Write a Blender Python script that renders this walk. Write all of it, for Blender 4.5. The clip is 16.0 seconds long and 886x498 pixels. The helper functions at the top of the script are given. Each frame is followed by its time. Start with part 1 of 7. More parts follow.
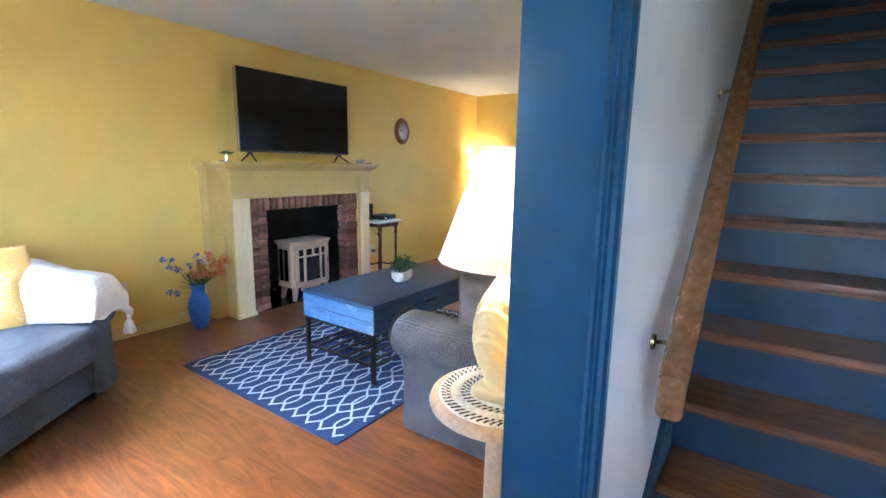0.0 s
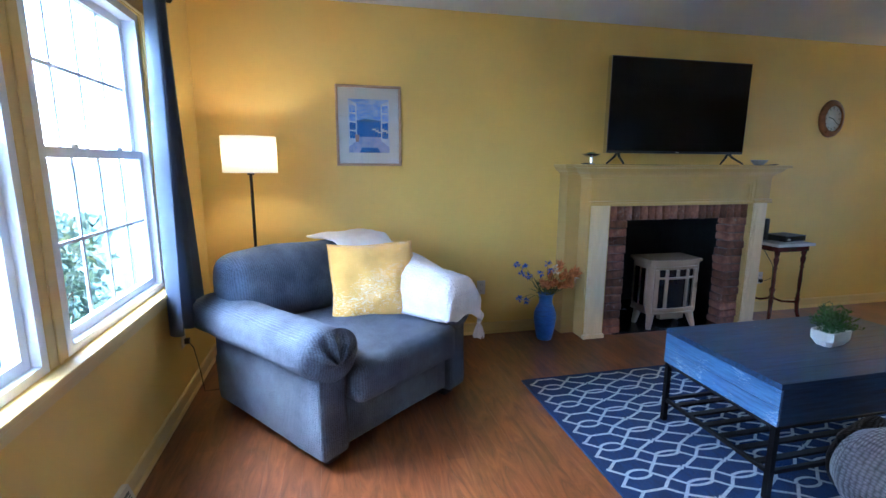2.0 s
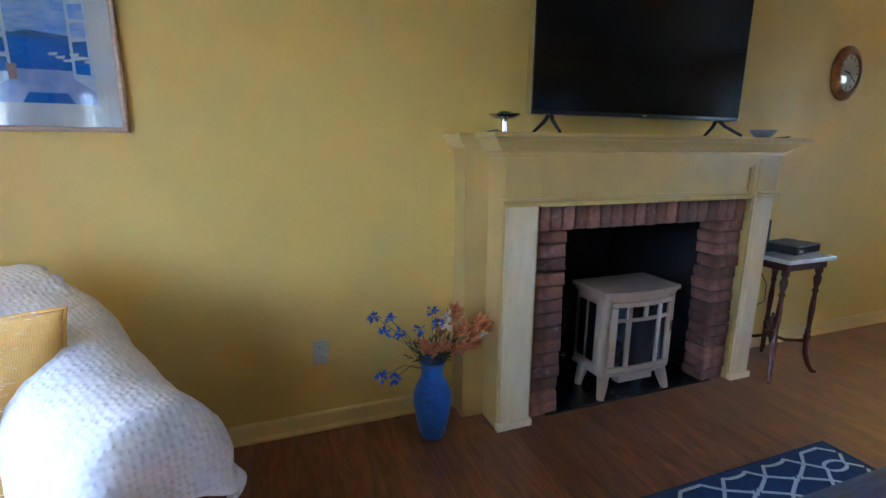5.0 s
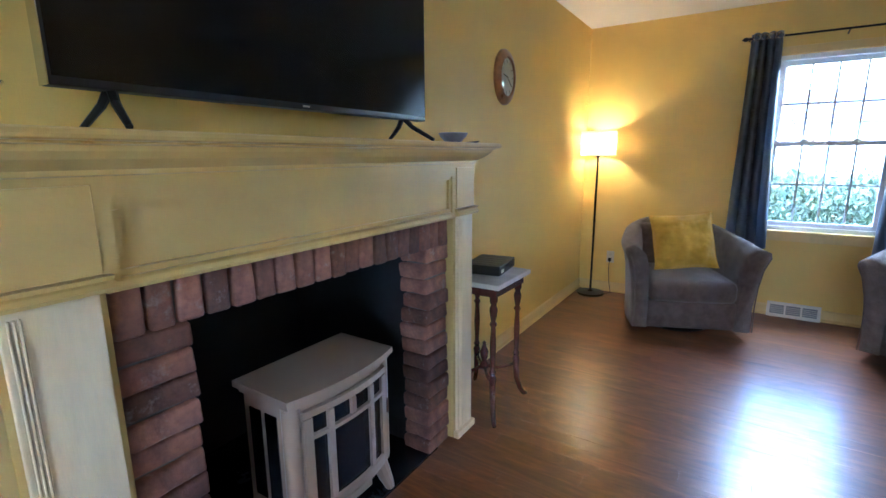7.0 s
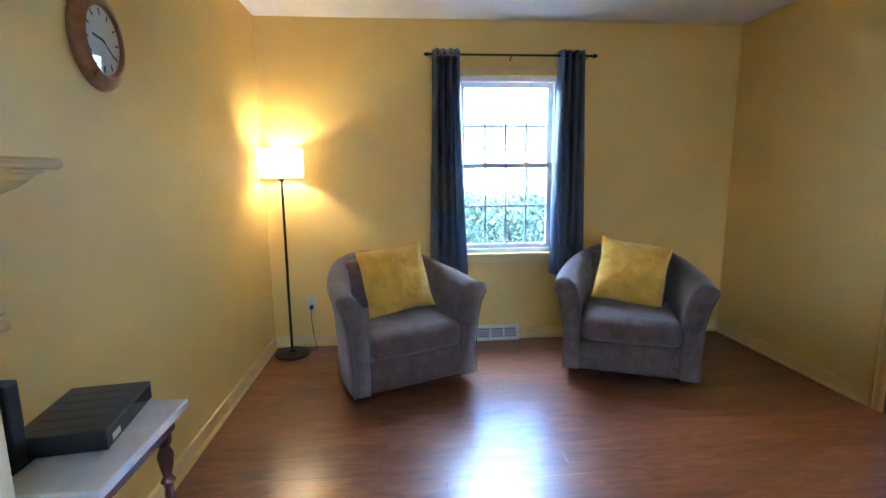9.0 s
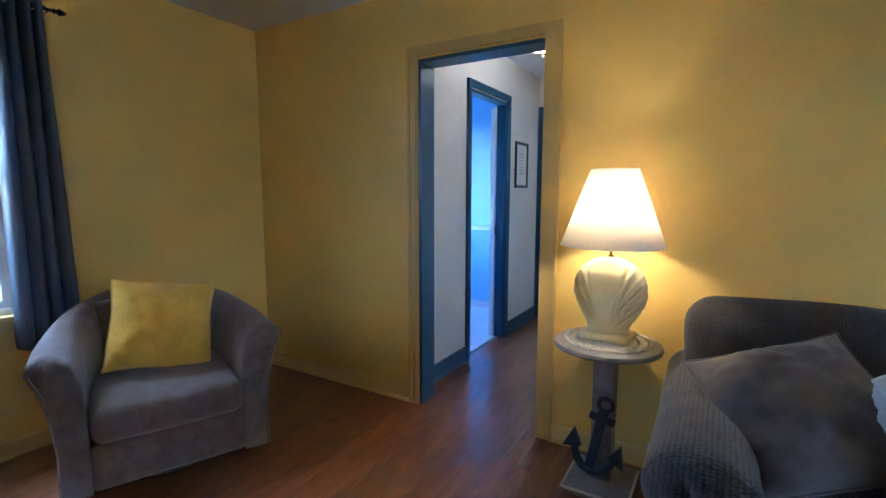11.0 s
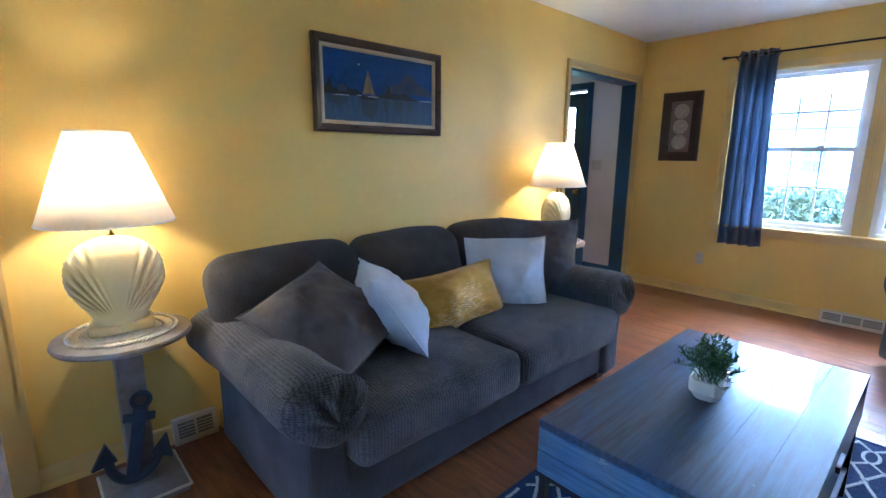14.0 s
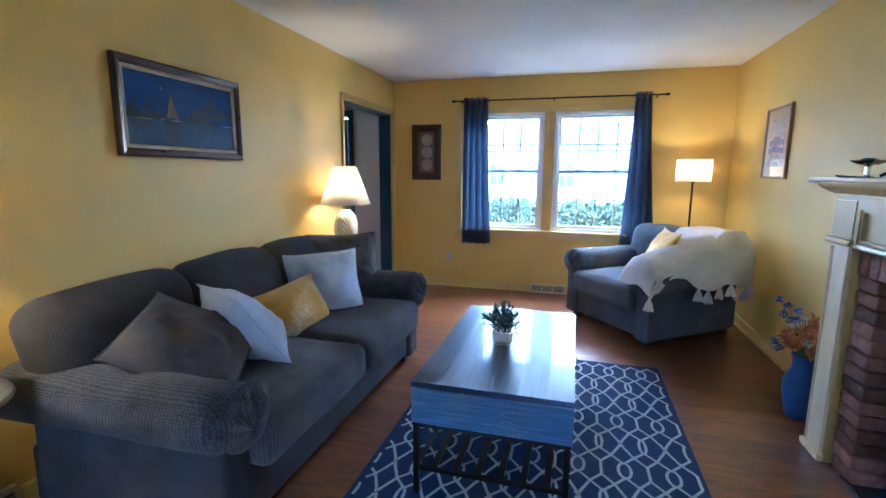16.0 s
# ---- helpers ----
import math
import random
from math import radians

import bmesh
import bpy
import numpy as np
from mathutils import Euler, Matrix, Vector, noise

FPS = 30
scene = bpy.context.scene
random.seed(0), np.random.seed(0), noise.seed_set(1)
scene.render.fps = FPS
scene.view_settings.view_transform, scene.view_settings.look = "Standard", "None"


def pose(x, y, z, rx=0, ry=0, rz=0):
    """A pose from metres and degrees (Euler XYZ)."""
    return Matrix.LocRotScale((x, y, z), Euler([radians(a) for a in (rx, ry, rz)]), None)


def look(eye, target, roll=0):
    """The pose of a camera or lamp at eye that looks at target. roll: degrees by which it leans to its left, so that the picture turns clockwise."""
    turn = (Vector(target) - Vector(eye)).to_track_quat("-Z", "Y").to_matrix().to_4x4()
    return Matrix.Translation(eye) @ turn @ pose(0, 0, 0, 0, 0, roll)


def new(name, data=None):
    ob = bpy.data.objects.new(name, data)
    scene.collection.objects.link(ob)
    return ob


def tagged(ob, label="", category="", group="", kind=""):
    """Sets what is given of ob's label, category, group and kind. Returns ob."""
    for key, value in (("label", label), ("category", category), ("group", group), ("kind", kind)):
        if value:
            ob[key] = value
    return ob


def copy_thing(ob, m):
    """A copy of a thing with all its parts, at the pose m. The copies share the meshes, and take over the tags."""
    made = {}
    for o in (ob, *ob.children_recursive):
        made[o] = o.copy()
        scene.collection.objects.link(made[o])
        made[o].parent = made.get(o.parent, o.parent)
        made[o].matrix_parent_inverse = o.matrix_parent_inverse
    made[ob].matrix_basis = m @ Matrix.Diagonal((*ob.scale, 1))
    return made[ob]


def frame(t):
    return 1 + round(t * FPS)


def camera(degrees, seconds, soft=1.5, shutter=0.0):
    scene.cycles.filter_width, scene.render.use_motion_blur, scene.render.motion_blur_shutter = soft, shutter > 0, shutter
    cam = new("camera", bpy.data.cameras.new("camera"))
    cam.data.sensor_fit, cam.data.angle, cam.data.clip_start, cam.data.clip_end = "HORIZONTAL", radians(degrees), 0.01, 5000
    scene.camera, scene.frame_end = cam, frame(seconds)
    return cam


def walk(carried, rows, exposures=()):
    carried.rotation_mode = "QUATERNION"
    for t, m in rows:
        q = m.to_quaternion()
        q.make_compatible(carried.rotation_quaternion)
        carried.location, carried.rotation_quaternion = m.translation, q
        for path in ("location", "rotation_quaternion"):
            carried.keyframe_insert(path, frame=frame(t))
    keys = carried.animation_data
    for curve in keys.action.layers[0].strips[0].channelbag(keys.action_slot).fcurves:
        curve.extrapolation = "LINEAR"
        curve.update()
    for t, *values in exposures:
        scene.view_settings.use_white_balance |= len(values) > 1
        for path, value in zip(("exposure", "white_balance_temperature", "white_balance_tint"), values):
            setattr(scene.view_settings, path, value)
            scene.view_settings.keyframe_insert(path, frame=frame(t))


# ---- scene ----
cam = camera(87.1, 16.0)
PATH = [
    (0, (0.578, -0.364, 1.383), (2.187, 0.768, 1.026), 1.0),
    (0.5, (0.563, -0.216, 1.363), (1.921, 1.208, 1.005), 1.0),
    (1, (0.581, -0.073, 1.336), (1.684, 1.56, 0.988), 0.7),
    (1.5, (0.655, 0.07, 1.368), (1.468, 1.861, 1.007), 0.5),
    (2, (0.863, 0.186, 1.372), (1.317, 2.1, 1.013), 0.3),
    (2.5, (0.954, 0.376, 1.344), (1.121, 2.338, 0.994), 0.5),
    (3, (1.05, 0.653, 1.331), (1.063, 2.622, 0.981), 0.3),
    (3.5, (1.257, 0.91, 1.318), (1.263, 2.877, 0.958), 0.1),
    (4, (1.461, 1.145, 1.287), (1.563, 3.11, 0.927), 0.2),
    (4.5, (1.657, 1.4, 1.289), (2.038, 3.325, 0.903), 0.3),
    (4.7, (1.733, 1.485, 1.302), (2.237, 3.378, 0.901), 0.4),
    (6.8, (2.452, 2.272, 1.316), (4.023, 3.438, 0.902), -0.3),
    (7, (2.563, 2.334, 1.324), (4.21, 3.398, 0.929), -0.3),
    (7.5, (2.799, 2.489, 1.341), (4.593, 3.297, 0.987), -0.1),
    (8, (2.997, 2.636, 1.334), (4.908, 3.13, 1.007), 0.0),
    (8.2, (3.111, 2.651, 1.336), (5.048, 3.026, 1.013), -0.1),
    (10.3, (4.064, 2.424, 1.339), (5.648, 1.233, 1.07), 0.1),
    (10.5, (4.102, 2.364, 1.306), (5.559, 1.018, 1.056), 0.3),
    (11, (4.222, 2.313, 1.31), (5.241, 0.609, 1.07), 0.1),
    (11.5, (4.318, 2.244, 1.312), (4.805, 0.319, 1.076), 0.0),
    (12, (4.379, 2.145, 1.292), (4.39, 0.159, 1.055), -0.1),
    (12.5, (4.492, 2.137, 1.285), (4.099, 0.194, 1.022), 0.0),
    (13, (4.601, 2.191, 1.294), (3.85, 0.366, 0.964), -0.1),
    (13.5, (4.723, 2.272, 1.311), (3.668, 0.615, 0.936), 0.1),
    (14, (4.858, 2.307, 1.333), (3.534, 0.86, 0.94), 0.4),
    (14.5, (5.007, 2.299, 1.343), (3.451, 1.102, 0.963), 0.3),
    (15, (5.168, 2.327, 1.364), (3.457, 1.361, 0.99), 0.3),
    (15.5, (5.306, 2.293, 1.367), (3.484, 1.549, 1.009), 0.5),
    (16, (5.46, 2.152, 1.385), (3.558, 1.618, 1.061), 0.4),
]
walk(cam, [(t, look(eye, target, roll)) for t, eye, target, roll in PATH], exposures=[(0, 6.1, 5250, 8), (1, 5.55, 4850, 10), (1.5, 5.2, 4800, 10), (2.5, 5.15, 4750, 10), (3.5, 4.95, 4780, 10), (4.7, 5.15, 4900, 10), (7, 5.55, 4950, 10), (8.2, 5.7, 4750, 10), (10.5, 5.45, 4750, 10), (11, 5.25, 4900, 10), (12, 5.65, 4950, 10), (13, 5.75, 4900, 10), (14.5, 5.43, 4650, 9), (16, 5.34, 4650, 9)])

# ---- light ----
world = bpy.data.worlds.new("world")
scene.world = world
world.use_nodes = True
wn = world.node_tree.nodes
sky = wn.new("ShaderNodeTexSky")
sky.sky_type = "NISHITA"
sky.sun_disc = False
sky.sun_elevation, sky.sun_rotation = radians(52), radians(282)
sky.dust_density, sky.air_density = 1.0, 1.0
world.node_tree.links.new(sky.outputs[0], wn["Background"].inputs[0])
wn["Background"].inputs[1].default_value = 0.15
sun = new("sun", bpy.data.lights.new("sun", "SUN"))
sun.data.energy, sun.data.angle, sun.data.color = 0.4, radians(45), (1.0, 0.98, 0.95)
sun.matrix_world = look((0, 0, 20), (15, -3.2, 0))
# Added area lamp, hidden above the east window, boosts the daylight on that side
east_window_fill = new("east_window_fill", bpy.data.lights.new("east_window_fill", "AREA"))
east_window_fill.data.shape, east_window_fill.data.size, east_window_fill.data.size_y = "RECTANGLE", 1.1, 0.8
east_window_fill.data.energy, east_window_fill.data.color = 3.2, (0.86, 0.93, 1.0)
east_window_fill.matrix_world = look((8.25, 1.83, 2.75), (6.3, 1.83, 0.3))


def bulb(name, x, y, z, watts, color=(1.0, 0.62, 0.26), radius=0.035):
    lamp = new(name, bpy.data.lights.new(name, "POINT"))
    lamp.data.energy, lamp.data.color, lamp.data.shadow_soft_size = watts, color, radius
    lamp.location = (x, y, z)
    return lamp


# ---- room plan, metres ----
RX, RY, RZ = 7.18, 3.67, 2.455
WT = 0.14


# ---- materials ----
def mat(name, color, rough=0.6, metal=0.0, vary=0.08, scale=6.0, bump=0.0, bump_scale=120.0, spec=0.5, second=None, coat=0.0, stretch=(1, 1, 1), random_obj=0.0, island=0.0):
    m = bpy.data.materials.new(name)
    m.use_nodes = True
    nt = m.node_tree
    n, l = nt.nodes, nt.links
    b = n["Principled BSDF"]
    b.inputs["Roughness"].default_value, b.inputs["Metallic"].default_value = rough, metal
    b.inputs["Specular IOR Level"].default_value = spec
    b.inputs["Coat Weight"].default_value = coat
    co = n.new("ShaderNodeTexCoord")
    mp = n.new("ShaderNodeMapping")
    mp.inputs["Scale"].default_value = stretch
    l.new(co.outputs["Object"], mp.inputs[0])
    no = n.new("ShaderNodeTexNoise")
    no.inputs["Scale"].default_value, no.inputs["Detail"].default_value, no.inputs["Roughness"].default_value = scale, 6.0, 0.65
    l.new(mp.outputs[0], no.inputs[0])
    ramp = n.new("ShaderNodeValToRGB")
    second = second or tuple(c * (1 - 2 * vary) for c in color)
    ramp.color_ramp.elements[0].position, ramp.color_ramp.elements[1].position = 0.32, 0.68
    ramp.color_ramp.elements[0].color = (*second, 1)
    ramp.color_ramp.elements[1].color = (*[min(1, c * (1 + 0.5 * vary)) for c in color], 1)
    l.new(no.outputs[0], ramp.inputs[0])
    out = ramp.outputs[0]
    if random_obj or island:
        src = n.new("ShaderNodeObjectInfo").outputs["Random"] if random_obj else n.new("ShaderNodeNewGeometry").outputs["Random Per Island"]
        hs = n.new("ShaderNodeHueSaturation")
        mr = n.new("ShaderNodeMapRange")
        k = random_obj or island
        mr.inputs["To Min"].default_value, mr.inputs["To Max"].default_value = 1 - k, 1 + k
        l.new(src, mr.inputs[0])
        l.new(mr.outputs[0], hs.inputs["Value"])
        l.new(out, hs.inputs["Color"])
        out = hs.outputs[0]
    l.new(out, b.inputs["Base Color"])
    r2 = n.new("ShaderNodeMapRange")
    r2.inputs["To Min"].default_value, r2.inputs["To Max"].default_value = max(0.02, rough - 0.08), min(1, rough + 0.08)
    l.new(no.outputs[0], r2.inputs[0])
    l.new(r2.outputs[0], b.inputs["Roughness"])
    if bump:
        bn = n.new("ShaderNodeTexNoise")
        bn.inputs["Scale"].default_value, bn.inputs["Detail"].default_value = bump_scale, 4.0
        l.new(mp.outputs[0], bn.inputs[0])
        bp = n.new("ShaderNodeBump")
        bp.inputs["Strength"].default_value, bp.inputs["Distance"].default_value = bump, 0.004
        l.new(bn.outputs[0], bp.inputs["Height"])
        l.new(bp.outputs[0], b.inputs["Normal"])
    return m


def weave(name, color, second, size=0.008, strength=0.9, rough=0.9, sheen=0.3, vary_scale=5.0, ribs=0.55):
    """Chunky woven cloth: small raised stitches with dark gaps, and broad shading of the nap."""
    m = mat(name, color, rough, vary=0.15, scale=vary_scale, second=second, spec=0.2)
    nt = m.node_tree
    n, l = nt.nodes, nt.links
    b = n["Principled BSDF"]
    b.inputs["Sheen Weight"].default_value = sheen
    b.inputs["Sheen Roughness"].default_value = 0.5
    co, vo = n.new("ShaderNodeTexCoord"), n.new("ShaderNodeTexVoronoi")
    sep, nor, both = n.new("ShaderNodeSeparateXYZ"), n.new("ShaderNodeSeparateXYZ"), n.new("ShaderNodeCombineXYZ")
    l.new(co.outputs["Object"], sep.inputs[0])
    l.new(co.outputs["Normal"], nor.inputs[0])

    def math_node(op, a, b=None):
        k = n.new("ShaderNodeMath")
        k.operation = op
        for i, v in enumerate((a, b)):
            if isinstance(v, float):
                k.inputs[i].default_value = v
            elif v is not None:
                l.new(v, k.inputs[i])
        return k.outputs[0]

    def pick(a, b, k):
        mx = n.new("ShaderNodeMix")
        l.new(k, mx.inputs["Factor"])
        l.new(a, mx.inputs["A"])
        l.new(b, mx.inputs["B"])
        return mx.outputs["Result"]

    ax, ay, az = (math_node("ABSOLUTE", nor.outputs[i]) for i in range(3))
    side = math_node("GREATER_THAN", ax, math_node("MAXIMUM", ay, az))
    flat = math_node("GREATER_THAN", az, math_node("MAXIMUM", ax, ay))
    l.new(pick(sep.outputs[0], sep.outputs[1], side), both.inputs[0])
    l.new(math_node("MULTIPLY", pick(sep.outputs[2], sep.outputs[1], flat), 1.2 + ribs), both.inputs[1])
    vo.voronoi_dimensions = "2D"
    vo.inputs["Scale"].default_value, vo.inputs["Randomness"].default_value = 0.62 / size, 0.3
    l.new(both.outputs[0], vo.inputs["Vector"])
    bp = n.new("ShaderNodeBump")
    bp.invert = True
    bp.inputs["Strength"].default_value, bp.inputs["Distance"].default_value = strength, size * 0.6
    l.new(vo.outputs["Distance"], bp.inputs["Height"])
    l.new(bp.outputs[0], b.inputs["Normal"])
    # relief shading put into the colour: stitch gaps darker, stitch tops lighter
    gap = n.new("ShaderNodeMapRange")
    gap.inputs["From Min"].default_value, gap.inputs["From Max"].default_value = 0.15, 0.75
    gap.inputs["To Min"].default_value, gap.inputs["To Max"].default_value = 1 + 0.22 * strength, 1 - 0.5 * strength
    l.new(vo.outputs["Distance"], gap.inputs[0])
    hs = n.new("ShaderNodeHueSaturation")
    l.new(gap.outputs[0], hs.inputs["Value"])
    l.new(b.inputs["Base Color"].links[0].from_socket, hs.inputs["Color"])
    l.new(hs.outputs[0], b.inputs["Base Color"])
    return m


def knit(name, color, second, size):
    """Chunky knit: rounded stitches all over."""
    m = mat(name, color, 0.95, vary=0.1, scale=6, second=second, spec=0.15)
    n, l = m.node_tree.nodes, m.node_tree.links
    co, vo, bp = n.new("ShaderNodeTexCoord"), n.new("ShaderNodeTexVoronoi"), n.new("ShaderNodeBump")
    vo.feature = "SMOOTH_F1"
    vo.inputs["Scale"].default_value, vo.inputs["Randomness"].default_value = 1 / size, 0.45
    l.new(co.outputs["Object"], vo.inputs["Vector"])
    bp.invert = True
    bp.inputs["Strength"].default_value, bp.inputs["Distance"].default_value = 0.8, size * 0.5
    l.new(vo.outputs["Distance"], bp.inputs["Height"])
    l.new(bp.outputs[0], n["Principled BSDF"].inputs["Normal"])
    return m


def wood(name, dark, light, rough=0.35, along="X", size=1.0, island=0.0, coat=0.0, spec=0.5, bump=0.15):
    """Boards with long grain along one axis."""
    st = {"X": (0.9, 14, 14), "Y": (14, 0.9, 14), "Z": (14, 14, 0.9)}[along]
    m = mat(name, light, rough, vary=0.1, scale=3.2 / size, second=dark, stretch=st, bump=bump, bump_scale=14 / size, coat=coat, spec=spec, island=island)
    return m


def glass(name, color=(1, 1, 1), rough=0.0):
    m = bpy.data.materials.new(name)
    m.use_nodes = True
    b = m.node_tree.nodes["Principled BSDF"]
    b.inputs["Base Color"].default_value = (*color, 1)
    b.inputs["Transmission Weight"].default_value, b.inputs["Roughness"].default_value, b.inputs["IOR"].default_value = 1.0, rough, 1.45
    return m


def shade_mat(name, color, glow=0.6):
    """Thin lampshade cloth: half of the light passes through."""
    m = bpy.data.materials.new(name)
    m.use_nodes = True
    n, l = m.node_tree.nodes, m.node_tree.links
    n.remove(n["Principled BSDF"])
    d, t, mix = n.new("ShaderNodeBsdfDiffuse"), n.new("ShaderNodeBsdfTranslucent"), n.new("ShaderNodeMixShader")
    no = n.new("ShaderNodeTexNoise")
    no.inputs["Scale"].default_value = 300
    hs = n.new("ShaderNodeMix")
    hs.data_type = "RGBA"
    hs.inputs["A"].default_value, hs.inputs["B"].default_value = (*[c * 0.94 for c in color], 1), (*color, 1)
    l.new(no.outputs[0], hs.inputs["Factor"])
    for s in (d, t):
        l.new(hs.outputs["Result"], s.inputs["Color"])
    mix.inputs[0].default_value = glow
    l.new(d.outputs[0], mix.inputs[1])
    l.new(t.outputs[0], mix.inputs[2])
    l.new(mix.outputs[0], n["Material Output"].inputs[0])
    return m


M_WALL = mat("yellow_wall_paint", (0.74, 0.51, 0.12), 0.55, vary=0.04, scale=1.6, bump=0.12, bump_scale=260)
M_TRIM = mat("yellow_trim_paint", (0.56, 0.385, 0.122), 0.38, vary=0.05, scale=4, bump=0.08, bump_scale=90)
M_PALETRIM = mat("pale_yellow_trim_paint", (0.68, 0.50, 0.185), 0.36, vary=0.05, scale=4, bump=0.08, bump_scale=90)
M_PILASTER = mat("cream_trim_paint", (0.74, 0.60, 0.36), 0.4, vary=0.05, scale=5, bump=0.1, bump_scale=60, stretch=(6, 6, 1))
M_CEIL = mat("white_ceiling_paint", (0.76, 0.75, 0.74), 0.8, vary=0.03, scale=2, bump=0.3, bump_scale=180)
M_WHITEWALL = mat("white_wall_paint", (0.77, 0.71, 0.64), 0.6, vary=0.04, scale=2, bump=0.12, bump_scale=240)
M_BLUETRIM = mat("dark_teal_trim_paint", (0.02, 0.08, 0.155), 0.36, vary=0.12, scale=5, bump=0.1, bump_scale=40)
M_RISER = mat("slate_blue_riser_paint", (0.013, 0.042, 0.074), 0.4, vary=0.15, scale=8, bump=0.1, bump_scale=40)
M_BATHWALL = mat("light_blue_wall_paint", (0.38, 0.57, 0.86), 0.6, vary=0.04, scale=2)
M_WHITE = mat("white_gloss_paint", (0.78, 0.78, 0.78), 0.3, vary=0.04, scale=5)
M_VINYL = mat("white_vinyl_sash", (0.80, 0.82, 0.85), 0.35, vary=0.03, scale=5)
M_FLOOR = mat("oiled_oak_boards", (0.235, 0.082, 0.025), 0.36, vary=0.1, scale=2.4, second=(0.10, 0.032, 0.010), stretch=(4.6, 0.8, 4.6), bump=0.2, bump_scale=9, coat=0.65, island=0.16)
M_FLOOR.node_tree.nodes["Noise Texture"].inputs["Distortion"].default_value = 3.0
M_FLOOR.node_tree.nodes["Principled BSDF"].inputs["Coat Roughness"].default_value = 0.2
M_FLOOR.node_tree.links.new(M_FLOOR.node_tree.nodes["Bump"].outputs[0], M_FLOOR.node_tree.nodes["Principled BSDF"].inputs["Coat Normal"])
M_STAIRWOOD = wood("varnished_oak", (0.08, 0.024, 0.005), (0.22, 0.074, 0.016), 0.42, "Y", 1.0, coat=0.1)
M_RAILWOOD = wood("varnished_handrail_oak", (0.16, 0.065, 0.022), (0.28, 0.12, 0.045), 0.25, "X", 1.0, coat=0.3)
M_TILE = mat("pale_floor_tile", (0.66, 0.68, 0.68), 0.3, vary=0.05, scale=6)
M_SOFA = weave("charcoal_chenille", (0.112, 0.111, 0.126), (0.042, 0.047, 0.056), 0.0085, 1.15, sheen=0.1)
M_SOFA_FLAT = weave("charcoal_microfibre", (0.09, 0.091, 0.105), (0.052, 0.053, 0.062), 0.006, 0.6, sheen=0.0)
# back cushions: a darker, browner version of the sofa cloth
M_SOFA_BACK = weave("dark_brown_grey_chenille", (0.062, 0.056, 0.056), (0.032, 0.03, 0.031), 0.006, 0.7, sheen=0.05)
# armchair cloth: sofa chenille with the blue window light put into its colour
M_CHAIR = weave("daylit_chenille", (0.13, 0.152, 0.19), (0.062, 0.072, 0.09), 0.0072, 0.95, sheen=0.08)
M_TAUPE = weave("taupe_cloth", (0.155, 0.118, 0.102), (0.09, 0.067, 0.057), 0.004, 0.6, vary_scale=14)
M_CURTAIN = mat("slate_blue_satin", (0.115, 0.14, 0.188), 0.36, vary=0.12, scale=3, bump=0.1, bump_scale=300, spec=0.6)


def translucent(m, color, amount):
    """Thin cloth: part of the daylight behind it shines through."""
    n, l = m.node_tree.nodes, m.node_tree.links
    t, mix = n.new("ShaderNodeBsdfTranslucent"), n.new("ShaderNodeMixShader")
    t.inputs["Color"].default_value, mix.inputs[0].default_value = (*color, 1), amount
    l.new(n["Principled BSDF"].outputs[0], mix.inputs[1])
    l.new(t.outputs[0], mix.inputs[2])
    l.new(mix.outputs[0], n["Material Output"].inputs[0])


translucent(M_CURTAIN, (0.2, 0.25, 0.33), 0.42)
M_BLACK = mat("black_metal", (0.012, 0.012, 0.013), 0.42, 0.5, vary=0.2, scale=20)
M_GLASS = glass("window_glass")
M_GREENDOOR = mat("dark_green_door_paint", (0.018, 0.05, 0.05), 0.35, vary=0.12, scale=6)
M_BRASS = mat("brass", (0.55, 0.36, 0.12), 0.25, 1.0, vary=0.1, scale=30)
M_PLATE = mat("cream_plastic", (0.62, 0.56, 0.45), 0.4, vary=0.04, scale=20)
M_DARK = mat("dark_void", (0.01, 0.01, 0.01), 0.9, vary=0.1)


# ---- mesh helpers ----
def part(name, bm, material, parent=None, label="", smooth=False, m=None):
    me = bpy.data.meshes.new(name)
    bm.normal_update()
    bm.to_mesh(me)
    bm.free()
    for p in me.polygons:
        p.use_smooth = bool(smooth)
    me.materials.append(material)
    ob = new(name, me)
    if smooth and smooth != "all":
        me.set_sharp_from_angle(angle=radians(40))
    if parent:
        ob.parent = parent
    if m is not None:
        ob.matrix_basis = m
    if label:
        ob["label"] = label
    return ob


def thing(name, label, category, m=None, group="", kind=""):
    ob = new(name)
    ob.empty_display_size = 0.1
    if m is not None:
        ob.matrix_basis = m
    return tagged(ob, label, category, group, kind)


def solid(ob, thick, offset=0.0):
    md = ob.modifiers.new("thickness", "SOLIDIFY")
    md.thickness, md.offset = thick, offset
    return ob


def box(bm, lo, hi, m=None):
    vs = [bm.verts.new((x, y, z)) for x in (lo[0], hi[0]) for y in (lo[1], hi[1]) for z in (lo[2], hi[2])]
    if m is not None:
        for v in vs:
            v.co = m @ v.co
    for f in ((0, 1, 3, 2), (4, 6, 7, 5), (0, 4, 5, 1), (2, 3, 7, 6), (0, 2, 6, 4), (1, 5, 7, 3)):
        bm.faces.new([vs[i] for i in f])
    return vs


def boxes(*pairs):
    bm = bmesh.new()
    for lo, hi in pairs:
        box(bm, lo, hi)
    return bm


def bevelled(*pairs, r=0.004, seg=2):
    bm = boxes(*pairs)
    bmesh.ops.bevel(bm, geom=bm.edges[:], offset=r, segments=seg, affect="EDGES", profile=0.6)
    return bm


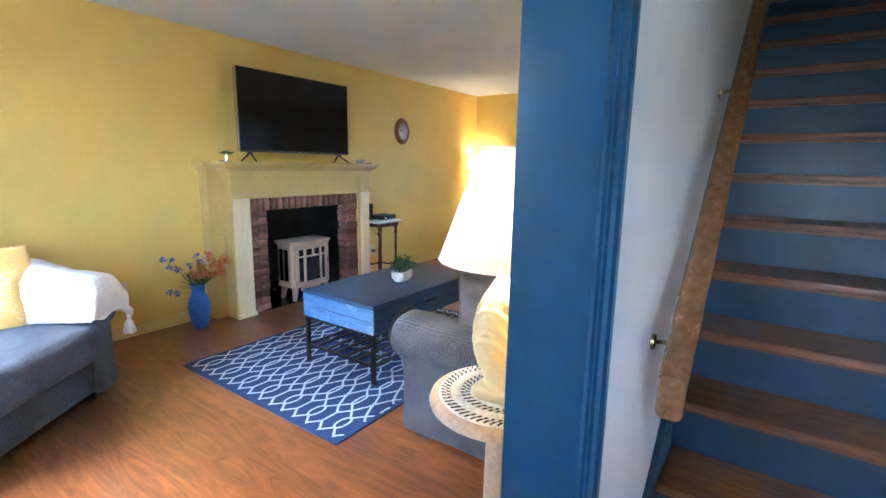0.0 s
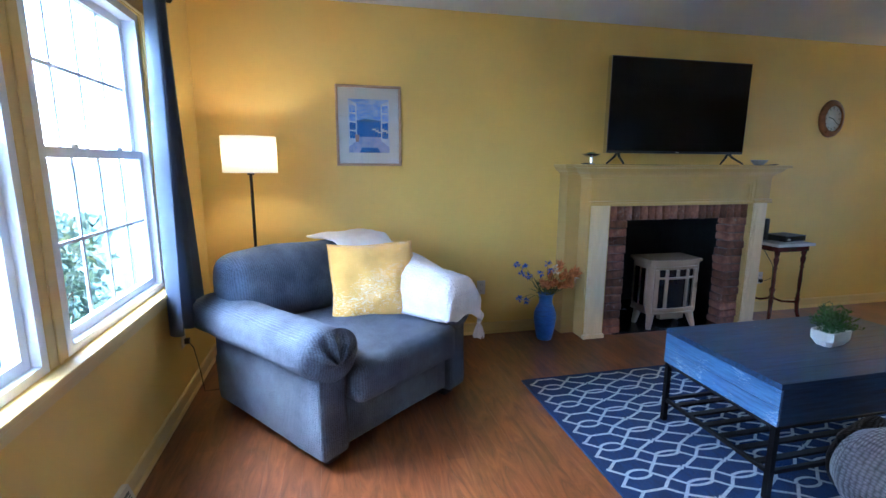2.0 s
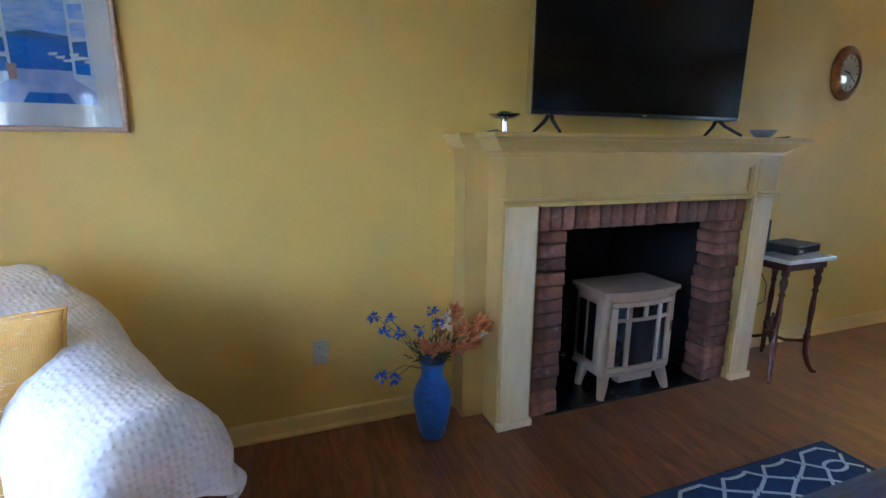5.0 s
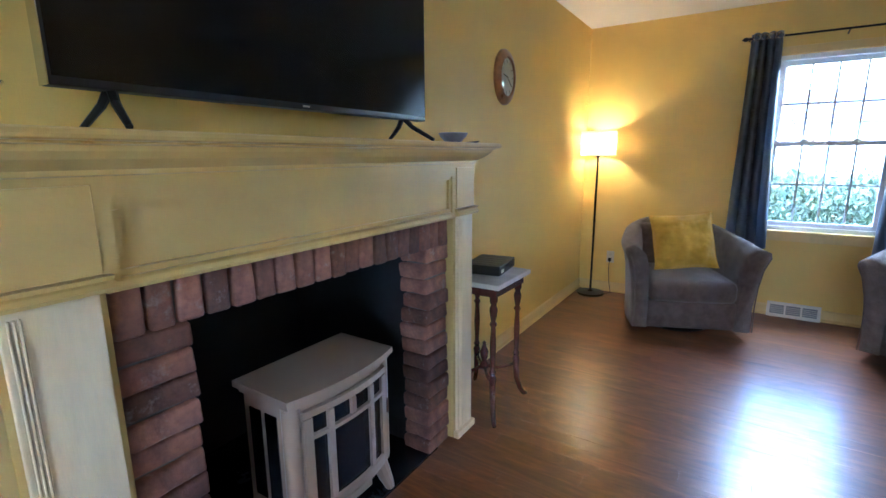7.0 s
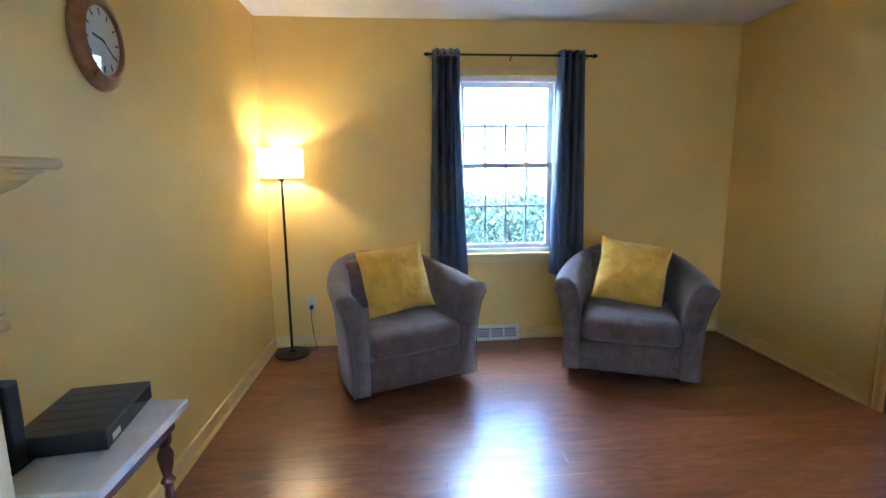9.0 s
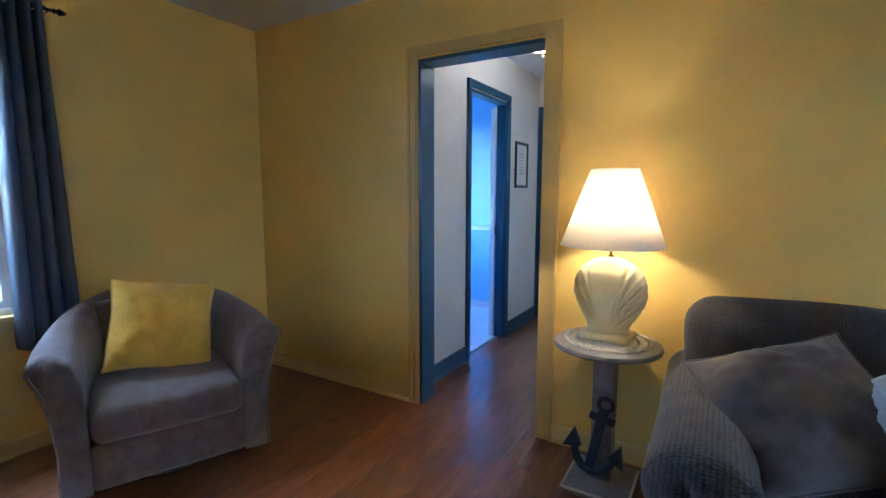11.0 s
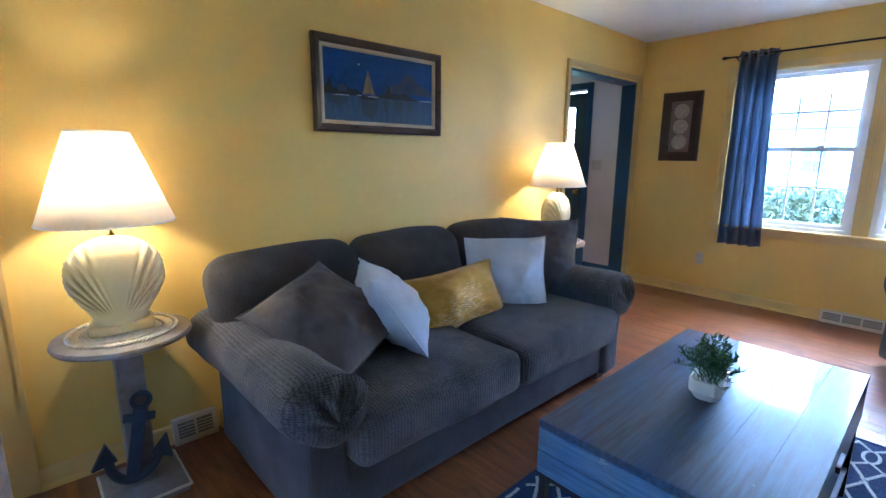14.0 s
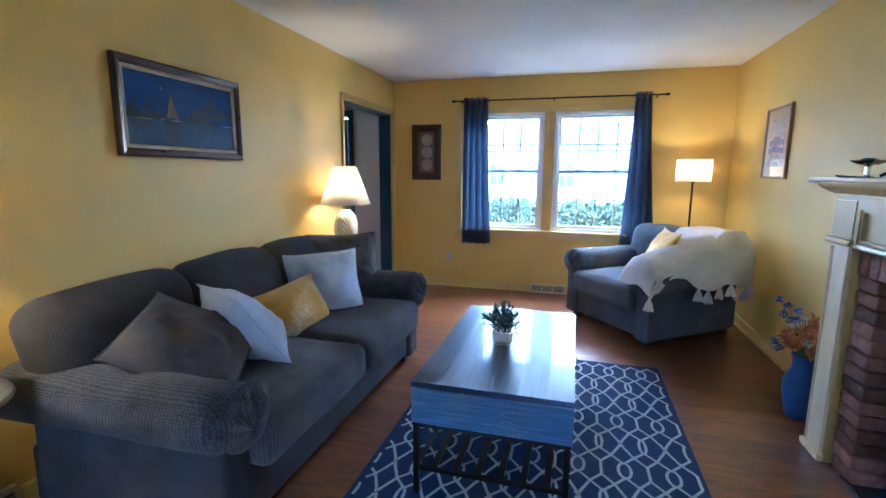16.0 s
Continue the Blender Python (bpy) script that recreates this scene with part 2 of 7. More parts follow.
def axis_steps(a, b, r, n, seg):
    out = [a + r * (1 - math.cos(math.pi / 2 * i / seg)) for i in range(seg)]
    inner = [a + r + (b - a - 2 * r) * i / n for i in range(n + 1)]
    return out + inner + [a + b - v for v in reversed(out)]


def soft(lo, hi, r, n=4, seg=4, puff=(0, 0, 0), lump=0.0, lump_scale=4.0, seed=0.0):
    """A padded block: rounded edges, swollen faces, and a little unevenness."""
    xs = [axis_steps(lo[i], hi[i], r, n, seg) for i in range(3)]
    bm = bmesh.new()
    cache = {}
    mid = [(lo[i] + hi[i]) / 2 for i in range(3)]
    half = [(hi[i] - lo[i]) / 2 for i in range(3)]

    def vert(p):
        key = tuple(round(c, 5) for c in p)
        if key not in cache:
            q = Vector(p)
            inner = Vector([min(max(q[i], lo[i] + r), hi[i] - r) for i in range(3)])
            d = q - inner
            if d.length > 1e-7:
                q = inner + d.normalized() * r
            u = [(q[i] - mid[i]) / half[i] for i in range(3)]
            for i in range(3):
                j, k = (i + 1) % 3, (i + 2) % 3
                q[i] += puff[i] * u[i] * (1 - u[j] ** 2) * (1 - u[k] ** 2)
            if lump:
                q += lump * noise.noise_vector(q * lump_scale + Vector((seed, seed * 1.7, 0)))
            cache[key] = bm.verts.new(q)
        return cache[key]

    for i in range(3):
        j, k = (i + 1) % 3, (i + 2) % 3
        for side, c in ((0, lo[i]), (1, hi[i])):
            for a in range(len(xs[j]) - 1):
                for b in range(len(xs[k]) - 1):
                    quad = []
                    for da, db in ((0, 0), (1, 0), (1, 1), (0, 1)):
                        p = [0, 0, 0]
                        p[i], p[j], p[k] = c, xs[j][a + da], xs[k][b + db]
                        quad.append(vert(p))
                    if len(set(quad)) == 4:
                        bm.faces.new(quad if side else quad[::-1])
    return bm


def lathe(profile, seg=32, squash=(1, 1), m=None):
    """Turned shape from (radius, height) pairs; a radius of 0 closes it."""
    bm = bmesh.new()
    rings = []
    for r, z in profile:
        if r < 1e-6:
            rings.append([bm.verts.new((0, 0, z))])
        else:
            rings.append([bm.verts.new((r * squash[0] * math.cos(2 * math.pi * i / seg), r * squash[1] * math.sin(2 * math.pi * i / seg), z)) for i in range(seg)])
    for a, b in zip(rings, rings[1:]):
        for i in range(seg):
            j = (i + 1) % seg
            if len(a) == 1 and len(b) == 1:
                continue
            if len(a) == 1:
                bm.faces.new((a[0], b[j], b[i]))
            elif len(b) == 1:
                bm.faces.new((a[i], a[j], b[0]))
            else:
                bm.faces.new((a[i], a[j], b[j], b[i]))
    if m is not None:
        bm.transform(m)
    return bm


def tube(points, r, seg=8, bm=None, taper=1.0):
    """A round rod along a line of points."""
    bm = bm or bmesh.new()
    pts = [Vector(p) for p in points]
    rings = []
    side = None
    for i, p in enumerate(pts):
        d = (pts[min(i + 1, len(pts) - 1)] - pts[max(i - 1, 0)]).normalized()
        if side is None:
            side = d.orthogonal().normalized()
        side = (side - d * side.dot(d)).normalized()
        up = d.cross(side)
        k = r * (1 + (taper - 1) * i / max(1, len(pts) - 1))
        rings.append([bm.verts.new(p + k * (side * math.cos(2 * math.pi * j / seg) + up * math.sin(2 * math.pi * j / seg))) for j in range(seg)])
    for a, b in zip(rings, rings[1:]):
        for j in range(seg):
            bm.faces.new((a[j], a[(j + 1) % seg], b[(j + 1) % seg], b[j]))
    bm.faces.new(rings[0][::-1])
    bm.faces.new(rings[-1])
    return bm


def extrude(profile, a, b, axis="x"):
    """A moulding: a closed (u, z) outline run from a to b along x (u is y) or along y (u is x)."""
    bm = bmesh.new()
    ends = []
    for c in (a, b):
        ends.append([bm.verts.new((c, u, z) if axis == "x" else (u, c, z)) for u, z in profile])
    n = len(profile)
    for i in range(n):
        bm.faces.new((ends[0][i], ends[0][(i + 1) % n], ends[1][(i + 1) % n], ends[1][i]))
    bm.faces.new(ends[0][::-1])
    bm.faces.new(ends[1])
    bmesh.ops.recalc_face_normals(bm, faces=bm.faces[:])
    return bm


def sheet(fn, nu, nv):
    """A surface from fn(u, v), with u and v from 0 to 1."""
    bm = bmesh.new()
    g = [[bm.verts.new(fn(i / nu, j / nv)) for j in range(nv + 1)] for i in range(nu + 1)]
    for i in range(nu):
        for j in range(nv):
            bm.faces.new((g[i][j], g[i + 1][j], g[i + 1][j + 1], g[i][j + 1]))
    return bm


def wall(name, axis, a, b, u0, u1, z0, z1, holes, material, label):
    """A wall between a and b on one axis, from u0 to u1 on the other, with openings (u0, u1, z0, z1) cut through."""
    us = sorted({u0, u1, *[h[0] for h in holes], *[h[1] for h in holes]})
    zs = sorted({z0, z1, *[h[2] for h in holes], *[h[3] for h in holes]})

    def filled(i, j):
        if not (0 <= i < len(us) - 1 and 0 <= j < len(zs) - 1):
            return False
        u, z = (us[i] + us[i + 1]) / 2, (zs[j] + zs[j + 1]) / 2
        return not any(h[0] < u < h[1] and h[2] < z < h[3] for h in holes)

    bm = bmesh.new()
    cache = {}

    def vert(c, u, z):
        key = (c, u, z)
        if key not in cache:
            cache[key] = bm.verts.new((c, u, z) if axis == "x" else (u, c, z))
        return cache[key]

    for i in range(len(us) - 1):
        for j in range(len(zs) - 1):
            if not filled(i, j):
                continue
            p, q, r, s = us[i], us[i + 1], zs[j], zs[j + 1]
            for c in (a, b):
                bm.faces.new((vert(c, p, r), vert(c, q, r), vert(c, q, s), vert(c, p, s)))
            for di, dj, e in ((-1, 0, ((p, r), (p, s))), (1, 0, ((q, r), (q, s))), (0, -1, ((p, r), (q, r))), (0, 1, ((p, s), (q, s)))):
                if not filled(i + di, j + dj):
                    (u, z), (u2, z2) = e
                    bm.faces.new((vert(a, u, z), vert(a, u2, z2), vert(b, u2, z2), vert(b, u, z)))
    bmesh.ops.recalc_face_normals(bm, faces=bm.faces[:])
    return tagged(part(name, bm, material), label, "wall", kind="structure")


# ---- large structure ----
DW = (0.137, 1.322, 0, 2.06)
DE = (4.995, 5.775, 0, 2.068)
WIN_W = (0.85, 2.84, 0.73, 2.06)
WIN_E = (1.43, 2.23, 0.715, 2.06)
FIRE = (3.06, 4.16, 0, 1.02)
FRONT = (-1.52, -0.63, 0, 2.06)
wall("wall_west", "x", -WT, 0, -0.07, RY, 0, RZ, [WIN_W], M_WALL, "yellow painted wall with a double window")
wall("wall_east", "x", RX, RX + WT, -0.07, RY, 0, RZ, [WIN_E], M_WALL, "yellow painted wall with a sash window")
wall("wall_north", "y", RY, RY + WT, -WT, RX + WT, 0, RZ, [FIRE], M_WALL, "yellow painted wall behind the fireplace")
wall("wall_south", "y", -0.07, 0, 0, RX, 0, RZ, [DW, DE], M_WALL, "yellow painted wall with two doorways")
wall("wall_south_back", "y", -WT, -0.07, 0, RX, 0, 5.0, [DW, DE], M_WHITEWALL, "white painted wall of the stair and hall")
wall("wall_foyer_west", "x", -WT, 0, -2.0, -0.07, 0, 5.0, [FRONT], M_WHITEWALL, "white painted wall with the front door")
wall("wall_foyer_south", "y", -2.14, -2.0, -WT, 4.83, 0, 5.0, [], M_WHITEWALL, "plain white painted wall")
wall("wall_stair_side", "y", -1.22, -1.08, 2.0, 4.83, 0, 5.0, [], M_WHITEWALL, "white painted wall beside the stair")
wall("wall_hall_west", "x", 4.83, 4.95, -2.36, -WT, 0, 5.0, [], M_WHITEWALL, "white painted hall wall")
BATH = (-1.52, -0.855, 0, 2.08)
wall("wall_hall_east", "x", 5.88, 5.94, -2.36, -WT, 0, RZ, [BATH], M_WHITEWALL, "white painted hall wall with an open doorway")
KIT = (5.0, 5.81, 0, 2.09)
wall("wall_hall_south", "y", -2.48, -2.36, 4.83, RX, 0, RZ, [KIT], M_WHITEWALL, "white painted wall with the kitchen doorway")
wall("wall_bath_north", "y", -WT - 0.012, -WT, 5.94, RX, 0, RZ, [], M_BATHWALL, "light blue painted wall")
wall("wall_bath_west", "x", 5.94, 5.952, -2.36, -WT - 0.012, 0, RZ, [BATH], M_BATHWALL, "light blue painted wall")
wall("wall_bath_south", "y", -2.36, -2.348, 5.952, RX, 0, RZ, [], M_BATHWALL, "light blue painted wall")
# opening is out of view, added only to let daylight into the bathroom
wall("wall_bath_east", "x", RX, RX + WT, -2.48, -0.07, 0, RZ, [(-1.9, -1.0, 1.0, 2.05)], M_BATHWALL, "light blue painted wall with an unseen opening added for daylight")
wall("wall_kitchen_east", "x", RX, RX + WT, -7.2, -2.48, 0, RZ, [(-5.4, -4.0, 0.9, 2.06)], M_WHITEWALL, "white kitchen wall with a window")
wall("wall_kitchen_west", "x", 3.0, 3.14, -7.2, -2.14, 0, RZ, [], M_WHITEWALL, "plain white kitchen wall")
wall("wall_kitchen_south", "y", -7.34, -7.2, 3.0, RX + WT, 0, RZ, [], mat("beige_wall_paint", (0.62, 0.48, 0.30), 0.6, vary=0.04, scale=2), "beige painted wall")
wall("wall_kitchen_pass", "y", -5.7, -5.6, 3.14, RX, 0, RZ, [(6.15, RX, 0, 2.03)], M_WHITEWALL, "white wall with an opening to the dining room")
wall("wall_kitchen_north", "y", -2.48, -2.36, 3.0, 4.83, 0, RZ, [], M_WHITEWALL, "plain white kitchen wall")


def ceiling(name, x0, x1, y0, y1, z=RZ):
    tagged(part(name, boxes(((x0, y0, z), (x1, y1, z + 0.12))), M_CEIL), "white painted ceiling with a fine texture", "ceiling", kind="structure")


ceiling("ceiling", -WT, RX + WT, -0.07, RY + WT)
ceiling("ceiling_foyer", 0, 1.4, -2.0, -WT)
ceiling("ceiling_hall", 4.95, 5.88, -2.36, -WT)
ceiling("ceiling_bath", 5.88, RX + WT, -2.48, -0.07)
ceiling("ceiling_kitchen", 3.0, RX + WT, -7.34, -2.48)
ceiling("ceiling_upstairs", -WT, 4.95, -2.14, -0.07, 5.0)


def board_floor():
    """Strip oak laid across the room, each board its own slab with a fine gap."""
    rng = random.Random(4)
    bm = bmesh.new()
    w = 0.083
    x = -0.06
    while x < RX + 0.05:
        y = -2.36 - rng.random() * 0.9
        while y < RY + 0.05:
            ln = rng.uniform(0.6, 1.8)
            y0, y1 = max(y, -2.36 if x < 5.9 else -WT), min(y + ln, RY + 0.06)
            if y1 > y0 + 0.02:
                z = rng.uniform(-0.0004, 0.0002)
                box(bm, (x + 0.0003, y0 + 0.0003, -0.02), (x + w - 0.0003, y1 - 0.0003, z))
            y += ln
        x += w
    return bm


tagged(part("floor", board_floor(), M_FLOOR), "worn orange-brown oak board floor", "floor", kind="structure")
tagged(part("subfloor", boxes(((-WT, -7.34, -0.2), (RX + WT, RY + WT + 0.75, -0.021))), M_DARK), "dark underfloor", "floor", kind="structure")
tagged(part("floor_bath", boxes(((5.94, -2.36, -0.02), (RX, -WT, 0.003))), M_TILE), "pale bathroom floor tiles", "floor", kind="structure")
tagged(part("floor_kitchen", boxes(((3.0, -7.2, -0.02), (RX, -2.361, 0.0))), wood("kitchen_boards", (0.22, 0.10, 0.05), (0.36, 0.18, 0.09), 0.25, "X")), "glossy wooden kitchen floor", "floor", kind="structure")


# ---- trim ----
def base_run(name, axis, at, out, u0, u1, material, height=0.092):
    """Baseboard with a rounded cap and a shoe strip; out is +1 or -1, the way it faces."""
    prof = [(0, 0), (0.022, 0), (0.022, 0.012), (0.016, 0.02), (0.013, 0.024), (0.013, height - 0.012), (0.009, height - 0.003), (0, height)]
    bm = extrude([(at + out * u, z) for u, z in prof], u0, u1, "y" if axis == "x" else "x")
    tagged(part(name, bm, material), "painted wooden baseboard along the wall", "baseboard", kind="structure")


base_run("baseboard_north_1", "y", RY, -1, 0, 2.655, M_PALETRIM)
base_run("baseboard_north_2", "y", RY, -1, 4.54, RX, M_PALETRIM)
base_run("baseboard_west_1", "x", 0, 1, 0, 1.69, M_PALETRIM)
base_run("baseboard_west_2", "x", 0, 1, 2.105, RY, M_PALETRIM)
base_run("baseboard_east_1", "x", RX, -1, 0, 1.72, M_PALETRIM)
base_run("baseboard_east_2", "x", RX, -1, 2.085, RY, M_PALETRIM)
base_run("baseboard_south_1", "y", 0, 1, 1.382, 4.25, M_PALETRIM)
base_run("baseboard_south_2", "y", 0, 1, 4.46, 4.93, M_PALETRIM)
base_run("baseboard_south_3", "y", 0, 1, 5.84, RX, M_PALETRIM)
base_run("baseboard_hall_1", "x", 5.88, -1, -0.83, -WT, M_BLUETRIM, 0.12)
base_run("baseboard_hall_2", "x", 5.88, -1, -2.36, -1.56, M_BLUETRIM, 0.12)
base_run("baseboard_foyer", "x", 0, 1, -0.56, -WT, M_BLUETRIM, 0.12)
base_run("baseboard_bath", "y", -WT - 0.012, -1, 5.992, RX, M_WHITE, 0.1)
base_run("baseboard_bath_south", "y", -2.348, 1, 5.992, RX, M_WHITE, 0.1)


def casing(name, axis, at, out, u0, u1, top, width, material, label, depth=0.016, left=True, right=True):
    """Flat casing with a raised outer bead round an opening."""
    bm = bmesh.new()

    def add(ua, ub, za, zb, d):
        lo, hi = sorted((at, at + out * d))
        box(bm, (lo, ua, za) if axis == "x" else (ua, lo, za), (hi, ub, zb) if axis == "x" else (ub, hi, zb))

    lap = 0.021 if name == "trim_doorway_east" else -0.004
    if left:
        add(u0 - width, u0 - 0.012, 0, top + width, depth)
        add(u0 - 0.012, u0 + lap, 0, top + 0.012, depth * (0.98 if lap > 0 else 0.6))
        add(u0 - width - 0.002, u0 - width + 0.016, 0, top + width + 0.002, depth + 0.007)
    if right:
        add(u1 + 0.012, u1 + width, 0, top + width, depth)
        add(u1 + 0.004, u1 + 0.012, 0, top + 0.012, depth * 0.6)
        add(u1 + width - 0.016, u1 + width + 0.002, 0, top + width + 0.002, depth + 0.007)
    add(u0 - 0.012, u1 + 0.012, top + 0.012, top + width, depth)
    add(u0 - width + 0.016, u1 + width - 0.016, top + width - 0.016, top + width + 0.002, depth + 0.007)
    tagged(part(name, bm, material), label, "door trim", kind="structure")


def liner(name, axis, a, b, u0, u1, top, material, t=0.02):
    """The boards that line an opening through a wall."""
    bm = bmesh.new()
    for lo, hi in (((u0 - 0.001, 0), (u0 + t, top)), ((u1 - t, 0), (u1 + 0.001, top)), ((u0 + t, top - t), (u1 - t, top + 0.001))):
        box(bm, (a, lo[0], lo[1]) if axis == "x" else (lo[0], a, lo[1]), (b, hi[0], hi[1]) if axis == "x" else (hi[0], b, hi[1]))
    tagged(part(name, bm, material), "dark teal painted doorway lining", "door trim", kind="structure")


casing("trim_doorway_west", "y", 0, 1, DW[0], DW[1], 2.06, 0.058, M_TRIM, "yellow painted casing round the doorway")
casing("trim_doorway_east", "y", 0, 1, DE[0], DE[1], 2.068, 0.063, M_TRIM, "yellow painted casing round the doorway")
liner("lining_doorway_west", "y", -WT - 0.004, -0.001, DW[0], DW[1], 2.06, M_BLUETRIM)
liner("lining_doorway_east", "y", -WT - 0.004, -0.001, DE[0], DE[1], 2.068, M_BLUETRIM)
casing("trim_foyer_doorway", "y", -WT, -1, DW[0], DW[1], 2.06, 0.058, M_BLUETRIM, "dark teal painted casing of the doorway")
casing("trim_hall_doorway", "y", -WT, -1, DE[0], DE[1], 2.068, 0.063, M_BLUETRIM, "dark teal painted casing of the doorway")
casing("trim_bath_doorway", "x", 5.88, -1, BATH[0], BATH[1], 2.08, 0.06, M_BLUETRIM, "dark teal painted casing of the bathroom doorway")
liner("lining_bath_doorway", "x", 5.876, 5.956, BATH[0], BATH[1], 2.08, M_BLUETRIM)
casing("trim_kitchen_doorway", "y", -2.36, 1, KIT[0], KIT[1], 2.09, 0.075, M_BLUETRIM, "dark teal painted casing of the kitchen doorway", left=False)
liner("lining_kitchen_doorway", "y", -2.484, -2.356, KIT[0], KIT[1], 2.09, M_BLUETRIM)
casing("trim_front_door", "x", 0, 1, FRONT[0], FRONT[1], 2.06, 0.075, M_BLUETRIM, "dark teal painted casing of the front door")


# ---- windows ----
def sash_window(name, label, axis_x, inward, y0, y1, z0, z1):
    """Double-hung window with a vinyl frame, two sashes of eight panes, a sill and casing. inward: +1 if the room is at larger x."""
    th = thing(name, label, "window", kind="structure")
    s = inward

    def bx(bm, x0, x1, ya, yb, za, zb):
        a, b = sorted((axis_x + s * x0, axis_x + s * x1))
        box(bm, (a, ya, za), (b, yb, zb))

    f = bmesh.new()
    for ya, yb, za, zb in ((y0, y0 + 0.035, z0, z1), (y1 - 0.035, y1, z0, z1), (y0 + 0.035, y1 - 0.035, z0, z0 + 0.03), (y0 + 0.035, y1 - 0.035, z1 - 0.035, z1)):
        bx(f, -0.115, -0.012, ya, yb, za, zb)
    part("window_frame", f, M_VINYL, th)
    zm = (z0 + z1) / 2 + 0.01
    for k, (za, zb, off) in enumerate(((z0 + 0.03, zm + 0.018, -0.055), (zm - 0.018, z1 - 0.035, -0.085))):
        ya, yb = y0 + 0.036, y1 - 0.036
        fr = bmesh.new()
        w = 0.036
        bx(fr, off - 0.014, off + 0.014, ya, ya + w, za, zb)
        bx(fr, off - 0.014, off + 0.014, yb - w, yb, za, zb)
        bx(fr, off - 0.0138, off + 0.0138, ya + w, yb - w, za, za + w)
        bx(fr, off - 0.0138, off + 0.0138, ya + w, yb - w, zb - w, zb)
        sash = part("sash", fr, M_VINYL, th)
        ga, gb, gza, gzb = ya + w, yb - w, za + w, zb - w
        for i in range(1, 4):
            c = ga + (gb - ga) * i / 4
            b = bmesh.new()
            bx(b, off - 0.005, off + 0.005, c - 0.007, c + 0.007, gza, gzb)
            part("glazing_bar", b, M_VINYL, sash)
        b = bmesh.new()
        c = (gza + gzb) / 2
        bx(b, off - 0.0048, off + 0.0048, ga, gb, c - 0.007, c + 0.007)
        part("glazing_bar", b, M_VINYL, sash)
        g = bmesh.new()
        bx(g, off - 0.002, off + 0.002, ga, gb, gza, gzb)
        pane = part("pane", g, M_GLASS, sash)
        pane.visible_shadow = False
    for c in (y0 + (y1 - y0) * 0.3, y0 + (y1 - y0) * 0.7):
        lk = bmesh.new()
        bx(lk, -0.072, -0.04, c - 0.025, c + 0.025, zm + 0.018, zm + 0.032)
        part("sash_lock", lk, M_VINYL, th)
    return th


def window_trim(name, axis_x, s, y0, y1, z0, z1, posts=()):
    bm = bmesh.new()

    def bx(x0, x1, ya, yb, za, zb):
        a, b = sorted((axis_x + s * x0, axis_x + s * x1))
        box(bm, (a, ya, za), (b, yb, zb))

    w = 0.06
    bx(0, 0.018, y0 - w, y0 - 0.002, z0, z1 + w)
    bx(0, 0.018, y1 + 0.002, y1 + w, z0, z1 + w)
    bx(0, 0.018, y0 - 0.002, y1 + 0.002, z1 + 0.002, z1 + w)
    bx(-0.1, 0.05, y0 - 0.0005, y1 + 0.0005, z0 - 0.024, z0 - 0.0005)
    bx(0.0005, 0.05, y0 - w - 0.03, y0 - 0.0006, z0 - 0.024, z0 - 0.0005)
    bx(0.0005, 0.05, y1 + 0.0006, y1 + w + 0.03, z0 - 0.024, z0 - 0.0005)
    bx(0, 0.016, y0 - w - 0.01, y1 + w + 0.01, z0 - 0.085, z0 - 0.026)
    for a, b in posts:
        bx(-0.12, -0.011, a, b, z0, z1)
        bx(-0.0105, -0.004, (a + b) / 2 - 0.012, (a + b) / 2 + 0.012, z0, z1)
    bmesh.ops.bevel(bm, geom=bm.edges[:], offset=0.0025, segments=1, affect="EDGES")
    tagged(part(name, bm, M_PALETRIM), "yellow painted window casing and sill", "window trim", kind="structure")


sash_window("window_1", "white double-hung window with eight panes a sash", 0, 1, 0.85, 1.79, 0.73, 2.06)
sash_window("window_2", "white double-hung window with eight panes a sash", 0, 1, 1.90, 2.84, 0.73, 2.06)
sash_window("window_3", "white double-hung window over the two armchairs", RX, -1, 1.43, 2.23, 0.715, 2.06)
window_trim("trim_window_west", 0, 1, 0.85, 2.84, 0.73, 2.06, posts=[(1.792, 1.898)])
window_trim("trim_window_east", RX, -1, 1.43, 2.23, 0.715, 2.06)

# ---- lamps' light ----
WARM = (1.0, 0.73, 0.40)
bulb("bulb_corner_lamp", 0.385, 3.25, 1.43, 0.36, WARM)
bulb("bulb_far_corner_lamp", 7.0, 3.5, 1.43, 0.5, WARM)
bulb("bulb_shell_lamp", 4.62, 0.24, 1.24, 0.46, WARM)
bulb("bulb_shell_lamp_2", 1.775, 0.24, 1.26, 0.44, WARM)
bulb("bulb_hall", 5.38, -1.0, 2.33, 0.35, (1.0, 0.9, 0.75), 0.08)
bulb("bulb_kitchen", 6.05, -4.4, 2.33, 0.9, (1.0, 0.9, 0.75), 0.1)


# ---- outdoors ----
M_GRASS = mat("lawn", (0.07, 0.11, 0.03), 0.9, vary=0.3, scale=3, bump=0.5, bump_scale=40)
M_LEAF = mat("hedge_leaves", (0.115, 0.175, 0.125), 0.6, vary=0.3, scale=12, island=0.25)
M_TWIG = mat("hedge_twigs", (0.16, 0.09, 0.05), 0.8, vary=0.3, scale=20)
M_SIDING = mat("white_siding", (0.78, 0.79, 0.80), 0.6, vary=0.04, scale=3)
M_ROOF = mat("grey_shingles", (0.14, 0.14, 0.15), 0.9, vary=0.2, scale=8)
gr = bmesh.new()
ring = [gr.verts.new((400 * math.cos(i / 48 * 2 * math.pi), 400 * math.sin(i / 48 * 2 * math.pi), -0.35)) for i in range(48)]
gr.faces.new(ring)
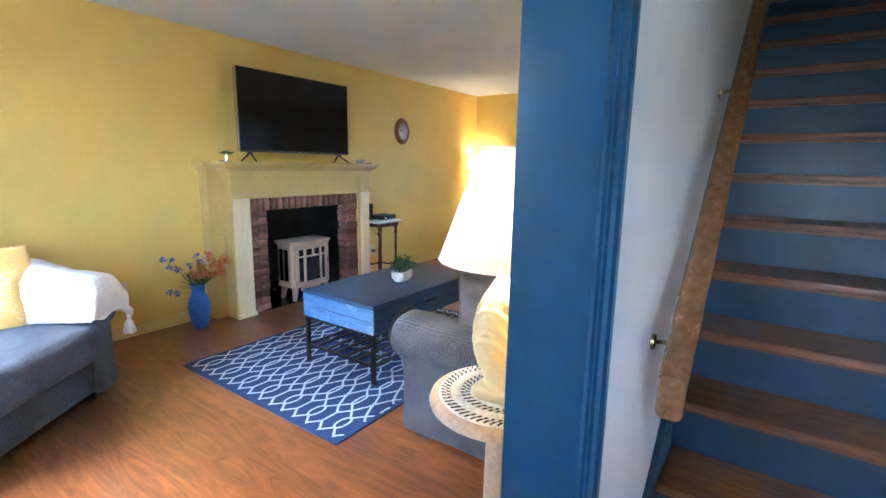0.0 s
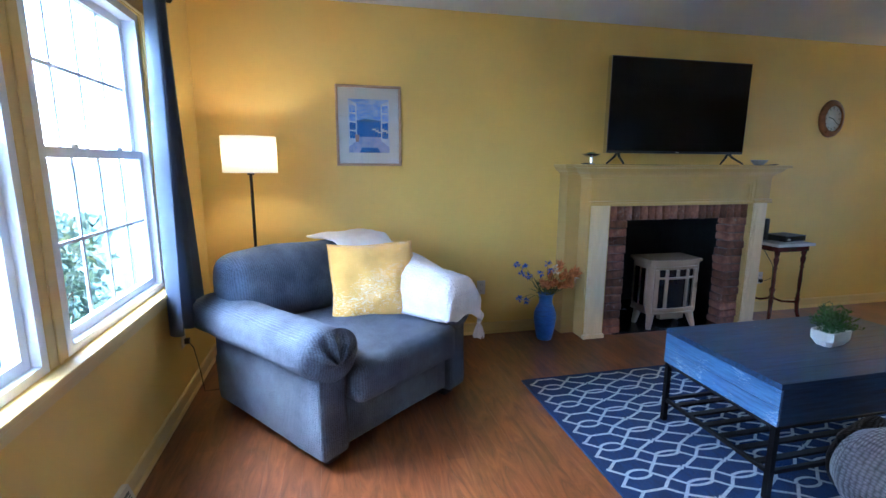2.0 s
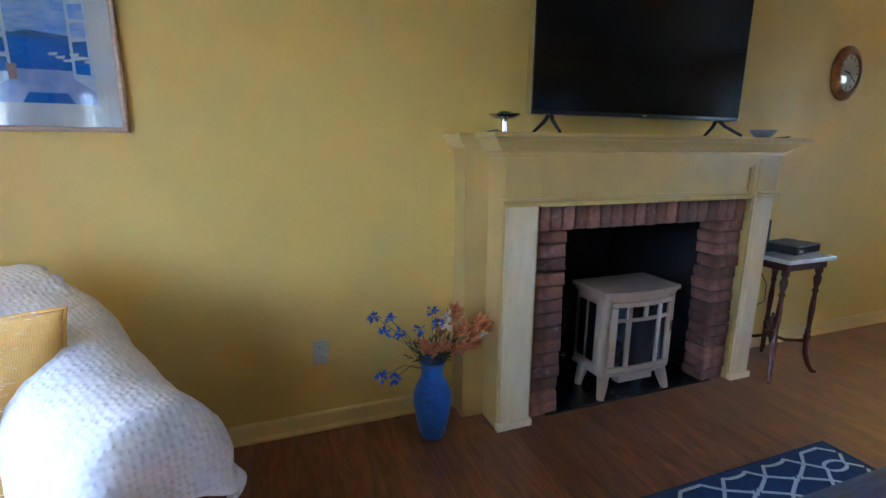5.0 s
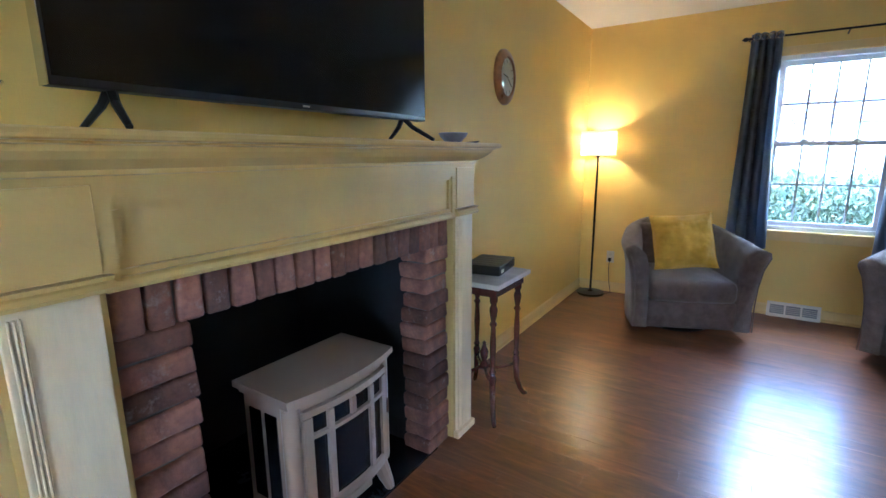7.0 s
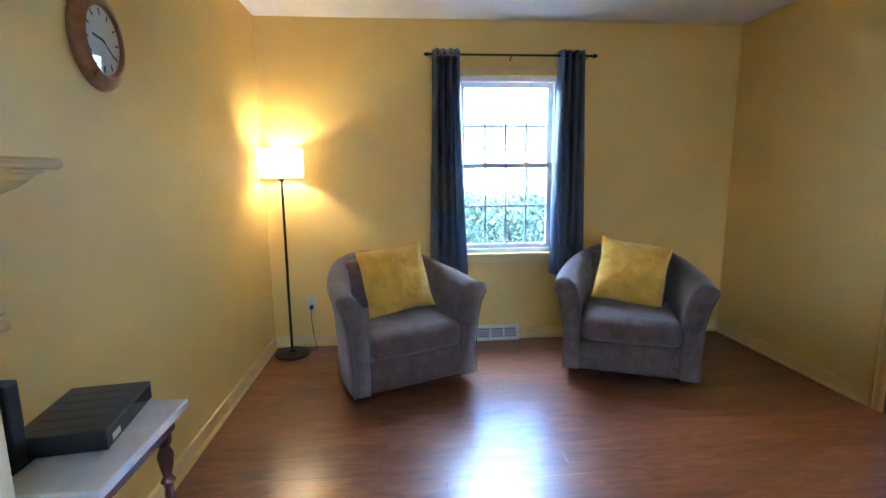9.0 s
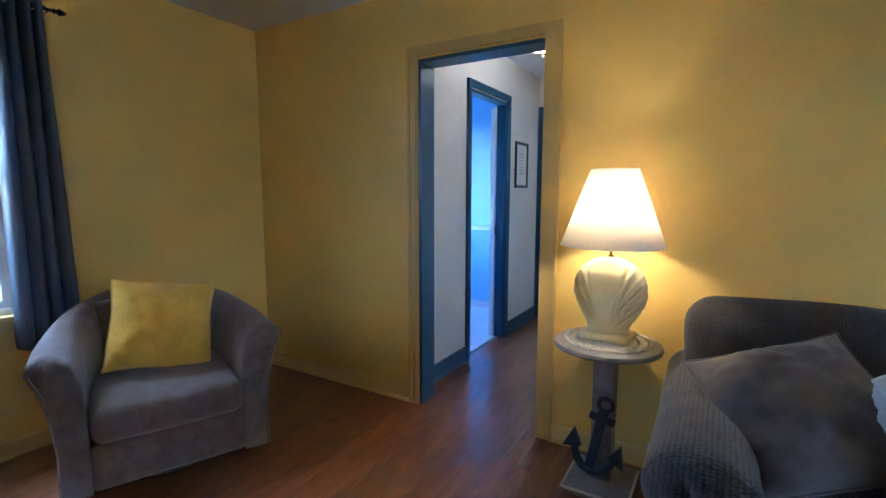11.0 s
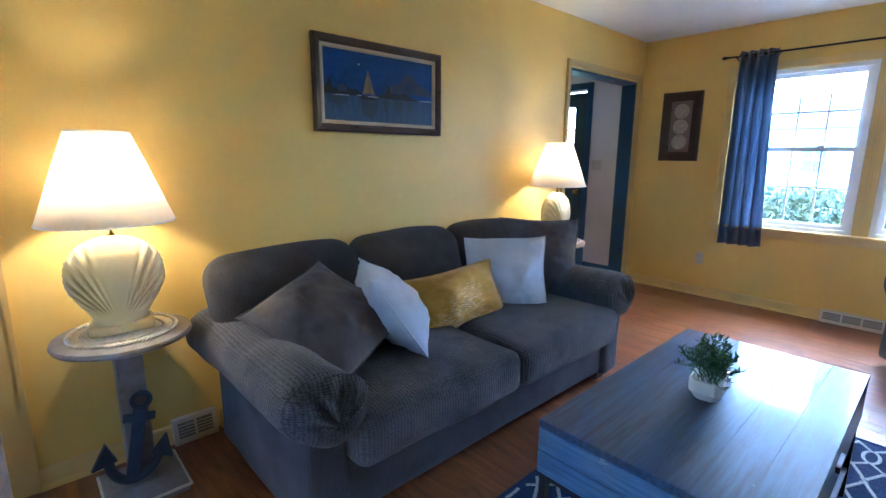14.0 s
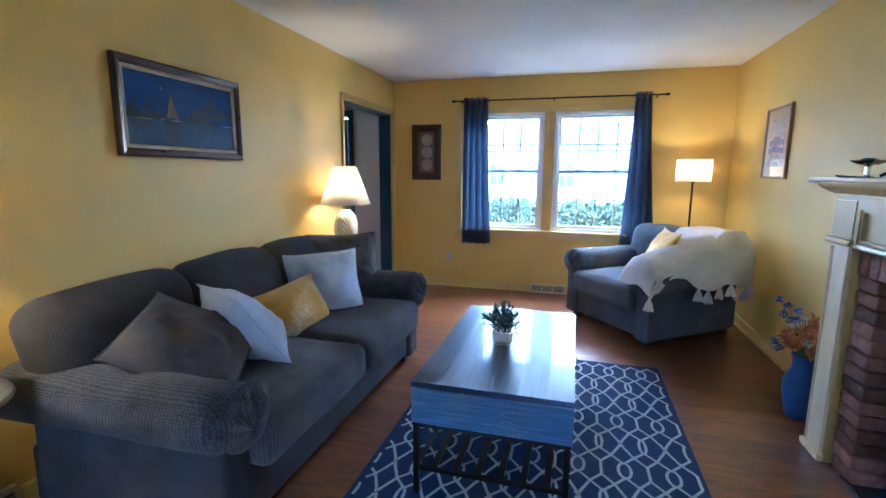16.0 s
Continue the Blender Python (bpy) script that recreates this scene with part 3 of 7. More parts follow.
tagged(part("ground", gr, M_GRASS), "mown green lawn outside the house", "lawn", kind="structure")


def hedge(name, x0, x1, y0, y1, top, seed, label):
    """Clipped evergreen hedge: twiggy stems under a crown of many small leaves."""
    rng = random.Random(seed)
    th = thing(name, label, "hedge", pose(x0, y0, -0.35))
    dx, dy = x1 - x0, y1 - y0
    st = bmesh.new()
    for i in range(int(dy * 14)):
        x, y = rng.uniform(0.1, dx - 0.1), rng.uniform(0, dy)
        h = rng.uniform(0.6, 0.9) * (top + 0.35)
        tube([(x, y, 0), (x + rng.uniform(-0.1, 0.1), y + rng.uniform(-0.1, 0.1), h * 0.5), (x + rng.uniform(-0.2, 0.2), y + rng.uniform(-0.2, 0.2), h)], 0.012, 4, st, 0.4)
    part("stem", st, M_TWIG, th)
    lv = bmesh.new()
    for i in range(int(dy * 3600)):
        side = rng.random()
        h = (top + 0.35)
        z = h * (0.25 + 0.75 * rng.random() ** 0.75)
        x = rng.uniform(0, dx) if side < 0.45 else (rng.choice((0, 1)) * dx + rng.gauss(0, 0.06))
        y = rng.uniform(0, dy)
        z += 0.09 * noise.noise(Vector((x * 2, y * 2.3, seed)))
        if z < h * 0.5 and rng.random() < 0.55:
            continue
        c = Vector((x, y, z))
        s = rng.uniform(0.026, 0.05)
        a = Euler((rng.uniform(0, 6.3), rng.uniform(0, 6.3), rng.uniform(0, 6.3))).to_matrix()
        q = [lv.verts.new(c + a @ Vector(p) * s) for p in ((-1, 0, 0), (0, -0.5, 0.1), (1, 0, 0), (0, 0.5, 0.1))]
        lv.faces.new(q)
    tagged(part("foliage", lv, M_LEAF, th), kind="stuff")
    return th


hedge("hedge", -1.75, -0.95, 0.2, 4.3, 0.98, 3, "clipped green hedge under the front window")
hedge("hedge", 9.0, 9.9, -0.4, 4.6, 1.1, 5, "clipped green hedge behind the house")


def far_house(name, m, w, d, h, label):
    """House over the way: siding courses, windows with frames, a pitched roof."""
    th = thing(name, label, "house", m)
    part("wall", boxes(((-w / 2, 0, 0), (w / 2, d, h))), M_SIDING, th)
    crs = bmesh.new()
    z = 0.15
    while z < h - 0.05:
        box(crs, (-w / 2 - 0.02, -0.03, z), (w / 2 + 0.02, -0.002, z + 0.14))
        z += 0.18
    part("siding", crs, M_SIDING, th)
    rf = bmesh.new()
    pts = [(-w / 2 - 0.4, -0.5, h), (w / 2 + 0.4, -0.5, h), (w / 2 + 0.4, d / 2, h + 1.9), (-w / 2 - 0.4, d / 2, h + 1.9), (-w / 2 - 0.4, d + 0.5, h), (w / 2 + 0.4, d + 0.5, h)]
    v = [rf.verts.new(p) for p in pts]
    for f in ((0, 1, 2, 3), (3, 2, 5, 4), (0, 3, 4), (1, 5, 2), (0, 4, 5, 1)):
        rf.faces.new([v[i] for i in f])
    part("roof", rf, M_ROOF, th)
    for x in (-w * 0.36, -w * 0.12, w * 0.12, w * 0.36):
        fr = boxes(((x - 0.5, -0.07, 1.0), (x + 0.5, -0.031, 2.3)))
        win = part("window", fr, M_WHITE, th)
        for i in (0, 1):
            for j in (0, 1):
                part("pane", boxes(((x - 0.44 + 0.46 * i, -0.08, 1.06 + 0.62 * j), (x - 0.02 + 0.46 * i, -0.071, 1.62 + 0.62 * j))), M_PANE, win)


M_PANE = mat("dark_window_pane", (0.12, 0.15, 0.18), 0.1, vary=0.1, scale=2)
far_house("house", pose(-22, 3.5, -0.35, 0, 0, 90), 16, 8, 3.0, "pale sided house with white windows across the lawn")
far_house("house", pose(30, 1.0, -0.35, 0, 0, -90), 16, 8, 3.0, "pale sided house with white windows behind the hedge")


def bare_tree(name, x, y, h, seed, label):
    rng = random.Random(seed)
    th = thing(name, label, "tree", pose(x, y, -0.35))
    bm = bmesh.new()

    def grow(p, d, ln, r, level):
        pts = [p]
        for i in range(4):
            d = (d + Vector((rng.gauss(0, 0.12), rng.gauss(0, 0.12), rng.gauss(0.03, 0.06)))).normalized()
            pts.append(pts[-1] + d * ln / 4)
        tube(pts, r, 6, bm, 0.55)
        if level < 4:
            for k in range(3 if level else 4):
                a = rng.uniform(0, 6.28)
                nd = (d * 0.7 + Vector((math.cos(a), math.sin(a), rng.uniform(0.0, 0.5))) * 0.75).normalized()
                grow(pts[rng.randint(2, 4)], nd, ln * rng.uniform(0.55, 0.8), r * 0.5, level + 1)

    grow(Vector((0, 0, 0)), Vector((0, 0, 1)), h * 0.4, 0.12, 0)
    part("trunk", bm, M_TWIG, th)


bare_tree("tree", -7.5, 4.6, 7, 2, "bare branching tree on the front lawn")
bare_tree("tree", 13.5, 1.2, 6, 8, "bare branching tree behind the hedge")


# ---- fireplace ----
FC = 3.61
M_BRICK = mat("worn_red_brick", (0.25, 0.105, 0.062), 0.85, vary=0.3, scale=14, bump=0.9, bump_scale=60, second=(0.11, 0.05, 0.036), random_obj=0.45)


def smears(m, color, scale, level, strength):
    """Pale smears of old mortar or rubbed paint with soft ragged edges."""
    n, l = m.node_tree.nodes, m.node_tree.links
    b = n["Principled BSDF"]
    co, info, ad, no, rg, mx = n.new("ShaderNodeTexCoord"), n.new("ShaderNodeObjectInfo"), n.new("ShaderNodeVectorMath"), n.new("ShaderNodeTexNoise"), n.new("ShaderNodeMapRange"), n.new("ShaderNodeMix")
    ad.operation = "ADD"
    sc = n.new("ShaderNodeMath")
    sc.operation = "MULTIPLY"
    sc.inputs[1].default_value = 37.0
    l.new(info.outputs["Random"], sc.inputs[0])
    l.new(co.outputs["Object"], ad.inputs[0])
    l.new(sc.outputs[0], ad.inputs[1])
    l.new(ad.outputs[0], no.inputs["Vector"])
    no.inputs["Scale"].default_value, no.inputs["Detail"].default_value, no.inputs["Roughness"].default_value = scale, 8.0, 0.7
    rg.inputs["From Min"].default_value, rg.inputs["From Max"].default_value, rg.inputs["To Max"].default_value = level, level + 0.1, strength
    l.new(no.outputs[0], rg.inputs[0])
    mx.data_type = "RGBA"
    old = b.inputs["Base Color"].links[0].from_socket
    l.new(rg.outputs[0], mx.inputs["Factor"])
    l.new(old, mx.inputs["A"])
    mx.inputs["B"].default_value = (*color, 1)
    l.new(mx.outputs["Result"], b.inputs["Base Color"])


smears(M_BRICK, (0.36, 0.30, 0.26), 11.0, 0.58, 0.55)
M_MORTAR = mat("grey_mortar", (0.17, 0.14, 0.12), 0.95, vary=0.2, scale=30, bump=0.6, bump_scale=120)
M_SOOT = mat("sooty_firebox", (0.012, 0.013, 0.015), 0.75, vary=0.4, scale=5, bump=0.4, bump_scale=25)
fp = thing("fireplace", "yellow painted mantel round a red brick firebox", "fireplace")
part("side_stile", bevelled(((2.655, 3.53, 0), (2.90, 3.669, 1.30)), r=0.003), M_TRIM, fp)
part("side_stile", bevelled(((4.32, 3.53, 0), (4.54, 3.669, 1.30)), r=0.003), M_TRIM, fp)
part("frieze_back", bevelled(((2.90, 3.53, 1.271), (4.32, 3.669, 1.30)), r=0.003), M_TRIM, fp)
for s in (-1, 1):
    xo, xi = FC + s * (0.842 if s < 0 else 0.815), FC + s * 0.665
    lo, hi = min(xo, xi), max(xo, xi)
    part("pilaster_body", bevelled(((min(xo, FC + s * 0.66), 3.385, 0), (max(xo, FC + s * 0.66), 3.529, 1.27)), r=0.003), M_TRIM, fp)
    pl = part("pilaster", bevelled(((lo + 0.012, 3.368, 0.035), (hi - 0.012, 3.384, 1.065)), r=0.003), M_PILASTER, fp, "cream fluted pilaster face")
    for k in range(3):
        x = lo + 0.022 + 0.008 * k
        part("flute", bevelled(((x, 3.363, 0.05), (x + 0.005, 3.3675, 1.05)), r=0.0015, seg=1), M_PILASTER, pl)
    part("plinth", bevelled(((lo - 0.004, 3.355, 0), (hi + 0.004, 3.384, 0.034)), r=0.004), M_PILASTER, fp)
    part("capital_band", extrude([(3.384, 1.066), (3.352, 1.066), (3.346, 1.075), (3.352, 1.084), (3.358, 1.088), (3.35, 1.098), (3.384, 1.098)], lo - 0.012, hi + 0.012), M_TRIM, fp)
    part("frieze_block", bevelled(((lo, 3.368, 1.099), (hi, 3.384, 1.272)), r=0.003), M_TRIM, fp)
part("frieze", boxes(((FC - 0.665, 3.392, 1.07), (FC + 0.665, 3.529, 1.27))), M_TRIM, fp)
fb = bmesh.new()
for lo, hi in (((FC - 0.664, 3.372, 1.235), (FC + 0.664, 3.3915, 1.272)), ((FC - 0.664, 3.372, 1.08), (FC - 0.635, 3.3915, 1.235)), ((FC + 0.635, 3.372, 1.08), (FC + 0.664, 3.3915, 1.235))):
    box(fb, lo, hi)
for lo, hi in (((FC - 0.635, 3.38, 1.221), (FC + 0.635, 3.3915, 1.2345)), ((FC - 0.6345, 3.38, 1.1), (FC - 0.62, 3.3915, 1.2205)), ((FC + 0.62, 3.38, 1.1), (FC + 0.6345, 3.3915, 1.2205)), ((FC - 0.635, 3.38, 1.0855), (FC + 0.635, 3.3915, 1.0995))):
    box(fb, lo, hi)
part("frieze_panel_bead", fb, M_TRIM, fp)
part("lower_bead", extrude([(3.392, 1.058), (3.372, 1.058), (3.366, 1.068), (3.37, 1.078), (3.378, 1.084), (3.392, 1.084)], FC - 0.664, FC + 0.664), M_TRIM, fp)


def crown(front, x0, x1, back, prof):
    """A moulding that runs along the front and returns along both sides. prof: (how far out, height)."""
    bm = bmesh.new()
    rows = []
    for o, z in prof:
        rows.append([bm.verts.new(p) for p in ((x0 - o, back, z), (x0 - o, front - o, z), (x1 + o, front - o, z), (x1 + o, back, z))])
    for a, b in zip(rows, rows[1:]):
        for i in range(3):
            bm.faces.new((a[i], a[i + 1], b[i + 1], b[i]))
    bm.faces.new(rows[-1])
    bm.faces.new(rows[0][::-1])
    bmesh.ops.recalc_face_normals(bm, faces=bm.faces[:])
    return bm


part("crown_moulding", crown(3.384, FC - 0.842, FC + 0.815, 3.529, [(0.0, 1.272), (0.012, 1.272), (0.012, 1.288), (0.02, 1.29), (0.02, 1.3), (0.03, 1.306), (0.052, 1.32), (0.066, 1.334), (0.072, 1.345), (0.082, 1.347), (0.082, 1.352)]), M_TRIM, fp)
part("mantel_shelf", crown(3.384, FC - 0.842, FC + 0.815, 3.529, [(0.095, 1.353), (0.1, 1.356), (0.102, 1.362), (0.1, 1.37), (0.096, 1.374)]), M_TRIM, fp)
part("rear_crown_moulding", crown(3.5295, 2.655, 4.54, 3.669, [(0.0, 1.301), (0.01, 1.301), (0.012, 1.312), (0.02, 1.318), (0.034, 1.328), (0.044, 1.34), (0.05, 1.352)]), M_TRIM, fp)
part("rear_shelf", crown(3.5295, 2.655, 4.54, 3.669, [(0.055, 1.353), (0.06, 1.36), (0.058, 1.37), (0.054, 1.3738)]), M_TRIM, fp)
# firebox
for lo, hi in (((3.0, 4.25, 0), (4.22, 4.31, 1.1)), ((3.0, 3.53, 0), (3.10, 4.25, 1.1)), ((4.12, 3.53, 0), (4.22, 4.25, 1.1)), ((3.10, 3.50, 0.95), (4.12, 4.25, 1.1))):
    part("firebox_side", boxes((lo, hi)), M_SOOT, fp)
part("hearth", bevelled(((3.06, 3.40, 0.0), (4.16, 4.25, 0.012)), r=0.003), mat("black_hearth_slate", (0.02, 0.022, 0.026), 0.25, vary=0.3, scale=6), fp)
part("mortar_bed", boxes(((FC - 0.66, 3.425, 0), (3.10, 3.525, 0.945)), ((4.12, 3.425, 0), (FC + 0.66, 3.525, 0.945)), ((FC - 0.66, 3.425, 0.945), (FC + 0.66, 3.47, 1.058))), M_MORTAR, fp)
rng = random.Random(11)


def brick_mesh(w, d, h, seed):
    bm = soft((-w / 2, -d / 2, -h / 2), (w / 2, d / 2, h / 2), min(w, h) * 0.16, 2, 1, lump=0.005, lump_scale=14, seed=seed)
    me = bpy.data.meshes.new("brick")
    bm.normal_update()
    bm.to_mesh(me)
    bm.free()
    for p in me.polygons:
        p.use_smooth = True
    me.materials.append(M_BRICK)
    return me


side_bricks = [brick_mesh(0.165, 0.14, 0.063, k) for k in range(4)]
top_bricks = [brick_mesh(0.062, 0.10, 0.118, k + 20) for k in range(4)]
for s in (-1, 1):
    for k in range(14):
        for meshes, x, y in ((side_bricks, FC + s * 0.575, 3.477),):
            ob = new("brick", rng.choice(meshes))
            ob.parent = fp
            ob.matrix_basis = pose(x - s * rng.uniform(0, 0.012), y + rng.uniform(-0.006, 0.006), 0.034 + k * 0.0675, rng.uniform(-1, 1), rng.uniform(-1, 1), rng.uniform(-2, 2))
for k in range(19):
    ob = new("brick", rng.choice(top_bricks))
    ob.parent = fp
    ob.matrix_basis = pose(FC - 0.62 + k * 0.0689, 3.455 + rng.uniform(-0.005, 0.005), 1.0, rng.uniform(-1, 1), rng.uniform(-2, 2), rng.uniform(-2, 2))


# stove
M_STOVE = mat("almond_enamel", (0.38, 0.27, 0.185), 0.3, vary=0.01, scale=1.5)
M_STOVEGLASS = mat("dark_stove_glass", (0.015, 0.016, 0.02), 0.12, vary=0.2, scale=10)
M_CHROME = mat("chrome", (0.7, 0.7, 0.72), 0.15, 1.0, vary=0.05, scale=20)


def bowed(w, d, z0, z1, bow, n=14, x_off=0.0):
    """A slab with a front that bows out."""
    bm = bmesh.new()
    pts = [(-w / 2 + w * i / n + x_off, -d / 2 - bow * (1 - (2 * i / n - 1) ** 2)) for i in range(n + 1)] + [(w / 2 + x_off, d / 2), (-w / 2 + x_off, d / 2)]
    a = [bm.verts.new((x, y, z0)) for x, y in pts]
    b = [bm.verts.new((x, y, z1)) for x, y in pts]
    for i in range(len(pts)):
        j = (i + 1) % len(pts)
        bm.faces.new((a[i], a[j], b[j], b[i]))
    bm.faces.new(a[::-1])
    bm.faces.new(b)
    return bm


stove = thing("stove", "almond enamel electric stove with dark glass", "stove", pose(3.618, 3.545, 0.012) @ Matrix.Diagonal((0.87, 0.82, 0.945, 1)))
part("body", bowed(0.52, 0.27, 0.15, 0.585, 0.035), M_STOVE, stove)
for sx in (-1, 1):
    part("corner_post", lathe([(0, 0.15), (0.034, 0.15), (0.034, 0.585), (0, 0.585)], 20, m=pose(sx * 0.243, -0.122, 0)), M_STOVE, stove, smooth=True)
top = bowed(0.57, 0.33, 0.605, 0.628, 0.045)
part("top", top, M_STOVE, stove)
part("top_lip", bowed(0.54, 0.30, 0.5851, 0.6049, 0.04), M_STOVE, stove)
part("base_lip", bowed(0.53, 0.29, 0.135, 0.1499, 0.045), M_STOVE, stove)
part("ash_drawer", bevelled(((-0.13, -0.16, 0.085), (0.13, -0.1, 0.134)), r=0.006), M_STOVE, stove)
for sx in (-1, 1):
    for sy in (-1, 1):
        bm = tube([(sx * 0.215, sy * 0.1 - 0.02, 0.14), (sx * 0.232, sy * 0.11 - 0.03, 0.07), (sx * 0.245, sy * 0.115 - 0.035, 0.03), (sx * 0.252, sy * 0.118 - 0.04, 0.0)], 0.038, 10, None, 0.55)
        part("leg", bm, M_STOVE, stove)
door = part("door_glass", sheet(lambda u, v: (-0.215 + 0.43 * u, -0.156 - 0.03 * (1 - (2 * u - 1) ** 2) * 0.95, 0.185 + 0.37 * v), 12, 2), M_STOVEGLASS, stove)


def bowbar(x0, x1, z0, z1):
    def y(x):
        return -0.158 - 0.03 * (1 - (x / 0.215) ** 2)
    bm = bmesh.new()
    n = 10
    rows = []
    for i in range(n + 1):
        x = x0 + (x1 - x0) * i / n
        rows.append([bm.verts.new((x, y(x) + dy, z)) for dy, z in ((0.0, z0), (-0.016, z0 + 0.003), (-0.016, z1 - 0.003), (0.0, z1))])
    for a, b in zip(rows, rows[1:]):
        for k in range(3):
            bm.faces.new((a[k], b[k], b[k + 1], a[k + 1]))
    bm.faces.new(rows[0])
    bm.faces.new(rows[-1][::-1])
    return bm


for x0, x1, z0, z1 in ((-0.225, 0.225, 0.165, 0.195), (-0.225, 0.225, 0.54, 0.57), (-0.225, -0.19, 0.195, 0.54), (0.19, 0.225, 0.195, 0.54), (-0.19, 0.19, 0.455, 0.475), (-0.125, -0.1, 0.195, 0.54), (0.1, 0.125, 0.195, 0.54), (-0.012, 0.012, 0.475, 0.54)):
    part("door_bar", bowbar(x0, x1, z0, z1), M_STOVE, stove)
for sx, z in ((-1, 0.24), (-1, 0.50)):
    part("hinge", lathe([(0, -0.025), (0.011, -0.025), (0.011, 0.025), (0, 0.025)], 10, m=pose(sx * 0.236, -0.145, z)), M_STOVE, stove)
part("latch", bevelled(((0.228, -0.17, 0.36), (0.244, -0.15, 0.42)), r=0.003), M_CHROME, stove)
for sx in (-1, 1):
    for k in range(2):
        x = sx * 0.2615
        part("side_panel", bevelled(((x - 0.003, -0.065 + 0.095 * k, 0.2), (x + 0.003, 0.005 + 0.095 * k, 0.54)), r=0.002), M_STOVEGLASS, stove)


# ---- mantel things ----
M_TVBLACK = mat("tv_bezel", (0.01, 0.01, 0.011), 0.35, vary=0.1, scale=20)
M_SCREEN = mat("tv_screen", (0.004, 0.004, 0.005), 0.14, vary=0.05, scale=3, spec=0.25)
tv = thing("television", "large black flat-screen television, switched off, on the mantel", "television", pose(3.586, 3.52, 1.375))
part("housing", bevelled(((-0.64, -0.028, 0.088), (0.64, 0.02, 0.809)), r=0.005), M_TVBLACK, tv)
part("rear_shell", bevelled(((-0.5, 0.02, 0.12), (0.5, 0.055, 0.6)), r=0.01), M_TVBLACK, tv)
part("screen", boxes(((-0.632, -0.0305, 0.106), (0.632, -0.0282, 0.801))), M_SCREEN, tv)
part("maker_mark", boxes(((-0.013, -0.031, 0.095), (0.013, -0.0285, 0.1))), M_PLATE, tv)
part("bezel_edge", boxes(((-0.6405, -0.029, 0.088), (-0.6385, 0.015, 0.809))), M_CHROME, tv)
for sx in (-1, 1):
    for sy, yy in ((-1, -0.13), (1, 0.10)):
        part("foot", tube([(sx * 0.52, 0, 0.1), (sx * 0.53, yy * 0.3, 0.06), (sx * 0.55, yy, 0.008)], 0.012, 8, None, 0.6), M_TVBLACK, tv)
dish = thing("candle_dish", "small silver pedestal dish with green glass", "dish", pose(2.80, 3.46, 1.375))
part("pedestal", lathe([(0, 0), (0.03, 0), (0.028, 0.006), (0.012, 0.012), (0.011, 0.05), (0.02, 0.056), (0, 0.058)], 20), M_CHROME, dish, smooth=True)
part("bowl", lathe([(0, 0.058), (0.04, 0.06), (0.068, 0.075), (0.07, 0.079), (0.062, 0.077), (0.03, 0.066), (0, 0.065)], 24), M_CHROME, dish, smooth=True)
part("glass_beads", lathe([(0, 0.068), (0.03, 0.07), (0.036, 0.082), (0.02, 0.09), (0, 0.091)], 12), mat("green_glass", (0.05, 0.25, 0.16), 0.15, vary=0.3, scale=60), dish, smooth=True)
bowl = thing("bowl", "small grey ceramic bowl on the mantel", "bowl", pose(4.33, 3.42, 1.375))
part("bowl_body", lathe([(0, 0), (0.03, 0), (0.036, 0.006), (0.056, 0.026), (0.064, 0.042), (0.06, 0.043), (0.05, 0.028), (0.028, 0.012), (0, 0.01)], 28), mat("grey_ceramic", (0.34, 0.33, 0.32), 0.45, vary=0.1, scale=30), bowl, smooth=True)
runner = sheet(lambda u, v: (2.72 + 1.76 * u, 3.47 - 0.10 * v + 0.004 * math.sin(u * 40), 1.3762 + 0.012 * max(0, abs(2 * u - 1) - 0.97) * 30 * (0.4 + 0.6 * v)), 60, 4)
tagged(solid(part("mantel_runner", runner, mat("dark_cloth", (0.05, 0.045, 0.04), 0.9, vary=0.2, scale=20)), 0.002, 1), "thin dark cloth runner along the mantel", "runner")


# ---- upholstered furniture ----
M_FOOT = mat("dark_wood_foot", (0.03, 0.02, 0.015), 0.5, vary=0.2, scale=10)


def arm_roll(x, z, r, y0, y1, sway, seed):
    """A rolled arm: a long padded cylinder, flatter underneath, with a domed front."""
    bm = bmesh.new()
    seg, n = 28, 22
    rings = []
    for i in range(n + 1):
        t = i / n
        y = y1 + (y0 - y1) * t
        flare = 0.035 * (1 - t) ** 2
        k = 1.0
        if t > 0.94:
            k = math.sqrt(max(0.0, 1 - ((t - 0.94) / 0.06) ** 2)) * 0.25 + 0.75
        k *= 0.96 + 0.07 * t
        ring = []
        for j in range(seg):
            a = 2 * math.pi * j / seg
            rr = r * k * (1.0 + 0.05 * math.cos(2 * a))
            p = Vector((x + rr * math.cos(a) + sway * (0.02 + flare), y, z + rr * 0.94 * math.sin(a)))
            ring.append(bm.verts.new(p + 0.008 * noise.noise_vector(p * 5 + Vector((seed, 0, 0)))))
        rings.append(ring)
    for a, b in zip(rings, rings[1:]):
        for j in range(seg):
            bm.faces.new((a[j], b[j], b[(j + 1) % seg], a[(j + 1) % seg]))
    bm.faces.new(rings[0])
    bm.faces.new(rings[-1][::-1])
    bmesh.ops.recalc_face_normals(bm, faces=bm.faces[:])
    return bm


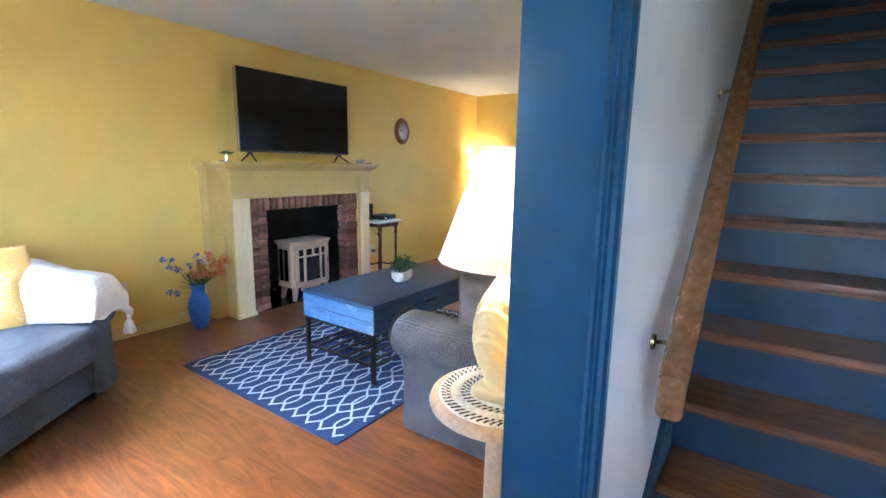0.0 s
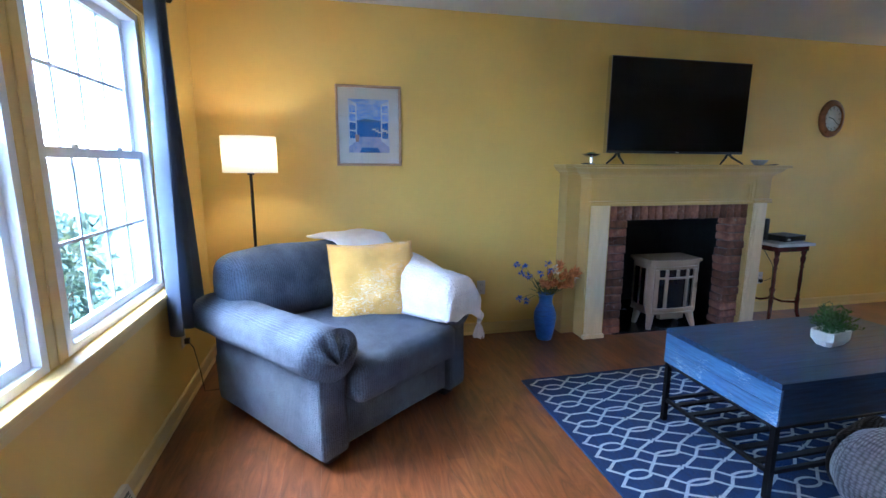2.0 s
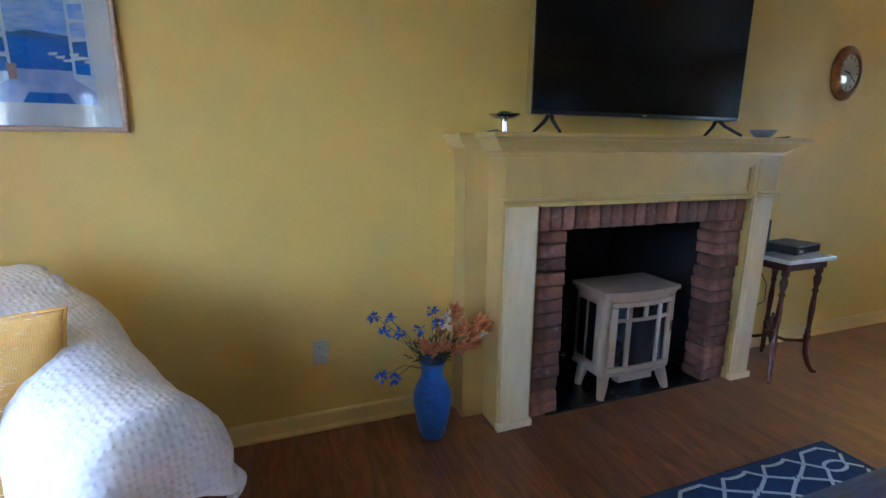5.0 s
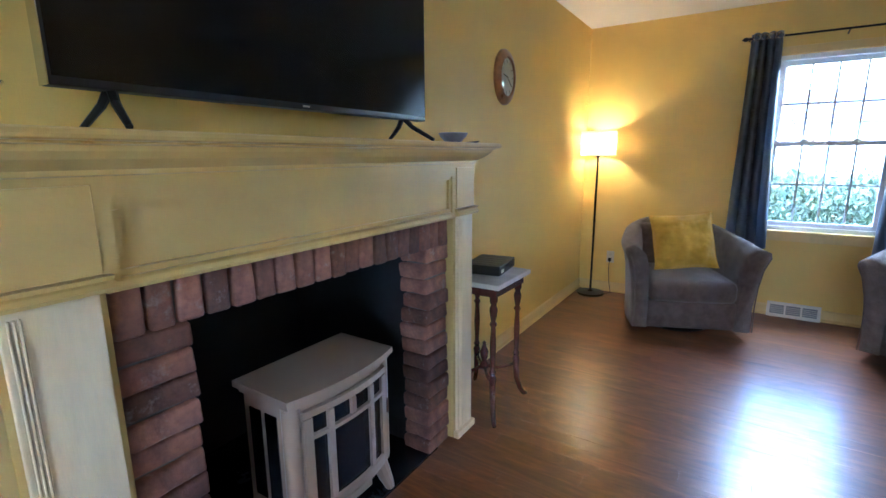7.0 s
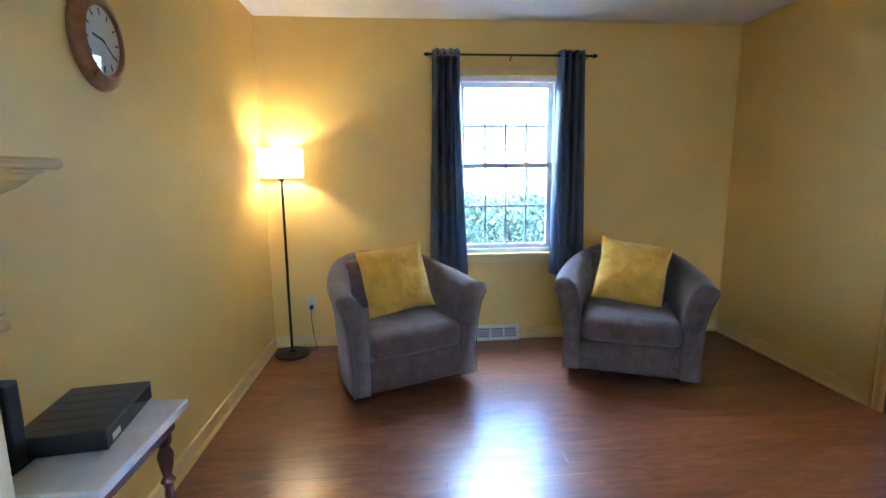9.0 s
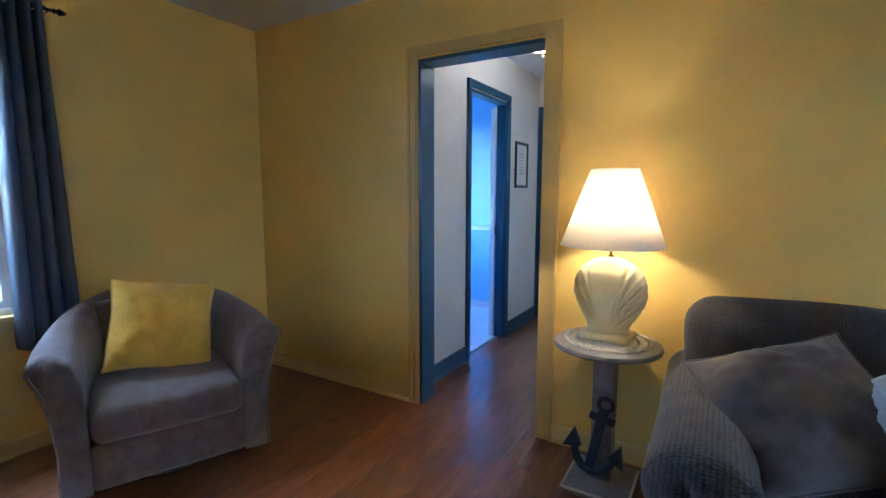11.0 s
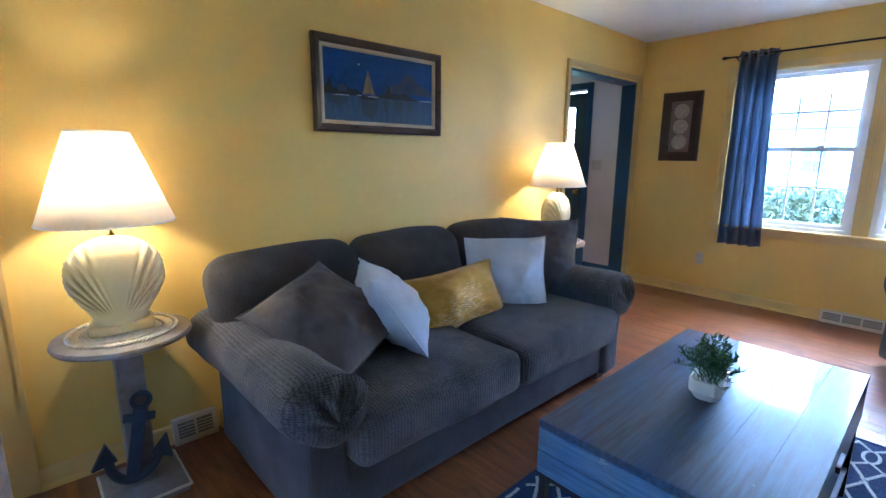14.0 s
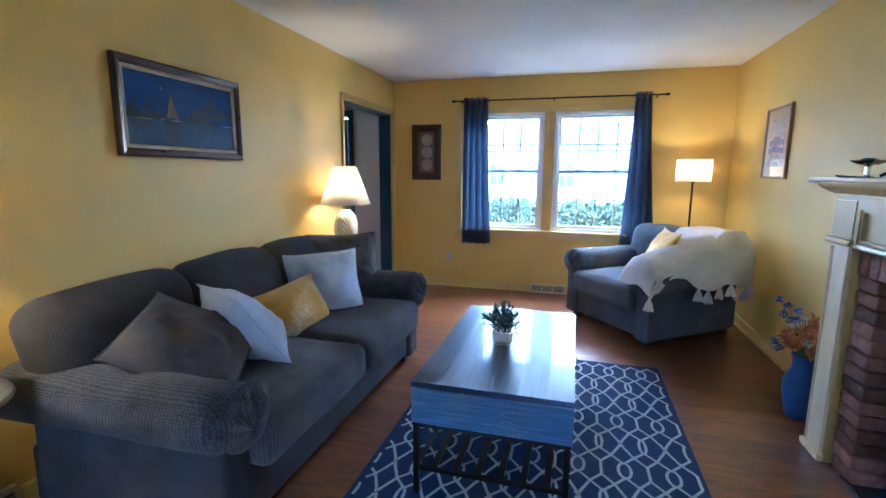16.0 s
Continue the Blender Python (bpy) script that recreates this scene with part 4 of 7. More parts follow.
def pleated_disc(x, z, r, y, seed):
    """The front of a rolled arm: cloth gathered in pleats that fan up from below."""
    bm = bmesh.new()
    seg, n = 72, 8
    c = bm.verts.new((x, y - 0.012, z - r * 0.35))
    prev = None
    for i in range(1, n + 1):
        t = i / n
        ring = []
        for j in range(seg):
            a = 2 * math.pi * j / seg
            fan = max(0.0, math.sin(a)) ** 0.5
            fold = 0.022 * fan * math.cos(a * 7) * math.sin(math.pi * min(1, t * 1.05)) + 0.004 * math.sin(a * 3 + seed)
            dome = 0.028 * (1 - t ** 4)
            p = (x + r * t * math.cos(a), y - dome - fold, z + r * 0.94 * t * math.sin(a) - r * 0.35 * (1 - t))
            ring.append(bm.verts.new(p))
        for j in range(seg):
            k = (j + 1) % seg
            if prev is None:
                bm.faces.new((c, ring[k], ring[j]))
            else:
                bm.faces.new((prev[j], prev[k], ring[k], ring[j]))
        prev = ring
    bmesh.ops.recalc_face_normals(bm, faces=bm.faces[:])
    return bm


def couch(name, label, category, m, w, d, seats, backs, cloth, flat, rear):
    """Rolled-arm seat; its front is at -y."""
    th = thing(name, label, category, m)
    hw, hd = w / 2, d / 2
    nose = 0.02 if backs > 1 else -0.02
    part("base", soft((-hw + 0.03, -hd + 0.05, 0.055), (hw - 0.03, hd - 0.04, 0.31), 0.03, 6, 3, lump=0.006), flat, th, smooth="all")
    for s in (-1, 1):
        lo, hi = sorted((s * (hw - 0.012), s * (hw - 0.17)))
        part("arm_panel", soft((lo, -hd + 0.015, 0.05), (hi, hd - 0.10, 0.52), 0.03, 6, 3, lump=0.008, seed=s), flat, th, smooth="all")
        arm = part("arm", arm_roll(s * (hw - 0.095), 0.548, 0.13, -hd - nose, hd - 0.05, s, s * 3 + 5), cloth, th, smooth="all")
        part("arm_front", pleated_disc(s * (hw - 0.095), 0.548, 0.128, -hd - nose - 0.008, s), cloth, arm, smooth="all")
        for sy in (-1, 1):
            part("foot", bevelled(((s * (hw - 0.11) - 0.04, sy * (hd - 0.11) - 0.04, 0), (s * (hw - 0.11) + 0.04, sy * (hd - 0.11) + 0.04, 0.056)), r=0.006), M_FOOT, th)
    x0, x1 = -hw + 0.168, hw - 0.168
    sw = (x1 - x0) / seats
    for k in range(seats):
        part("seat_cushion", soft((x0 + k * sw + 0.004, -hd - 0.055, 0.285), (x0 + (k + 1) * sw - 0.004, hd - 0.24, 0.485), 0.055, 9, 5, puff=(0.004, 0.012, 0.035), lump=0.012, lump_scale=3.5, seed=k * 3.1), cloth, th, smooth="all")
    part("back_frame", soft((-hw + 0.06, hd - 0.22, 0.28), (hw - 0.06, hd, 0.80), 0.06, 6, 4, lump=0.008), flat, th, smooth="all")
    wide, tall = (0.015, 0.435) if backs > 1 else (-0.02, 0.405)
    bw = (2 * hw + 2 * wide) / backs
    for k in range(backs):
        bm = soft((-hw - wide + k * bw, -0.14, 0), (-hw - wide + (k + 1) * bw - 0.004, 0.13, tall), 0.105, 9, 5, puff=(0.0, 0.05, 0.02), lump=0.022, lump_scale=3.0, seed=k * 2.3 + 1)
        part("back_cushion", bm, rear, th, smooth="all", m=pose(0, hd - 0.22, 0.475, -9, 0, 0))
    return th


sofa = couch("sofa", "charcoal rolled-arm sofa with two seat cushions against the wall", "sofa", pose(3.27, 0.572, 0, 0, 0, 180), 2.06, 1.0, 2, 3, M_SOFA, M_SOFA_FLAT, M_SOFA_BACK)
chair = couch("armchair", "wide slate-grey armchair with a throw over one arm", "armchair", pose(0.88, 2.85, 0, 0, 0, 37.7), 1.08, 1.08, 1, 1, M_CHAIR, M_CHAIR, M_CHAIR)


def orient(center, right, up):
    r = Vector(right).normalized()
    u = Vector(up)
    u = (u - r * u.dot(r)).normalized()
    f = u.cross(r)
    m = Matrix((r, f, u)).transposed().to_4x4()
    m.translation = center
    return m


def pillow_bm(w, h, t, seed=0.0, n=34, droop=0.0):
    """Stuffed square pillow: pinched corners, hollow edges, soft creases."""
    bm = bmesh.new()
    faces = []
    for s in (1, -1):
        g = []
        for i in range(n + 1):
            row = []
            for j in range(n + 1):
                u, v = 2 * i / n - 1, 2 * j / n - 1
                edge = max(0.0, 1 - abs(u) ** 2.6) * max(0.0, 1 - abs(v) ** 2.6)
                th = s * t / 2 * edge ** 0.72
                x = w / 2 * u * (1 - 0.085 * (1 - v * v) ** 0.7 - 0.02 * (u * v) ** 8 + 0.012 * math.sin(v * 5 + seed))
                z = h / 2 * v * (1 - 0.085 * (1 - u * u) ** 0.7 - 0.02 * (u * v) ** 8 + 0.012 * math.sin(u * 4 + seed * 2))
                p = Vector((x, -th, z))
                k = noise.noise(Vector((x * 6 + seed, z * 6, s * 2.0))) * 0.026 + noise.noise(Vector((x * 13 + seed, z * 13, 4.0))) * 0.016 + 0.012 * noise.noise(Vector((u * v * 9 + seed, (u * u - v * v) * 5, s * 3.0)))
                p.y += k * edge ** 0.3
                p.z -= droop * (1 - v) * (1 - u * u) * 0.5 * abs(th) / t
                row.append(bm.verts.new(p))
            g.append(row)
        faces.append(g)
        for i in range(n):
            for j in range(n):
                q = (g[i][j], g[i + 1][j], g[i + 1][j + 1], g[i][j + 1])
                bm.faces.new(q if s > 0 else q[::-1])
    bmesh.ops.remove_doubles(bm, verts=bm.verts[:], dist=0.0008)
    bmesh.ops.recalc_face_normals(bm, faces=bm.faces[:])
    return bm


def piping(w, h, seed, r=0.0045, n=26):
    pts = []
    for a, b in (((-1, -1), (1, -1)), ((1, -1), (1, 1)), ((1, 1), (-1, 1)), ((-1, 1), (-1, -1))):
        for k in range(n):
            u, v = a[0] + (b[0] - a[0]) * k / n, a[1] + (b[1] - a[1]) * k / n
            pts.append((w / 2 * u * (1 - 0.085 * (1 - v * v) ** 0.7 - 0.02 * (u * v) ** 8 + 0.012 * math.sin(v * 5 + seed)), 0, h / 2 * v * (1 - 0.085 * (1 - u * u) ** 0.7 - 0.02 * (u * v) ** 8 + 0.012 * math.sin(u * 4 + seed * 2))))
    return tube(pts + [pts[0]], r, 6)


def pillow(name, label, m, w, h, t, cloth, seed, group=""):
    th = thing(name, label, "pillow", m, group)
    cover = part("cover", pillow_bm(w, h, t, seed), cloth, th, smooth="all")
    part("seam", piping(w, h, seed), cloth, cover, smooth="all")
    return th


M_MAUVE = weave("grey_velvet", (0.128, 0.115, 0.118), (0.07, 0.064, 0.068), 0.002, 0.2, sheen=0.15, vary_scale=7)
M_PALE = weave("pale_grey_linen", (0.53, 0.59, 0.71), (0.43, 0.49, 0.61), 0.0025, 0.35)
M_MUSTARD = weave("mustard_cloth", (0.62, 0.37, 0.06), (0.50, 0.285, 0.04), 0.003, 0.35)
M_YELLOW = weave("pale_yellow_cloth", (0.82, 0.49, 0.115), (0.70, 0.40, 0.085), 0.003, 0.3)
M_LEMON = weave("lemon_velvet", (0.74, 0.45, 0.05), (0.58, 0.33, 0.03), 0.0025, 0.25, sheen=0.2, vary_scale=8)


def flecks(m, color, amount, patch=7.0):
    """Short metallic dashes printed on the cloth."""
    n, l = m.node_tree.nodes, m.node_tree.links
    b = n["Principled BSDF"]
    co, mp, vo = n.new("ShaderNodeTexCoord"), n.new("ShaderNodeMapping"), n.new("ShaderNodeTexNoise")
    mp.inputs["Scale"].default_value = (18, 18, 190)
    l.new(co.outputs["Object"], mp.inputs[0])
    l.new(mp.outputs[0], vo.inputs[0])
    vo.inputs["Scale"].default_value, vo.inputs["Detail"].default_value = 2.5, 1.0
    big = n.new("ShaderNodeTexNoise")
    big.inputs["Scale"].default_value = patch
    l.new(co.outputs["Object"], big.inputs[0])
    ad = n.new("ShaderNodeMath")
    ad.operation = "MULTIPLY"
    l.new(vo.outputs[0], ad.inputs[0])
    l.new(big.outputs[0], ad.inputs[1])
    st = n.new("ShaderNodeMath")
    st.operation = "GREATER_THAN"
    st.inputs[1].default_value = amount
    l.new(ad.outputs[0], st.inputs[0])
    old = b.inputs["Base Color"].links[0].from_socket
    mx = n.new("ShaderNodeMix")
    mx.data_type = "RGBA"
    l.new(st.outputs[0], mx.inputs["Factor"])
    l.new(old, mx.inputs["A"])
    mx.inputs["B"].default_value = (*color, 1)
    l.new(mx.outputs["Result"], b.inputs["Base Color"])


flecks(M_MUSTARD, (0.85, 0.75, 0.5), 0.372, 2.5)
flecks(M_YELLOW, (0.9, 0.8, 0.55), 0.365, 2.5)
pillow("throw_pillow", "large grey velvet pillow slumped in the sofa corner", orient((3.99, 0.665, 0.68), (-0.41, -0.16, 0.12), (0.25, -0.36, 0.24)), 0.49, 0.49, 0.2, M_MAUVE, 1.0)
pillow("throw_pillow", "pale grey linen pillow leaning on the grey one", orient((3.675, 0.68, 0.67), (-0.62, -1.25, -0.007), (0.555, -0.603, 1.147)), 0.43, 0.44, 0.23, M_PALE, 2.0)
pillow("lumbar_pillow", "mustard lumbar pillow flecked with gold on the sofa", orient((3.205, 0.61, 0.595), (-0.55, 0.084, 0.05), (-0.02, -0.13, 0.26)), 0.58, 0.32, 0.19, M_MUSTARD, 3.0)
pillow("throw_pillow", "pale grey linen square pillow at the sofa end", orient((2.815, 0.61, 0.655), (-0.315, 0.356, 0.02), (-0.11, -0.12, 0.40)), 0.48, 0.46, 0.18, M_PALE, 4.0)
pillow("throw_pillow", "large grey velvet pillow upright at the sofa end", orient((2.43, 0.55, 0.72), (-0.27, 0.34, 0.0), (-0.09, -0.17, 0.45)), 0.52, 0.47, 0.2, M_MAUVE, 5.0)
pillow("throw_pillow", "pale yellow pillow with gold flecks on the armchair", orient((1.085, 2.885, 0.685), (0.5, 0.04, 0.005), (0.02, 0.19, 0.43)), 0.525, 0.485, 0.18, M_YELLOW, 6.0)


# throw blanket over the armchair's arm and back
M_THROW = knit("white_waffle_throw", (0.78, 0.76, 0.74), (0.66, 0.64, 0.62), 0.016)
throw = thing("throw_blanket", "white waffle-knit throw with tassels draped over the armchair", "blanket", chair.matrix_basis.copy())


def chair_top(x, y):
    """Height of the upholstery under a point of the armchair's plan."""
    z = 0.50
    if abs(x - 0.452) < 0.16 and -0.72 < y < 0.42:
        z = max(z, 0.545 + 0.15 * math.sqrt(1 - ((x - 0.452) / 0.16) ** 2))
    if x < 0.55:
        t = min(1.0, max(0.0, (y - 0.05) / 0.17))
        z = max(z, 0.50 + 0.39 * math.sqrt(t * (2 - t)))
    return z + 0.012


def ease(a, b, t):
    k = min(1.0, max(0.0, (t - a) / (b - a)))
    return k * k * (3 - 2 * k)


def drape(u, v):
    """u: from the seat over the arm, then down its outer side; v: from the front hem over the arm's end to the back."""
    y = -0.54 + 0.99 * max(0.0, v - 0.14) / 0.86
    w, climb = ease(-0.35, 0.18, y), ease(-0.1, 0.2, y)
    x_in, z_in = 0.262 - 0.14 * w + 0.012 * math.sin(v * 17), 0.512 + 0.38 * climb
    x_out, z_out = 0.585 + 0.06 * w, 0.56 + 0.13 * w
    top = 0.712 + 0.195 * ease(-0.75, 0.42, y)
    hem = 0.49 + 0.13 * math.exp(-((y + 0.36) / 0.13) ** 2) - 0.055 * math.exp(-((y + 0.62) / 0.1) ** 2) + 0.02 * math.sin(v * 19)
    if u <= 0.62:
        t = u / 0.62
        x = x_in + (x_out - x_in) * (1 - math.cos(math.pi * t)) / 2
        foot = z_in if t < 0.5 else z_out
        z = foot + (top - foot) * math.sin(math.pi * t) ** 0.62
        z = max(z, chair_top(x, y) + 0.003)
    else:
        t = (u - 0.62) / 0.38
        x = x_out + 0.012 * t + 0.013 * (1 + math.sin(v * 24)) * t
        z = z_out + (hem - z_out) * t
    if v < 0.14:
        k = (0.14 - v) / 0.14
        low = 0.515 - 0.075 * ease(0.2, 0.9, u) + 0.012 * math.sin(u * 21)
        z += (min(z, low) - z) * k ** 0.9
        y -= 0.042 * math.sin(math.pi / 2 * min(1, k * 2.5)) + 0.008 * math.sin(u * 15) * k
        x -= 0.03 * k * ease(0.5, 1.0, u)
    p = Vector((x, y, z))
    return p + 0.010 * noise.noise_vector(p * 6) + 0.004 * noise.noise_vector(p * 17)


solid(part("cloth", sheet(drape, 90, 90), M_THROW, throw, smooth="all"), 0.012, 1)


def tassel(parent, p, h=0.085):
    bm = bmesh.new()
    rr = random.Random(int(abs(p[1]) * 999))
    for i in range(46):
        a, r = rr.uniform(0, 6.28), 0.034 * math.sqrt(rr.random())
        tube([(p[0], p[1], p[2]), (p[0] + r * 0.7 * math.cos(a), p[1] + r * 0.7 * math.sin(a), p[2] - h * 0.4), (p[0] + r * 1.2 * math.cos(a), p[1] + r * 1.2 * math.sin(a), p[2] - h * rr.uniform(0.9, 1.05))], 0.0032, 4, bm)
    t = part("tassel", bm, M_THROW, parent)
    part("knot", lathe([(0, 0.014), (0.012, 0.008), (0.014, 0), (0.01, -0.01), (0, -0.016)], 10, m=pose(*p)), M_THROW, t, smooth="all")


for u, v in ((0.95, 0.0), (1.0, 0.5), (1.0, 0.56), (1.0, 0.68), (1.0, 0.78), (1.0, 0.89), (1.0, 0.99)):
    tassel(throw, drape(u, v), 0.1)


# ---- swivel chairs ----
def barrel(w, d, z0, front_z, back_z, flare, thick, seed):
    """The wrap-round arms and back of a tub chair: one padded shell, flared at the arm tops."""
    bm = bmesh.new()
    n = 56
    path = []
    for i in range(n + 1):
        t = i / n
        s = 2 * t - 1
        ang = math.pi * t
        cx = -w / 2 * math.copysign(abs(math.cos(ang)) ** 0.55, math.cos(ang))
        cy = -d / 2 + d * math.sin(ang) ** 0.72
        path.append(Vector((cx, cy, 0)))
    rings = []
    for i, p in enumerate(path):
        t = i / n
        d0 = (path[min(i + 1, n)] - path[max(i - 1, 0)]).normalized()
        out = Vector((d0.y, -d0.x, 0)) * -1
        if out.dot(p) < 0:
            out = -out
        back = max(0.0, math.sin(math.pi * t)) ** 1.3
        top = front_z + (back_z - front_z) * back
        fl = flare * (1 - back * 0.75)
        prof = [(-thick * 0.5, z0), (-thick * 0.5, z0 + 0.2), (-thick * 0.5 + fl * 0.15, top - 0.16), (-thick * 0.45 + fl * 0.5, top - 0.05), (-thick * 0.2 + fl * 0.8, top - 0.008), (thick * 0.1 + fl, top), (thick * 0.42 + fl * 1.15, top - 0.018),
                (thick * 0.52 + fl * 1.1, top - 0.05), (thick * 0.5 + fl * 0.7, top - 0.12), (thick * 0.5 + fl * 0.3, top - 0.24), (thick * 0.5, z0 + 0.16), (thick * 0.5, z0)]
        lean = -0.03 * (1 - back)
        ring = []
        for o, z in prof:
            q = p + out * o + Vector((0, lean * max(0, (z - 0.35)) * 2, z))
            ring.append(bm.verts.new(q + 0.006 * noise.noise_vector(q * 5 + Vector((seed, 0, 0)))))
        rings.append(ring)
    for a, b in zip(rings, rings[1:]):
        for k in range(len(a)):
            j = (k + 1) % len(a)
            bm.faces.new((a[k], b[k], b[j], a[j]))
    bm.faces.new(rings[0])
    bm.faces.new(rings[-1][::-1])
    bmesh.ops.recalc_face_normals(bm, faces=bm.faces[:])
    return bm


swivel = thing("swivel_chair", "taupe upholstered swivel tub chair near the window", "chair", pose(6.58, 2.71, 0, 0, 0, -67), "swivel chairs")
part("barrel_back", barrel(0.70, 0.70, 0.06, 0.665, 0.80, 0.07, 0.10, 2.0), M_TAUPE, swivel, smooth="all")
part("seat_base", soft((-0.31, -0.35, 0.06), (0.31, 0.30, 0.27), 0.03, 5, 3, lump=0.004), M_TAUPE, swivel, smooth="all")
part("seat_cushion", soft((-0.295, -0.375, 0.265), (0.295, 0.27, 0.425), 0.05, 8, 4, puff=(0, 0.012, 0.025), lump=0.006), M_TAUPE, swivel, smooth="all")
part("inner_back", soft((-0.28, 0.20, 0.38), (0.28, 0.33, 0.76), 0.06, 6, 4, puff=(0, 0.03, 0)), M_TAUPE, swivel, smooth="all")
part("turntable", lathe([(0, 0), (0.24, 0), (0.25, 0.012), (0.24, 0.03), (0.08, 0.034), (0.08, 0.06), (0, 0.06)], 32), M_BLACK, swivel)
for s in (-1, 1):
    part("welt", tube([(s * 0.405, -0.372, 0.07), (s * 0.40, -0.376, 0.26), (s * 0.407, -0.38, 0.4), (s * 0.425, -0.39, 0.53), (s * 0.46, -0.40, 0.62)], 0.004, 6), M_TAUPE, swivel, smooth="all")
copy_thing(swivel, pose(6.59, 1.10, 0, 0, 0, -113))
for c, a, sd in (((6.61, 2.73), -67, 8.0), ((6.63, 1.09), -113, 9.5)):
    m = pose(c[0], c[1], 0, 0, 0, a) @ pose(0.02, -0.03, 0.655, -20, -5 if sd < 9 else 9, 0)
    pillow("throw_pillow", "plump lemon-yellow velvet pillow on the swivel chair", m, 0.47, 0.45, 0.22, M_LEMON, sd, "yellow pillows")


# ---- coffee table ----
M_NAVY = wood("navy_stained_boards", (0.009, 0.022, 0.052), (0.032, 0.078, 0.165), 0.4, "X", 0.6, island=0.1, coat=0.25)
M_NAVYSIDE = wood("navy_rubbed_boards", (0.042, 0.105, 0.22), (0.105, 0.215, 0.39), 0.4, "Y", 0.5, island=0.15)
flecks(M_NAVYSIDE, (0.34, 0.42, 0.52), 0.40)
flecks(M_NAVY, (0.12, 0.18, 0.27), 0.47, 4.0)
ct = thing("coffee_table", "navy-stained plank coffee table on black metal legs", "coffee table", pose(3.145, 1.863, 0.012))
hx, hy, zt = 0.592, 0.329, 0.515
for k in range(6):
    y0 = -hy + k * 2 * hy / 6
    part("top_plank", bevelled(((-hx, y0 + 0.0001, zt - 0.025), (hx, y0 + 2 * hy / 6 - 0.0001, zt)), r=0.0006, seg=1), M_NAVY, ct)
part("case", boxes(((-hx + 0.012, -hy + 0.012, zt - 0.18), (hx - 0.012, hy - 0.012, zt - 0.0255))), M_NAVY, ct)
for s in (-1, 1):
    for k in range(2):
        z0 = zt - 0.183 + k * 0.079
        lo, hi = sorted((s * hx, s * (hx - 0.0118)))
        part("end_board", bevelled(((lo, -hy, z0), (hi, hy, z0 + 0.0775)), r=0.002, seg=1), M_NAVYSIDE, ct)
    lo, hi = sorted((s * (hy - 0.001), s * (hy - 0.0118)))
    part("side_board", bevelled(((-hx + 0.013, lo, zt - 0.183), (hx - 0.013, hi, zt - 0.0255)), r=0.002, seg=1), M_NAVY, ct)
    part("drawer_pull", bevelled(((-0.05, s * hy - 0.008, zt - 0.095), (0.05, s * hy + 0.01, zt - 0.075)), r=0.003), M_BLACK, ct)
for sx in (-1, 1):
    for sy in (-1, 1):
        x, y = sx * (hx - 0.018), sy * (hy - 0.018)
        part("leg", boxes(((x - 0.012, y - 0.012, 0), (x + 0.012, y + 0.012, zt - 0.183))), M_BLACK, ct)
for s in (-1, 1):
    part("rail", boxes(((-hx + 0.03, s * (hy - 0.018) - 0.008, 0.11), (hx - 0.03, s * (hy - 0.018) + 0.008, 0.128))), M_BLACK, ct)
    part("rail", boxes(((s * (hx - 0.018) - 0.008, -hy + 0.03, 0.11), (s * (hx - 0.018) + 0.008, hy - 0.03, 0.128))), M_BLACK, ct)
    part("upper_rail", boxes(((s * (hx - 0.018) - 0.01, -hy + 0.03, zt - 0.203), (s * (hx - 0.018) + 0.01, hy - 0.03, zt - 0.1835))), M_BLACK, ct)
for k in range(6):
    y = -hy + 0.09 + k * (2 * hy - 0.18) / 5
    part("slat", boxes(((-hx + 0.027, y - 0.014, 0.113), (hx - 0.027, y + 0.014, 0.124))), M_BLACK, ct)

# plant in its pot
M_POT = mat("white_ceramic", (0.74, 0.73, 0.71), 0.35, vary=0.06, scale=12)
M_PLANT = mat("plant_leaves", (0.055, 0.15, 0.045), 0.45, vary=0.3, scale=30, island=0.4)
plant = thing("potted_plant", "small leafy green plant in a white oblong pot", "plant", pose(3.17, 1.83, 0.528, 0, 0, 8))
bm = bmesh.new()
rings = []
for z, hx2, hy2, cut in ((0.0, 0.062, 0.034, 0.014), (0.006, 0.066, 0.037, 0.015), (0.03, 0.084, 0.05, 0.02), (0.072, 0.086, 0.051, 0.02), (0.074, 0.084, 0.049, 0.019), (0.0735, 0.079, 0.044, 0.017), (0.055, 0.077, 0.042, 0.017)):
    rings.append([bm.verts.new((x, y, z)) for x, y in ((hx2 - cut, -hy2), (hx2, -hy2 + cut), (hx2, hy2 - cut), (hx2 - cut, hy2), (-hx2 + cut, hy2), (-hx2, hy2 - cut), (-hx2, -hy2 + cut), (-hx2 + cut, -hy2))])
for a, b in zip(rings, rings[1:]):
    for j in range(8):
        bm.faces.new((a[j], a[(j + 1) % 8], b[(j + 1) % 8], b[j]))
bm.faces.new(rings[0][::-1])
bm.faces.new(rings[-1])
pot = part("pot", bm, M_POT, plant, "white ceramic oblong pot")
for k in range(5):
    part("facet", bevelled(((-0.052 + 0.022 * k, -0.0525, 0.036), (-0.038 + 0.022 * k, -0.0505, 0.064)), r=0.001, seg=1), M_POT, pot)
lv, st = bmesh.new(), bmesh.new()
rng = random.Random(21)
